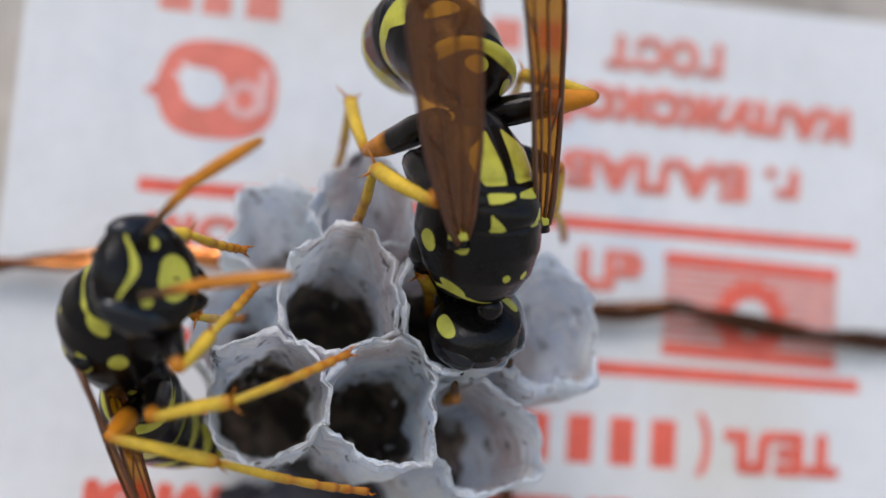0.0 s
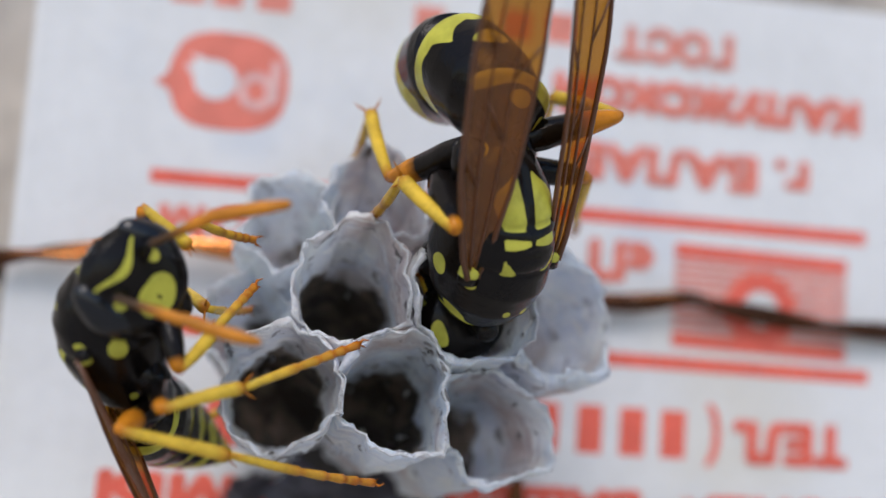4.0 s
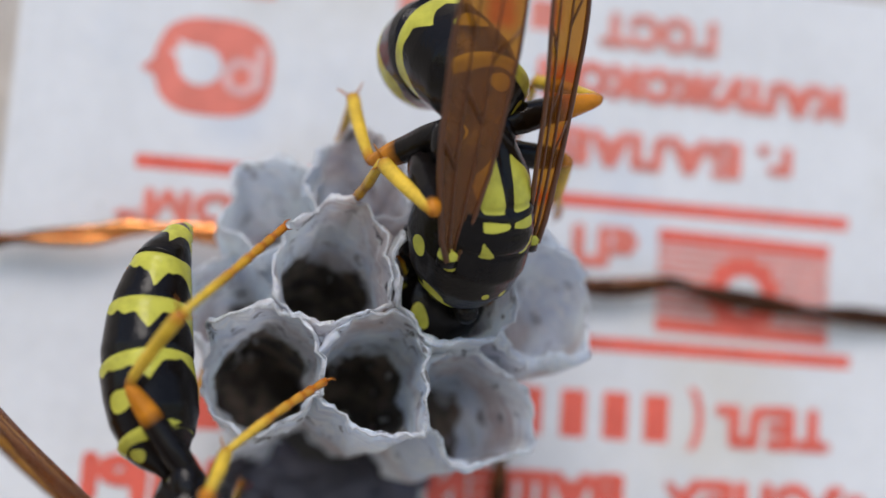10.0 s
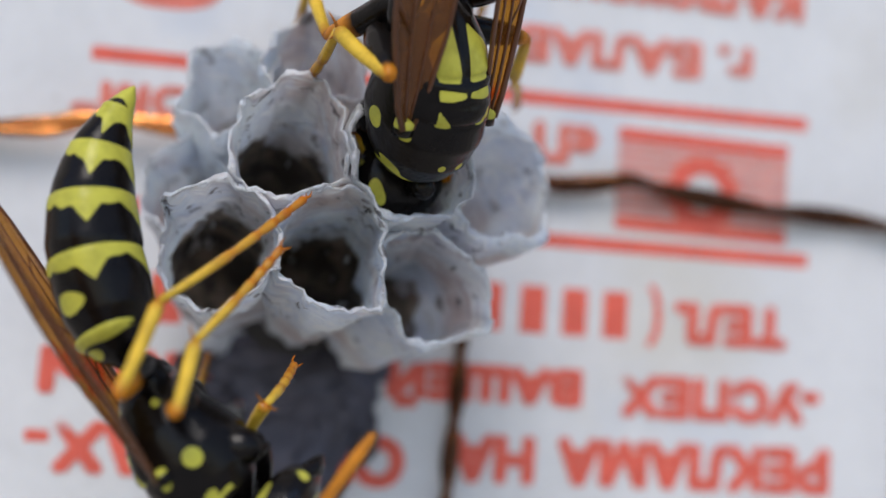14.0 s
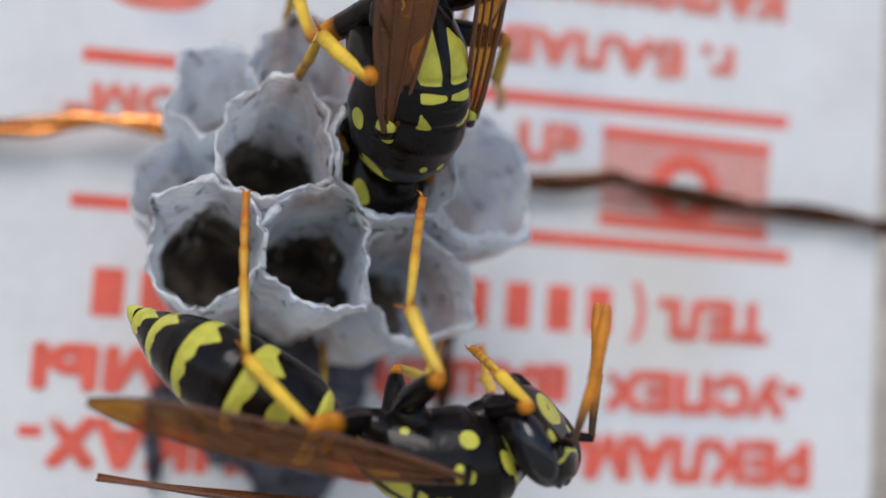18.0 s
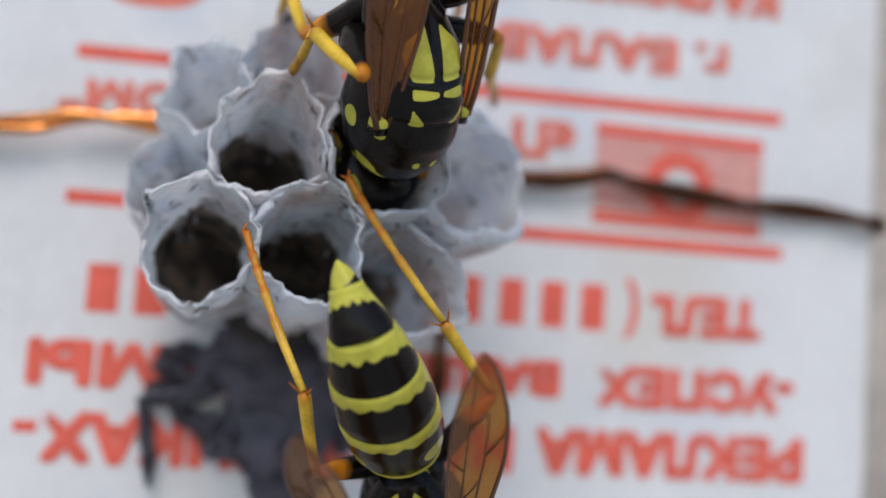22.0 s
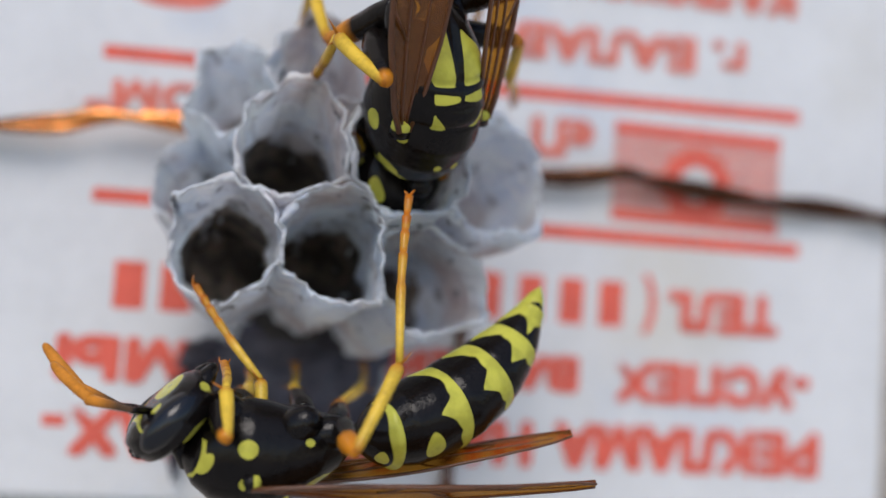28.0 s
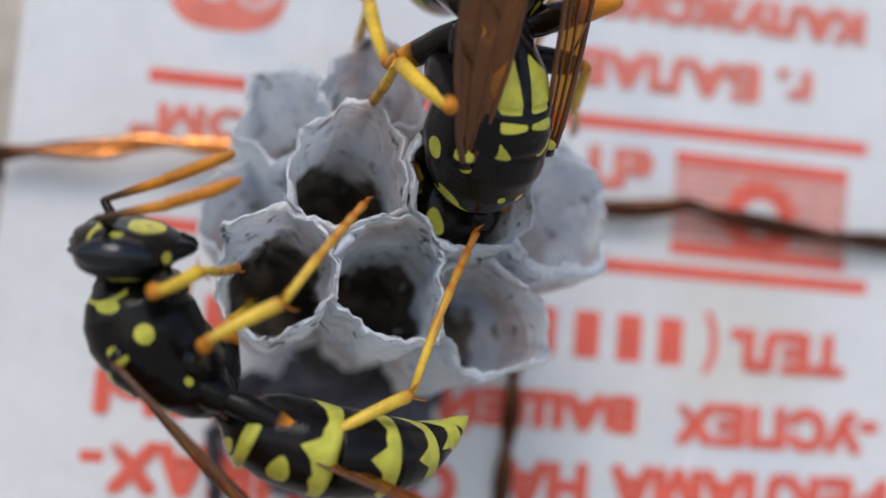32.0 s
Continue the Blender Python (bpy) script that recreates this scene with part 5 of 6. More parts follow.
    stance(rows, 10, (-13.35, -19, -17.39), (0.682, -0.208, -0.701), (-0.731, -0.158, -0.664), (0.875, -0.163, -0.455), (-0.279, -0.162, -0.946), (-0.372, -0.053, 0.927), (0.676, -0.024, 0.737), (-0.752, -0.184, 0.633), (-0.757, 0.061, 0.65),
           {"hindL": ((-11.9, -16.87, -5.1), (-14.74, -21.96, -8.98), (-16.63, -19.52, -11.28)), "midL": ((-9.73, -17.65, -10.66), (-12.94, -20.2, -13.52), (-13.37, -22.85, -14.86)), "foreL": ((-8.62, -17.73, -17.45), (-9.62, -20.69, -16.72), (-11.15, -22.27, -16.06)), "midR": ((-12.7, -6.3, -15.69), (-13, -11.26, -16.27), (-13.3, -14.22, -16.67)), "hindR": ((-14.86, -3.65, -10.08), (-15.01, -10.14, -12.7), (-15.32, -13.81, -13.97)), "foreR": ((-9.11, -11.33, -18.35), (-10.56, -14.16, -18.03), (-11.71, -15.9, -17.05))},
           (0.353, -0.366, 0.861), (0.911, -0.171, 0.376), bends=[(-0.42, 0.29, 0.86), (-0.26, 0.3, 0.92), (-0.06, 0.24, 0.97), (0.12, 0.19, 0.98), (0.25, 0.54, 0.8), (0.31, 0.73, 0.61)])
    stance(rows, 10.5, (-12.84, -19, -17.29), (0.722, -0.224, -0.655), (-0.691, -0.171, -0.703), (0.874, -0.17, -0.456), (-0.282, -0.16, -0.946), (-0.361, -0.067, 0.93), (0.566, -0.046, 0.823), (-0.753, -0.181, 0.632), (-0.756, 0.068, 0.65),
           {"hindL": ((-8.7, -16.62, -8.54), (-13.63, -19.58, -12.54), (-14.26, -22.84, -14.57)), "midL": ((-9.55, -17.4, -10.56), (-12.34, -20.11, -13.7), (-12.62, -22.79, -15.02)), "foreL": ((-8.12, -17.89, -17.43), (-9.14, -20.83, -16.71), (-10.68, -22.4, -16.04)), "midR": ((-12.1, -6.29, -15.69), (-12.44, -11.24, -16.27), (-12.77, -14.2, -16.67)), "hindR": ((-14.24, -3.54, -10.08), (-14.44, -10.03, -12.7), (-14.79, -13.7, -13.97)), "foreR": ((-8.55, -11.3, -18.37), (-10.03, -14.12, -18.04), (-11.18, -15.85, -17.05))},
           (0.352, -0.368, 0.861), (0.91, -0.178, 0.375), bends=[(-0.44, 0.38, 0.81), (-0.27, 0.43, 0.86), (-0.09, 0.45, 0.89), (0.07, 0.45, 0.89), (0.22, 0.46, 0.86), (0.32, 0.46, 0.83)])
    stance(rows, 11, (-12.48, -19, -17.16), (0.796, -0.249, -0.552), (-0.601, -0.213, -0.77), (0.874, -0.17, -0.455), (-0.281, -0.161, -0.946), (-0.246, -0.055, 0.968), (0.396, -0.071, 0.916), (-0.756, -0.184, 0.628), (-0.759, 0.071, 0.647),
           {"hindL": ((-8.3, -17.28, -8.66), (-13.49, -19.53, -12.8), (-14.08, -22.65, -15.06)), "midL": ((-9.7, -17.08, -10.7), (-12.21, -19.82, -14.04), (-12.28, -22.61, -15.15)), "foreL": ((-7.87, -18.03, -17.52), (-8.89, -20.97, -16.8), (-10.43, -22.55, -16.14)), "midR": ((-11.83, -6.27, -15.82), (-12.17, -11.22, -16.39), (-12.51, -14.18, -16.79)), "hindR": ((-13.98, -3.38, -10.2), (-14.19, -9.87, -12.83), (-14.54, -13.54, -14.1)), "foreR": ((-8.29, -11.27, -18.49), (-9.76, -14.09, -18.17), (-10.92, -15.81, -17.17))},
           (0.35, -0.367, 0.861), (0.909, -0.179, 0.376), bends=[(-0.46, 0.42, 0.78), (-0.28, 0.49, 0.82), (-0.11, 0.57, 0.82), (0.04, 0.62, 0.79), (0.23, 0.21, 0.95), (0.33, -0.09, 0.94)])
    stance(rows, 12, (-13.09, -19.01, -17.88), (0.795, -0.119, -0.595), (-0.595, 0.039, -0.803), (0.874, -0.174, -0.454), (-0.281, -0.164, -0.946), (-0.385, 0.048, 0.922), (0.529, -0.004, 0.849), (-0.614, -0.205, 0.762), (-0.666, 0.027, 0.745),
           {"hindL": ((-8.39, -18.05, -8.71), (-13.49, -20.47, -12.85), (-14.19, -23.46, -15.25)), "midL": ((-9.83, -17.94, -10.69), (-12.24, -20.66, -14.12), (-12.49, -23.19, -15.71)), "foreL": ((-7.81, -18.18, -18.31), (-8.83, -21.12, -17.58), (-10.37, -22.7, -16.93)), "midR": ((-11.73, -7.16, -16.6), (-12.08, -12.12, -17.14), (-12.41, -15.08, -17.51)), "hindR": ((-13.86, -3.83, -11.07), (-14.08, -10.34, -13.65), (-14.43, -14.01, -14.91)), "foreR": ((-8.19, -11.26, -19.33), (-9.68, -14.07, -18.99), (-10.84, -15.78, -17.98))},
           (0.349, -0.364, 0.863), (0.909, -0.179, 0.377))
    stance(rows, 13, (-12.26, -19.01, -18.02), (0.803, -0.149, -0.577), (-0.58, 0.022, -0.814), (0.87, -0.194, -0.452), (-0.285, -0.178, -0.942), (-0.477, 0.022, 0.879), (0.366, -0.022, 0.93), (-0.57, -0.194, 0.798), (-0.619, 0.038, 0.785),
           {"hindL": ((-8.71, -17.94, -9.13), (-13.64, -20.91, -13.12), (-14.44, -23.2, -16.17)), "midL": ((-9.8, -18.73, -10.86), (-12.3, -21.28, -14.36), (-12.65, -23.13, -16.69)), "foreL": ((-8.83, -16.37, -15.11), (-9.7, -19.17, -16.4), (-10.3, -17.49, -17.86)), "midR": ((-10.49, -9.84, -19.27), (-10.89, -14.82, -19.51), (-11.38, -17.72, -19)), "hindR": ((-12.53, -4.38, -14.05), (-12.83, -10.95, -16.47), (-13.22, -14.64, -17.65)), "foreR": ((-7.15, -12.73, -21.92), (-8.61, -15.55, -21.51), (-9.67, -17.11, -20.19))},
           (0.346, -0.353, 0.869), (0.907, -0.184, 0.379), bends=[(-0.5, -0.04, 0.87), (-0.35, 0.01, 0.94), (-0.26, 0.37, 0.89), (-0.15, 0.64, 0.76), (0.18, 0.39, 0.9), (0.39, 0.18, 0.9)])
    stance(rows, 14, (-12.46, -19.01, -18.06), (0.8, -0.154, -0.58), (-0.585, 0.017, -0.811), (0.868, -0.2, -0.455), (-0.29, -0.184, -0.939), (-0.514, 0.116, 0.85), (0.43, 0.05, 0.902), (-0.567, -0.186, 0.802), (-0.614, 0.046, 0.788),
           {"hindL": ((-8.73, -18.04, -9.15), (-13.66, -20.96, -13.17), (-14.49, -23.19, -16.26)), "midL": ((-9.82, -18.8, -10.88), (-12.33, -21.29, -14.41), (-12.7, -23.09, -16.78)), "foreL": ((-8.86, -16.39, -15.1), (-9.75, -19.17, -16.43), (-10.35, -17.48, -17.87)), "midR": ((-10.43, -10.11, -20.33), (-10.86, -15.09, -20.31), (-11.53, -17.66, -19.05)), "hindR": ((-12.42, -5.35, -15.18), (-12.74, -11.95, -17.48), (-13.13, -15.67, -18.6)), "foreR": ((-7.39, -15.92, -22.51), (-8.8, -18.72, -21.85), (-9.6, -17.23, -20.3))},
           (0.349, -0.348, 0.87), (0.908, -0.184, 0.376))
    stance(rows, 14.5, (-12.44, -19.01, -18.08), (0.8, -0.156, -0.58), (-0.585, 0.013, -0.811), (0.867, -0.202, -0.455), (-0.291, -0.188, -0.938), (-0.511, 0.114, 0.852), (0.427, 0.051, 0.903), (-0.567, -0.183, 0.803), (-0.614, 0.049, 0.788),
           {"hindL": ((-8.7, -18.03, -9.14), (-13.64, -20.97, -13.13), (-14.48, -23.19, -16.22)), "midL": ((-9.79, -18.8, -10.86), (-12.31, -21.3, -14.37), (-12.68, -23.1, -16.75)), "foreL": ((-8.83, -16.38, -15.18), (-9.71, -19.15, -16.5), (-10.32, -17.47, -17.95)), "midR": ((-10.4, -10.14, -20.44), (-10.84, -15.12, -20.39), (-11.51, -17.66, -19.08)), "hindR": ((-12.39, -5.42, -15.3), (-12.71, -12.03, -17.58), (-13.1, -15.75, -18.68)), "foreR": ((-7.36, -15.88, -22.58), (-8.77, -18.68, -21.93), (-9.57, -17.23, -20.32))},
           (0.35, -0.344, 0.871), (0.909, -0.182, 0.376))
    stance(rows, 16.5, (-7.48, -20, -18.15), (0.948, -0.315, 0.05), (-0.078, -0.38, -0.922), (0.772, -0.591, 0.234), (0.32, -0.275, -0.907), (-0.907, 0.416, 0.06), (0.222, 0.167, 0.961), (-0.982, 0.072, -0.175), (-0.925, 0.279, -0.258),
           {"hindL": ((-9.09, -16.5, -8.2), (-11.01, -20.66, -13.5), (-11.29, -23.1, -16.52)), "midL": ((-5.49, -17.08, -13.23), (-8.24, -21.16, -14.1), (-8.46, -23.13, -16.36)), "foreL": ((-4.76, -18.27, -16.37), (-6.15, -21.09, -15.73), (-7.07, -23.12, -16.28)), "hindR": ((-13.19, -4.35, -14.68), (-12.72, -11, -16.83), (-11.61, -14.62, -17.73)), "midR": ((-7.79, -8.59, -14.36), (-8.61, -13.3, -15.8), (-9.82, -16.02, -15.38)), "foreR": ((-6.24, -11.54, -14.53), (-6.18, -14.55, -15.62), (-6.1, -16.77, -16.21))},
           (0.218, -0.23, 0.948), (0.454, -0.156, 0.877))
    stance(rows, 17, (-2.53, -20.44, -17.62), (0.872, -0.066, 0.485), (0.428, -0.379, -0.821), (0.318, -0.243, 0.917), (0.879, -0.315, -0.357), (-0.994, 0.105, -0.019), (-0.455, -0.027, 0.89), (-0.954, 0.062, -0.295), (-0.895, 0.297, -0.334),
           {"hindL": ((-10.31, -17.79, -8.6), (-10.49, -20.89, -14.88), (-8.29, -23.32, -16.98)), "midL": ((-3.9, -19.86, -8.63), (-4.61, -22.36, -12.9), (-3.79, -23.69, -15.46)), "foreL": ((-3.04, -18.61, -14.1), (-2.34, -21.71, -14.41), (-1.35, -23.35, -15.69)), "hindR": ((-6.8, -5.23, -13.47), (-7.08, -11.83, -15.78), (-6.35, -15.54, -16.74)), "midR": ((-2.01, -11.12, -13.28), (-3.35, -15.7, -14.78), (-4.8, -18.32, -14.46)), "foreR": ((-0.29, -11.41, -13.44), (-0.55, -14.37, -14.62), (-0.73, -16.57, -15.26))},
           (-0.517, 0.006, 0.856), (-0.387, 0.187, 0.903), bends=[(-0.98, 0.04, 0.2), (-0.91, 0.14, 0.4), (-0.82, 0.47, 0.34), (-0.66, 0.7, 0.26), (-0.58, 0.66, 0.47), (-0.51, 0.61, 0.6)])
    stance(rows, 17.5, (-2.71, -20.28, -18.05), (0.964, -0.003, 0.265), (0.245, -0.377, -0.893), (0.413, -0.354, 0.839), (0.816, -0.399, -0.417), (-0.976, 0.014, 0.217), (-0.702, -0.048, 0.711), (-0.999, -0.017, -0.05), (-0.948, 0.286, -0.137),
           {"hindL": ((-8.85, -18.56, -8.49), (-10.34, -21.38, -14.72), (-8.01, -23.65, -16.87)), "midL": ((-3.27, -19.86, -8.68), (-4.64, -22.27, -12.84), (-3.79, -23.69, -15.35)), "foreL": ((-2.21, -18.31, -14.03), (-1.94, -21.46, -14.51), (-1.02, -23.15, -15.77)), "hindR": ((-6.56, -4.88, -14.02), (-6.87, -11.5, -16.28), (-6.15, -15.22, -17.21)), "midR": ((-1.58, -9.8, -13.76), (-2.96, -14.37, -15.25), (-4.46, -16.94, -14.86)), "foreR": ((-0.04, -11.2, -13.94), (-0.32, -14.17, -15.09), (-0.5, -16.38, -15.72))},
           (0.239, -0.126, 0.963), (0.067, 0.119, 0.991), bends=[(-0.96, 0.02, 0.28), (-0.89, 0.13, 0.43), (-0.81, 0.46, 0.37), (-0.65, 0.7, 0.28), (-0.63, 0.63, 0.45), (-0.6, 0.57, 0.56)])
    stance(rows, 18, (-2.87, -20.13, -18.2), (0.993, 0.064, 0.101), (0.118, -0.406, -0.906), (0.686, -0.483, 0.544), (0.614, -0.352, -0.707), (-0.933, -0.041, 0.357), (-0.843, -0.066, 0.534), (-0.987, -0.047, 0.156), (-0.987, 0.159, 0.027),
           {"hindL": ((-10.44, -18.13, -8.62), (-10.1, -21.32, -14.85), (-7.85, -23.71, -16.95)), "midL": ((-3.82, -19.42, -8.55), (-4.6, -22.01, -12.75), (-3.56, -23.51, -15.13)), "foreL": ((-1.45, -17.71, -14.22), (-1.07, -20.81, -14.89), (-0.2, -22.65, -15.98)), "hindR": ((-6.35, -4.78, -14.15), (-6.67, -11.4, -16.41), (-5.96, -15.12, -17.35)), "midR": ((-1.32, -9.5, -13.88), (-2.71, -14.06, -15.37), (-4.23, -16.62, -14.98)), "foreR": ((0.2, -11.1, -14.06), (-0.08, -14.07, -15.22), (-0.26, -16.27, -15.85))},
           (0.255, -0.023, 0.967), (0.067, 0.119, 0.991), bends=[(-0.94, -0, 0.33), (-0.88, 0.13, 0.45), (-0.8, 0.46, 0.39), (-0.65, 0.7, 0.31), (-0.68, 0.59, 0.44), (-0.69, 0.5, 0.52)])
    stance(rows, 18.5, (-0.59, -20.05, -17.31), (0.958, 0.23, 0.169), (0.264, -0.485, -0.834), (0.824, -0.292, 0.486), (0.506, -0.445, -0.739), (-0.976, -0.006, 0.216), (-0.893, -0.049, 0.447), (-0.996, -0.092, -0.011), (-0.965, 0.17, -0.201),
           {"hindL": ((-5.93, -17.83, -8.38), (-3.33, -21.49, -13.75), (-0.64, -23.34, -15.88)), "midL": ((-2.86, -16.68, -8.29), (-1.36, -18.47, -12.72), (0.52, -20.13, -14.36)), "foreL": ((0.94, -16.68, -14.58), (0.81, -19.86, -14.32), (0.85, -22.16, -14.49)), "hindR": ((-4.27, -5.26, -13.13), (-4.84, -11.83, -15.49), (-4.25, -15.55, -16.48)), "midR": ((0.54, -10.28, -12.94), (-1.01, -14.78, -14.49), (-2.6, -17.3, -14.17)), "foreR": ((2.27, -10.71, -13.11), (1.89, -13.64, -14.33), (1.63, -15.83, -15.01))},
           (0.743, -0.18, 0.645), (0.717, 0.036, 0.696), bends=[(-0.99, -0.01, 0.16), (-0.95, 0.16, 0.28), (-0.83, 0.44, 0.33), (-0.67, 0.66, 0.34), (-0.79, 0.41, 0.46), (-0.83, 0.22, 0.51)])
    stance(rows, 19, (0.42, -19.48, -16.5), (0.685, 0.674, 0.277), (0.611, -0.325, -0.722), (0.55, 0.8, 0), (0.45, -0.5, -0.75), (-0.985, 0.171, -0.031), (-0.505, 0.15, 0.85), (-0.957, -0.097, -0.274), (-0.878, 0.081, -0.472),
           {"hindL": ((-4.76, -19.67, -8.31), (-3.03, -22.71, -14.37), (-0.07, -24.8, -15.81)), "midL": ((-3.5, -19.16, -8.46), (-2.14, -21.83, -12.47), (0.19, -23.36, -13.59)), "foreL": ((1.86, -15.16, -12.47), (1.84, -18.36, -12.55), (1.37, -20.58, -12.96)), "hindR": ((-4.14, -6.77, -12.23), (-4.73, -13.32, -14.64), (-4.19, -17.04, -15.67)), "midR": ((0.48, -11.86, -12.13), (-1.06, -16.35, -13.7), (-2.63, -18.9, -13.7)), "foreR": ((2.69, -10.22, -12.18), (2.3, -13.12, -13.48), (2.02, -15.28, -14.21))},
           (0.636, 0.347, 0.69), (0.553, 0.464, 0.693), bends=[(-0.91, 0.42, -0.03), (-0.75, 0.65, 0.12), (-0.78, 0.56, 0.29), (-0.77, 0.47, 0.43), (-0.87, 0.18, 0.46), (-0.89, -0.03, 0.45)])
    stance(rows, 19.5, (-0.75, -19.48, -17.62), (0.703, 0.696, 0.149), (0.598, -0.464, -0.653), (0.55, 0.8, 0), (0.45, -0.5, -0.75), (-0.863, -0.072, 0.499), (-0.766, -0.074, 0.639), (-0.997, -0.068, 0.044), (-0.998, 0.063, -0.028),
           {"hindL": ((-4.64, -18.71, -8.03), (-3.29, -21.96, -14.08), (-1.26, -24.54, -16.18)), "midL": ((-2.81, -17.78, -8.31), (-2.1, -20.26, -12.59), (-0.11, -18.8, -14.29)), "foreL": ((2.08, -15.22, -13.78), (1.53, -18.34, -14.24), (0.84, -20.37, -15.08)), "hindR": ((-5.59, -6.58, -13.73), (-6, -13.21, -15.94), (-5.37, -16.95, -16.85)), "midR": ((-0.86, -11.63, -13.5), (-2.28, -16.2, -14.94), (-3.78, -18.81, -14.87)), "foreR": ((1.27, -10.04, -13.61), (0.96, -12.98, -14.82), (0.74, -15.17, -15.48))},
           (0.702, 0.485, 0.521), (0.638, 0.539, 0.55))
    stance(rows, 20, (-2.43, -17.4, -18.29), (0.584, 0.796, 0.157), (0.734, -0.435, -0.522), (0.566, 0.8, -0.2), (0.215, -0.737, -0.641), (-0.774, -0.413, 0.479), (-0.546, -0.279, 0.79), (-0.539, -0.748, -0.388), (-0.616, -0.435, -0.657),
           {"hindL": ((-4.34, -15.78, -7.96), (-3.07, -18.39, -14.33), (-0.73, -20.26, -17.11)), "midL": ((-2.54, -16.07, -7.96), (-2.14, -17.45, -12.74), (-0.52, -19.16, -14.8)), "foreL": ((1.09, -12.86, -15.67), (0.18, -15.92, -15.84), (-0.9, -17.91, -16.25)), "hindR": ((-7.35, -4.82, -15.02), (-7.53, -11.49, -17.13), (-6.75, -15.21, -18)), "midR": ((-2.54, -11.16, -14.67), (-3.81, -15.81, -16.02), (-5.23, -18.45, -16.17)), "foreR": ((-0.81, -11.41, -14.81), (-1.04, -14.4, -15.92), (-1.24, -16.61, -16.54))},
           (0.706, 0.698, -0.119), (0.632, 0.763, -0.134), bends=[(-0.58, -0.75, 0.32), (-0.57, -0.68, 0.47), (-0.63, -0.61, 0.48), (-0.68, -0.55, 0.5), (-0.78, -0.01, 0.62), (-0.72, 0.35, 0.6)])
    stance(rows, 20.5, (-1.91, -15.4, -20.31), (0.473, 0.826, -0.308), (0.38, -0.506, -0.774), (0.46, 0.797, -0.391), (0.215, -0.737, -0.641), (-0.685, -0.33, 0.649), (-0.808, -0.091, 0.582), (0.499, -0.817, -0.29), (-0.724, -0.57, -0.389),
           {"hindL": ((-5.59, -16.13, -7.41), (-2.77, -18.02, -13.5), (0.15, -18.45, -16.1)), "hindR": ((-13.89, -14.02, -12.01), (-9.46, -17.65, -16.04), (-7.55, -18.81, -19.23)), "midL": ((1.87, -9.39, -21.76), (1.26, -14.22, -20.65), (0.73, -16.97, -19.79)), "midR": ((-1.13, -5.45, -22.46), (-2.4, -10.16, -21.34), (-2.84, -13.01, -20.51)), "foreL": ((1.36, -10.07, -24.18), (1.15, -13.2, -23.55), (0.51, -13.95, -21.89)), "foreR": ((-0.92, -8.38, -24.56), (-1.89, -11.38, -24.03), (-1.94, -13.33, -22.88))},
           (0.38, 0.741, -0.553), (-0.037, 0.814, -0.579), bends=[(-0.5, -0.74, 0.44), (-0.52, -0.69, 0.5), (-0.56, -0.62, 0.55), (-0.59, -0.56, 0.58), (-0.71, 0.08, 0.7), (-0.63, 0.48, 0.61)])
    stance(rows, 21, (-1.6, -13.8, -22.08), (0.302, 0.585, -0.753), (-0.002, -0.789, -0.614), (0.285, 0.546, -0.788), (0.015, -0.756, -0.655), (-0.348, -0.56, 0.752), (-0.824, -0.311, 0.474), (0.838, -0.542, 0.06), (-0.649, -0.678, -0.345),
           {"hindL": ((-6.02, -15.06, -7.24), (-1.88, -14.53, -13.28), (1.08, -14.97, -15.87)), "hindR": ((-13.62, -13.76, -11.86), (-8.84, -16.06, -16.43), (-6.88, -15.4, -19.73)), "midL": ((1.18, -8.26, -23.64), (0.67, -13.06, -22.35), (0.27, -15.89, -21.44)), "midR": ((-1.82, -3.34, -24.61), (-3.02, -8.03, -23.32), (-3.4, -10.85, -22.39)), "foreL": ((0.94, -7.59, -26.35), (0.84, -10.71, -25.67), (0.16, -12.71, -24.75)), "foreR": ((-1.7, -7.54, -26.44), (-2.64, -10.53, -25.81), (-2.72, -12.64, -24.88))},
           (0.376, 0.741, -0.556), (-0.041, 0.811, -0.583), bends=[(-0.4, -0.7, 0.59), (-0.46, -0.69, 0.56), (-0.53, -0.57, 0.63), (-0.58, -0.45, 0.68), (-0.6, 0.26, 0.76), (-0.45, 0.66, 0.6)])
    stance(rows, 21.5, (-2.24, -13.8, -21.88), (0.263, 0.682, -0.683), (-0.018, -0.704, -0.71), (0.251, 0.64, -0.726), (-0.035, -0.747, -0.664), (-0.244, -0.636, 0.732), (-0.539, -0.223, 0.812), (-0.107, -0.74, 0.664), (-0.234, -0.895, 0.379),
           {"hindL": ((-6.35, -16.25, -7.68), (-2.13, -16.69, -13.25), (0.95, -15.52, -15.17)), "hindR": ((-10.55, -16.39, -10.41), (-7.64, -18.98, -16.22), (-6.81, -16.81, -19.36)), "midL": ((0.41, -8.43, -23.6), (-0.06, -13.25, -22.35), (-0.44, -16.09, -21.46)), "midR": ((-2.66, -3.86, -24.48), (-3.8, -8.57, -23.23), (-4.17, -11.4, -22.32)), "foreL": ((0.27, -7.2, -26.41), (0.2, -10.33, -25.75), (-0.45, -12.2, -24.8)), "foreR": ((-2.32, -6.67, -26.59), (-3.23, -9.68, -25.99), (-3.27, -11.68, -25.05))},
           (0.378, 0.742, -0.553), (-0.039, 0.814, -0.579), bends=[(-0.3, -0.78, 0.56), (-0.32, -0.78, 0.54), (-0.36, -0.68, 0.63), (-0.38, -0.59, 0.71), (-0.4, -0.05, 0.92), (-0.34, 0.32, 0.89)])
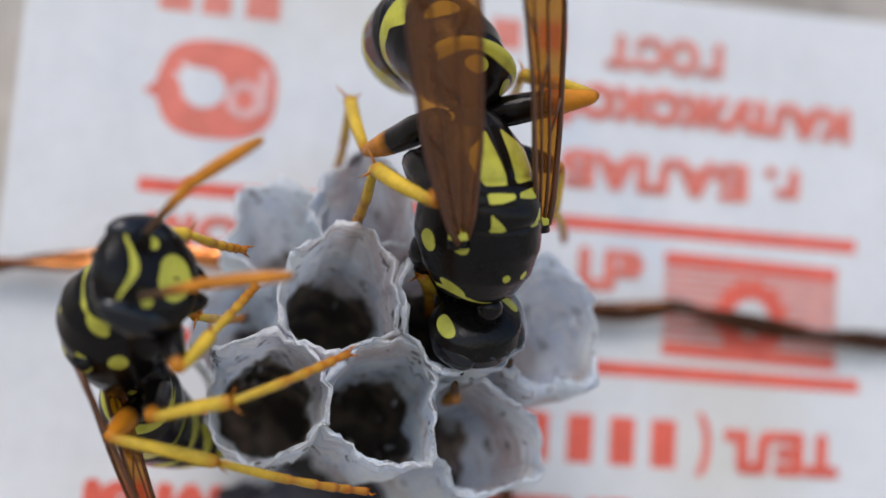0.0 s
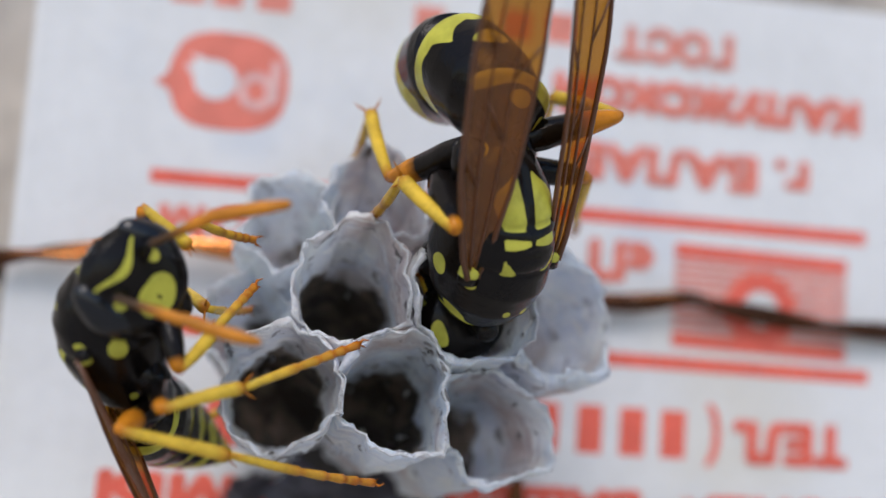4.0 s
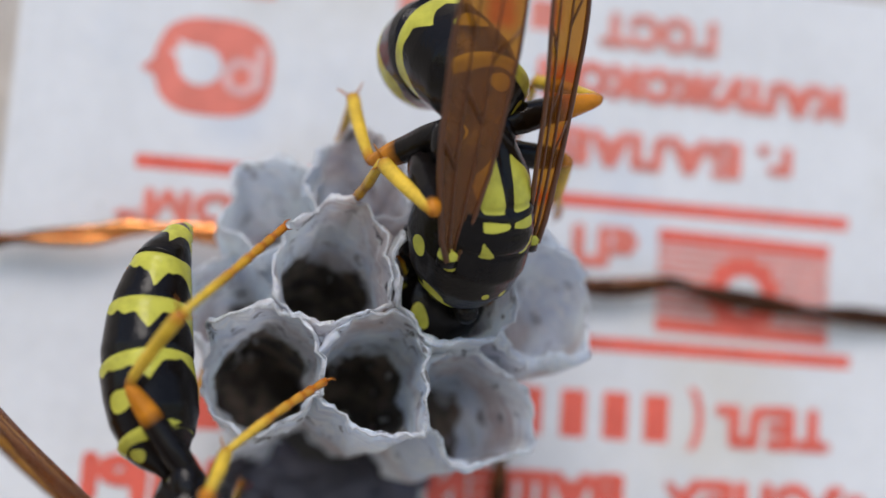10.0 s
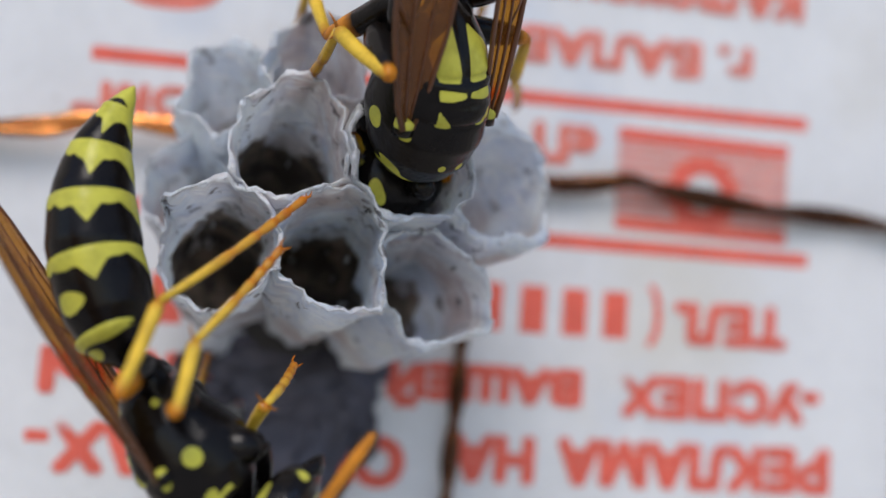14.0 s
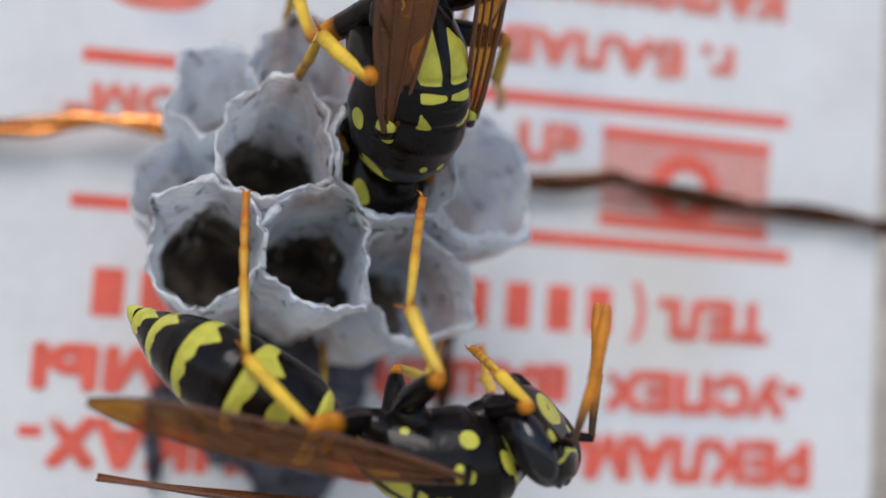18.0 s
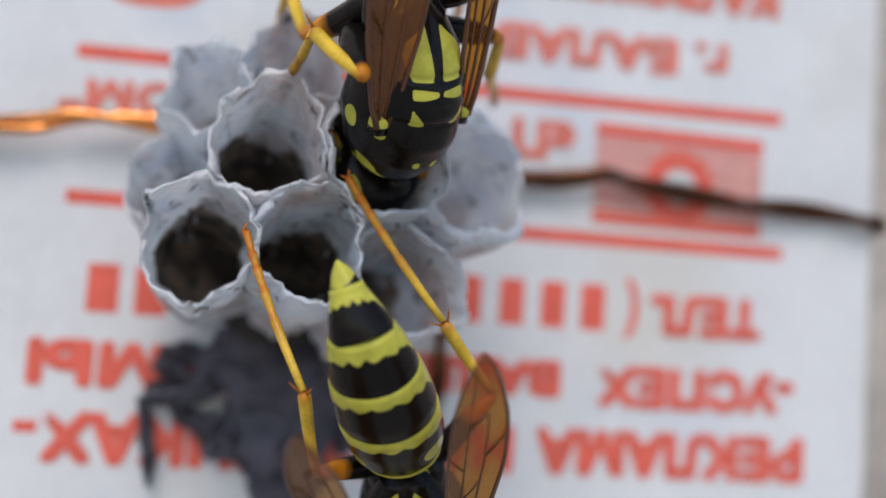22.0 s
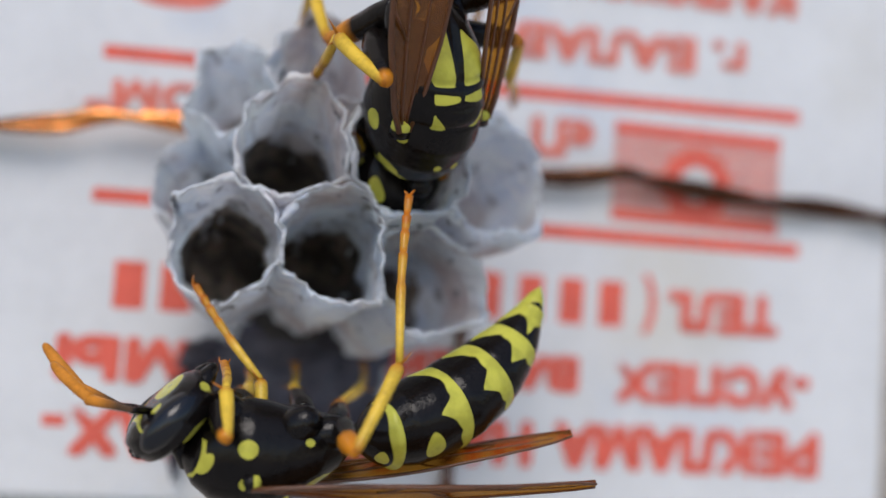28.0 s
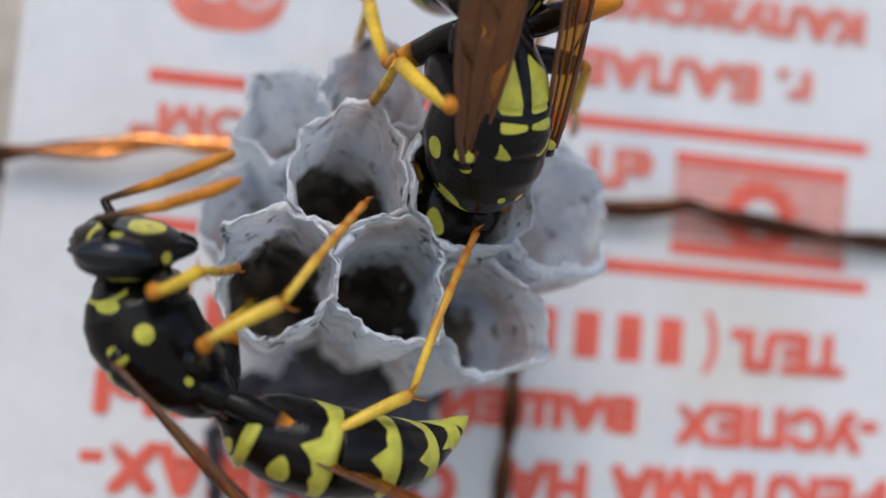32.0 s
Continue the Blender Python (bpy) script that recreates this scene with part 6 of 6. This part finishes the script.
    stance(rows, 22, (-2.49, -13.8, -21.79), (0.214, 0.691, -0.69), (-0.069, -0.694, -0.717), (0.205, 0.648, -0.733), (-0.084, -0.741, -0.666), (-0.254, -0.489, 0.835), (-0.485, -0.119, 0.867), (-0.095, -0.758, 0.645), (-0.297, -0.847, 0.441),
           {"hindL": ((-6.29, -16.1, -7.67), (-2.12, -16.71, -13.26), (0.99, -15.57, -15.18)), "hindR": ((-10.43, -16.69, -10.3), (-7.59, -19.12, -16.22), (-6.77, -16.95, -19.36)), "midL": ((0.81, -6.07, -24.48), (0.38, -10.87, -23.16), (0.02, -13.7, -22.23)), "midR": ((-2.83, -4.78, -24.84), (-3.96, -9.48, -23.55), (-4.31, -12.31, -22.62)), "foreL": ((0.15, -7.64, -26.8), (0.07, -10.76, -26.12), (-0.51, -12.36, -25.23)), "foreR": ((-2.43, -7.13, -26.98), (-3.32, -10.13, -26.35), (-3.32, -11.84, -25.42))},
           (0.378, 0.742, -0.554), (-0.039, 0.813, -0.581), bends=[(-0.28, -0.78, 0.55), (-0.31, -0.78, 0.54), (-0.35, -0.67, 0.65), (-0.37, -0.57, 0.73), (-0.4, -0.15, 0.91), (-0.37, 0.15, 0.92)])
    stance(rows, 23, (-2.57, -13.8, -21.49), (0.217, 0.689, -0.691), (-0.072, -0.695, -0.715), (0.209, 0.646, -0.734), (-0.087, -0.742, -0.665), (-0.301, -0.376, 0.876), (-0.494, -0.076, 0.866), (-0.089, -0.764, 0.639), (-0.32, -0.828, 0.46),
           {"hindL": ((-6.36, -15.96, -7.26), (-2.24, -16.62, -12.88), (0.86, -15.57, -14.84)), "hindR": ((-10.45, -16.57, -9.88), (-7.66, -19.08, -15.79), (-6.83, -16.97, -18.97)), "midL": ((0.67, -6.99, -24.2), (0.22, -11.79, -22.88), (-0.15, -14.61, -21.95)), "midR": ((-2.83, -5.13, -24.65), (-3.96, -9.83, -23.36), (-4.32, -12.65, -22.43)), "foreL": ((0.15, -7.83, -26.63), (0.06, -10.96, -25.94), (-0.5, -12.41, -25.08)), "foreR": ((-2.41, -7.28, -26.82), (-3.31, -10.28, -26.18), (-3.29, -11.88, -25.27))},
           (0.381, 0.739, -0.555), (-0.035, 0.812, -0.582), bends=[(-0.27, -0.75, 0.61), (-0.3, -0.74, 0.6), (-0.32, -0.68, 0.66), (-0.34, -0.61, 0.72), (-0.4, -0.1, 0.91), (-0.37, 0.27, 0.89)])
    stance(rows, 24.5, (-2.51, -13.8, -22.09), (0.215, 0.692, -0.689), (-0.069, -0.693, -0.718), (0.207, 0.649, -0.732), (-0.084, -0.74, -0.667), (-0.265, -0.493, 0.829), (-0.497, -0.12, 0.859), (-0.094, -0.751, 0.653), (-0.333, -0.815, 0.474),
           {"hindL": ((-6.29, -16.31, -7.89), (-2.14, -16.58, -13.52), (0.98, -15.58, -15.51)), "hindR": ((-10.41, -16.68, -10.48), (-7.61, -19.07, -16.43), (-6.78, -16.98, -19.62)), "midL": ((0.89, -5.58, -24.61), (0.46, -10.39, -23.31), (0.1, -13.22, -22.39)), "midR": ((-2.8, -4.42, -24.95), (-3.93, -9.12, -23.69), (-4.29, -11.95, -22.77)), "foreL": ((0.17, -7.44, -26.9), (0.1, -10.57, -26.23), (-0.52, -12.3, -25.33)), "foreR": ((-2.41, -6.93, -27.09), (-3.31, -9.94, -26.47), (-3.33, -11.78, -25.52))},
           (0.379, 0.742, -0.553), (-0.038, 0.814, -0.58), bends=[(-0.27, -0.76, 0.6), (-0.29, -0.76, 0.59), (-0.31, -0.69, 0.65), (-0.33, -0.63, 0.71), (-0.36, -0.13, 0.92), (-0.33, 0.22, 0.92)])
    stance(rows, 25.5, (-4.16, -19.5, -19.44), (-0.367, 0.697, -0.616), (-0, -0.662, -0.749), (-0.383, 0.764, -0.519), (0.038, -0.66, -0.75), (0.03, -0.398, 0.917), (-0.384, -0.113, 0.916), (0.687, -0.51, 0.517), (0.492, -0.766, 0.414),
           {"hindR": ((-10.6, -15.37, -10.37), (-8.25, -18.21, -16.32), (-6.91, -20.75, -18.97)), "midR": ((-6.33, -10.44, -18.39), (-6.18, -15.41, -18.89), (-6.13, -18.36, -19.4)), "foreR": ((-5.86, -15.12, -16.63), (-6.25, -18.08, -17.78), (-6.3, -19.97, -19.1)), "hindL": ((-6.37, -16.32, -7.67), (-2.76, -18.11, -13.39), (0.11, -17.5, -15.96)), "midL": ((-2.74, -8.52, -18.03), (-3.35, -13.47, -18.41), (-3.7, -16.45, -18.39)), "foreL": ((-4.85, -9.15, -18.35), (-5.12, -12.32, -18.61), (-5.3, -14.6, -18.88))},
           (-0.722, 0.642, 0.257), (-0.889, 0.399, 0.225))
    stance(rows, 26.5, (-5.8, -20, -19), (-0.467, 0.788, -0.401), (-0.062, -0.482, -0.874), (-0.92, 0.282, -0.27), (-0.037, -0.541, -0.84), (0.34, -0.703, 0.625), (-0.78, -0.309, 0.544), (0.788, -0.274, 0.551), (0.813, -0.073, 0.578),
           {"hindR": ((-10.46, -14.21, -9.98), (-8.61, -17.64, -15.79), (-7.67, -20.05, -18.71)), "midR": ((-7.49, -11.47, -15.49), (-7.6, -16.2, -17.11), (-7.81, -18.92, -18.35)), "foreR": ((-7, -17.57, -14.41), (-6.75, -19.64, -16.84), (-6.46, -20.47, -18.96)), "hindL": ((-5.87, -15, -7.04), (-3.56, -19.74, -11.65), (-1.67, -18.69, -14.9)), "midL": ((-4.84, -9.4, -17.61), (-5.26, -14.37, -17.97), (-5.48, -17.37, -17.94)), "foreL": ((-6.84, -9.55, -17.95), (-7, -12.73, -18.2), (-7.09, -15.02, -18.46))},
           (-0.845, 0.101, 0.525), (-0.948, 0.136, 0.288))
    stance(rows, 27, (-6.43, -19.98, -18.91), (-0.561, 0.811, -0.167), (0.012, -0.194, -0.981), (-0.767, 0.641, -0.019), (-0.113, -0.425, -0.898), (0.482, -0.711, 0.512), (-0.622, -0.445, 0.645), (0.856, -0.101, 0.506), (0.899, -0.09, 0.429),
           {"hindR": ((-6.06, -9.99, -12.99), (-6.22, -15.86, -16.8), (-5.98, -19.22, -18.76)), "midR": ((-13.06, -16.06, -12.63), (-9.9, -18.25, -15.83), (-9.07, -19.95, -18.15)), "foreR": ((-9.16, -11.64, -15.74), (-9.57, -14.53, -17.06), (-9.72, -16.47, -18.28)), "hindL": ((-6, -15.15, -7.08), (-3.91, -19.99, -11.68), (-2.53, -18.73, -15.1)), "midL": ((-6.31, -10.14, -16.82), (-6.63, -15.11, -17.27), (-6.79, -18.1, -17.31)), "foreL": ((-8.27, -10.02, -17.19), (-8.36, -13.2, -17.49), (-8.41, -15.48, -17.79))},
           (-0.394, 0.889, 0.235), (-0.392, 0.91, 0.134), bends=[(0.73, 0.64, 0.23), (0.48, 0.83, 0.3), (0.34, 0.57, 0.75), (0.16, 0.24, 0.96), (-0.03, 0.06, 1), (-0.16, -0.06, 0.98)])
    stance(rows, 27.5, (-8.15, -19.9, -18.87), (-0.928, 0.372, -0.027), (-0.045, -0.184, -0.982), (-0.998, -0.054, 0.023), (-0.15, -0.363, -0.92), (0.756, -0.632, 0.17), (-0.39, -0.065, 0.919), (0.944, -0.163, 0.286), (0.935, -0.293, 0.197),
           {"hindR": ((-5.6, -19.77, -8.58), (-5.41, -23.25, -14.65), (-6.68, -25.21, -17.76)), "midR": ((-13.16, -15.33, -12.74), (-9.95, -17.52, -15.89), (-9.21, -19.41, -18.1)), "foreR": ((-11.16, -17.46, -15.54), (-11.03, -20.52, -16.45), (-10.87, -22.11, -18.11)), "hindL": ((-3.94, -5.48, -16.46), (-4.65, -12.43, -16.92), (-5.91, -16.08, -17.45)), "midL": ((-7.38, -8.27, -16.55), (-7.6, -13.24, -17.04), (-7.72, -16.23, -17.1)), "foreL": ((-9.45, -9.97, -16.85), (-9.47, -13.15, -17.16), (-9.48, -15.43, -17.47))},
           (-0.915, 0.113, 0.386), (-0.978, 0.141, 0.152), bends=[(0.79, 0.56, 0.24), (0.58, 0.72, 0.37), (0.52, 0.54, 0.67), (0.41, 0.33, 0.85), (0.21, 0.08, 0.97), (0.07, -0.09, 0.99)])
    stance(rows, 28, (-9.82, -18.63, -18.64), (-0.994, -0.052, 0.1), (-0.097, -0.055, -0.994), (-0.72, -0.2, 0.66), (-0.66, -0.2, -0.72), (0.836, -0.549, 0.006), (-0.117, -0.119, 0.986), (0.978, -0.064, 0.2), (0.998, 0.026, 0.054),
           {"hindR": ((-5.06, -18.94, -8.42), (-5.22, -21.26, -15.02), (-6.77, -23.11, -18.09)), "midR": ((-13.21, -14.58, -12.57), (-10.1, -16.34, -16.07), (-9.92, -17.95, -18.59)), "foreR": ((-11.6, -17.24, -15.61), (-11.37, -20.36, -16.29), (-11.19, -21.89, -18)), "hindL": ((-4.94, -3.14, -15.77), (-5.52, -10.1, -16.34), (-6.77, -13.73, -16.96)), "midL": ((-8.48, -6.16, -15.89), (-8.6, -11.12, -16.47), (-8.69, -14.12, -16.57)), "foreL": ((-10.6, -9.86, -16.15), (-10.56, -13.04, -16.5), (-10.53, -15.31, -16.84))},
           (-0.75, 0.6, 0.25), (-0.72, 0.66, 0.1), bends=[(0.94, 0.24, 0.22), (0.87, 0.3, 0.39), (0.76, 0.28, 0.59), (0.63, 0.26, 0.74), (0.48, 0.15, 0.86), (0.37, 0.08, 0.93)])
    stance(rows, 28.5, (-10.03, -18.67, -18.61), (-0.993, -0.019, 0.115), (-0.114, -0.044, -0.992), (-0.72, -0.2, 0.66), (-0.66, -0.2, -0.72), (0.84, -0.541, 0.028), (-0.105, -0.097, 0.99), (0.979, -0.06, 0.193), (0.998, 0.028, 0.049),
           {"hindR": ((-5.08, -18.62, -8.48), (-5.3, -21.35, -14.92), (-6.75, -23.26, -18)), "midR": ((-13.33, -13.74, -12.68), (-10.01, -15.17, -16.13), (-9.43, -17.37, -18.09)), "foreR": ((-11.72, -17.37, -15.48), (-11.5, -20.49, -16.15), (-11.28, -21.86, -17.99)), "hindL": ((-4.9, -3.3, -15.86), (-5.51, -10.26, -16.39), (-6.78, -13.89, -16.99)), "midL": ((-8.47, -6.24, -15.96), (-8.61, -11.21, -16.52), (-8.71, -14.2, -16.6)), "foreL": ((-10.62, -9.9, -16.19), (-10.59, -13.08, -16.53), (-10.57, -15.36, -16.86))},
           (-0.75, 0.6, 0.25), (-0.72, 0.66, 0.1), bends=[(0.96, -0.1, 0.27), (0.89, -0.05, 0.45), (0.77, 0.2, 0.6), (0.61, 0.4, 0.69), (0.5, 0.32, 0.81), (0.41, 0.26, 0.87)])
    stance(rows, 29, (-10.46, -18.72, -18.68), (-0.991, 0.002, 0.13), (-0.13, -0.022, -0.991), (-0.72, -0.2, 0.66), (-0.66, -0.2, -0.72), (0.843, -0.537, 0.038), (-0.142, -0.096, 0.985), (0.977, -0.049, 0.208), (0.996, 0.04, 0.078),
           {"hindR": ((-5.07, -17.35, -9.28), (-5.51, -21.22, -15.09), (-7.08, -23.39, -17.93)), "midR": ((-13.33, -14.97, -12.53), (-10.14, -16.5, -16.06), (-10.24, -17.9, -18.71)), "foreR": ((-11.68, -17.76, -14.57), (-11.85, -20.48, -16.25), (-11.88, -21.93, -18.03)), "hindL": ((-5.04, -3.5, -15.79), (-5.67, -10.45, -16.38), (-6.99, -14.06, -17.02)), "midL": ((-8.68, -6.36, -15.92), (-8.85, -11.32, -16.53), (-8.96, -14.31, -16.64)), "foreL": ((-10.9, -9.99, -16.2), (-10.89, -13.17, -16.57), (-10.87, -15.44, -16.92))},
           (-0.35, 0.5, 0.75), (-0.55, 0.5, 0.6), bends=[(0.96, 0.02, 0.28), (0.88, 0.09, 0.46), (0.75, 0.27, 0.6), (0.59, 0.42, 0.69), (0.5, 0.33, 0.8), (0.44, 0.26, 0.86)])
    stance(rows, 29.5, (-9.99, -18.78, -18.36), (-0.973, 0.191, 0.129), (-0.14, -0.041, -0.989), (-0.72, -0.2, 0.66), (-0.66, -0.2, -0.72), (0.84, -0.542, 0.041), (-0.215, -0.079, 0.973), (0.964, -0.135, 0.231), (0.955, -0.255, 0.151),
           {"hindR": ((-5.04, -19.5, -8.65), (-5.67, -22.42, -14.98), (-7.21, -23.84, -18.27)), "midR": ((-13.35, -14.16, -12.74), (-10.11, -15.81, -16.17), (-9.9, -18.01, -18.2)), "foreR": ((-12.19, -17.07, -14.5), (-12.57, -19.57, -16.46), (-12.56, -21.19, -18.1)), "hindL": ((-5.12, -4, -15.64), (-5.77, -10.94, -16.35), (-7.1, -14.53, -17.07)), "midL": ((-8.82, -6.8, -15.85), (-8.99, -11.75, -16.54), (-9.11, -14.74, -16.7)), "foreL": ((-11.06, -9.45, -16.23), (-11.06, -12.62, -16.65), (-11.04, -14.89, -17.06))},
           (-0.35, 0.5, 0.75), (-0.55, 0.5, 0.6), bends=[(0.57, 0.82, -0.07), (0.37, 0.93, 0.05), (0.61, 0.72, 0.34), (0.72, 0.44, 0.54), (0.64, 0.11, 0.76), (0.53, -0.13, 0.84)])
    stance(rows, 30, (-13.88, -17.54, -16.7), (-0.816, 0.05, 0.575), (-0.552, 0.228, -0.802), (-0.701, -0.174, 0.691), (-0.758, -0.253, -0.601), (0.959, -0.21, 0.189), (0.774, -0.144, 0.616), (0.835, -0.234, -0.498), (0.92, -0.021, -0.391),
           {"hindR": ((-4.99, -17.8, -8.84), (-6.52, -20.34, -15.17), (-9.03, -22.05, -17.62)), "midR": ((-11.08, -16.79, -11.62), (-11.68, -20.47, -14.96), (-13.45, -22.04, -16.8)), "foreR": ((-13.63, -16.81, -12.89), (-15.29, -18.9, -14.65), (-15.39, -20.22, -16.53)), "hindL": ((-11.4, -3.14, -13.98), (-11.28, -10.08, -14.93), (-12.17, -13.79, -15.74)), "midL": ((-14.52, -6.91, -14.36), (-14.17, -11.83, -15.2), (-13.98, -14.81, -15.45)), "foreL": ((-16.28, -9.88, -14.85), (-15.95, -13.02, -15.36), (-15.69, -15.26, -15.82))},
           (-0.043, -0.085, 0.995), (0.126, -0.004, 0.992), bends=[(0.96, 0.17, -0.21), (0.96, 0.29, -0.01), (0.88, 0.45, 0.16), (0.76, 0.57, 0.31), (0.75, 0.16, 0.64), (0.64, -0.14, 0.76)])
    stance(rows, 30.5, (-14.17, -17.51, -16.25), (-0.767, -0.026, 0.641), (-0.639, 0.126, -0.759), (-0.315, -0.289, 0.904), (-0.967, -0.155, -0.2), (0.967, -0.158, -0.198), (0.479, -0.073, 0.875), (0.792, -0.205, -0.576), (0.858, 0.01, -0.513),
           {"hindR": ((-4.57, -17.67, -8.54), (-6.29, -20.15, -14.86), (-9.02, -21.56, -17.26)), "midR": ((-10.26, -17.45, -10.83), (-11.45, -20.29, -14.77), (-13.52, -21.78, -16.35)), "foreR": ((-13.6, -17.2, -12.17), (-14.52, -19.99, -13.45), (-15.75, -20.67, -15.27)), "hindL": ((-11.5, -2.84, -13.3), (-11.36, -9.78, -14.25), (-12.2, -13.5, -15.05)), "midL": ((-14.53, -6.32, -13.67), (-14.16, -11.24, -14.5), (-13.96, -14.22, -14.75)), "foreL": ((-16.21, -9.47, -14.15), (-15.86, -12.61, -14.66), (-15.6, -14.85, -15.1))},
           (0.424, -0.141, 0.895), (0.533, -0.051, 0.845), bends=[(0.94, 0.25, -0.23), (0.94, 0.35, -0.03), (0.88, 0.45, 0.14), (0.8, 0.53, 0.28), (0.81, 0.14, 0.58), (0.7, -0.14, 0.7)])
    stance(rows, 31, (-15.55, -17.48, -15.84), (-0.716, -0.006, 0.698), (-0.698, -0.028, -0.715), (-0.022, -0.389, 0.921), (-0.992, -0.117, -0.045), (0.962, -0.001, -0.274), (0.573, 0.011, 0.819), (0.875, -0.374, -0.308), (0.833, 0.034, -0.552),
           {"hindR": ((-4.9, -17.62, -8.37), (-6.7, -19.39, -14.9), (-9.67, -20.64, -17.1)), "midR": ((-10.7, -16.98, -11.14), (-12.13, -20.27, -14.63), (-14.54, -21.65, -15.75)), "foreR": ((-14.22, -16.91, -10.98), (-15.6, -19.12, -12.84), (-16.87, -20.7, -13.93)), "hindL": ((-12.8, -2.97, -12.63), (-12.55, -9.9, -13.58), (-13.32, -13.64, -14.37)), "midL": ((-15.75, -6.14, -12.99), (-15.3, -11.04, -13.82), (-15.06, -14.02, -14.08)), "foreL": ((-17.41, -8.91, -13.46), (-17.01, -12.04, -13.98), (-16.72, -14.28, -14.42))},
           (0.849, -0.259, 0.461), (0.841, -0.057, 0.537), bends=[(0.95, 0.23, -0.23), (0.95, 0.32, -0.02), (0.9, 0.41, 0.13), (0.84, 0.48, 0.25), (0.85, 0.13, 0.51), (0.76, -0.13, 0.64)])
    stance(rows, 31.5, (-16.45, -17.67, -12.72), (-0.345, -0.133, 0.929), (-0.938, 0.063, -0.34), (-0.001, -0.392, 0.92), (-0.997, -0.072, -0.042), (0.893, 0.128, -0.431), (0.533, 0.139, 0.834), (0.883, -0.207, -0.421), (0.714, 0.055, -0.698),
           {"hindR": ((-5.04, -17.85, -8.3), (-6.87, -19.04, -14.77), (-10.1, -18.67, -16.48)), "midR": ((-9.1, -19.3, -8.13), (-12.14, -20.96, -11.73), (-14.82, -21.85, -12.73)), "foreR": ((-13.18, -17.05, -10.42), (-14.85, -19.72, -9.84), (-16.19, -21.5, -10.4)), "hindL": ((-13.26, -2.25, -11.53), (-12.99, -9.17, -12.56), (-13.77, -12.9, -13.4)), "midL": ((-16.24, -5.48, -11.94), (-15.78, -10.38, -12.83), (-15.52, -13.36, -13.11)), "foreL": ((-17.48, -11.91, -12.56), (-17.08, -15.05, -13.07), (-16.78, -17.28, -13.51))},
           (0.85, -0.254, 0.461), (0.841, -0.053, 0.538), bends=[(0.84, -0.01, -0.54), (0.95, 0.03, -0.31), (0.95, 0.29, -0.14), (0.87, 0.49, 0.02), (0.86, 0.38, 0.34), (0.8, 0.28, 0.53)])
    stance(rows, 32, (-15.99, -17.54, -13.7), (-0.531, -0.127, 0.838), (-0.847, 0.053, -0.528), (-0.002, -0.397, 0.918), (-0.996, -0.073, -0.045), (0.817, 0.116, -0.564), (0.597, 0.143, 0.789), (0.887, -0.28, -0.367), (0.75, 0.061, -0.659),
           {"hindR": ((-4.7, -16.11, -8.22), (-6.62, -17.74, -14.75), (-9.58, -18.59, -16.77)), "midR": ((-9.24, -19.26, -7.93), (-11.62, -21.13, -11.92), (-14.09, -21.78, -13.48)), "foreR": ((-13.54, -16.8, -10.68), (-14.53, -19.83, -10.97), (-15.95, -21.32, -11.99)), "hindL": ((-13.2, -2.95, -10.57), (-12.94, -9.86, -11.66), (-13.7, -13.59, -12.53)), "midL": ((-16.16, -6.1, -11.01), (-15.7, -10.99, -11.94), (-15.45, -13.97, -12.25)), "foreL": ((-17.71, -9.86, -11.59), (-17.31, -12.99, -12.15), (-17.01, -15.22, -12.63))},
           (0.898, -0.25, 0.361), (0.953, -0.041, 0.299), bends=[(0.9, -0.02, -0.43), (0.98, 0.03, -0.22), (0.94, 0.33, -0.04), (0.82, 0.56, 0.11), (0.79, 0.45, 0.41), (0.73, 0.35, 0.59)])
    spread(rows)
    for k, r in rows.items():
        walk(roamer[k], r)


motions()
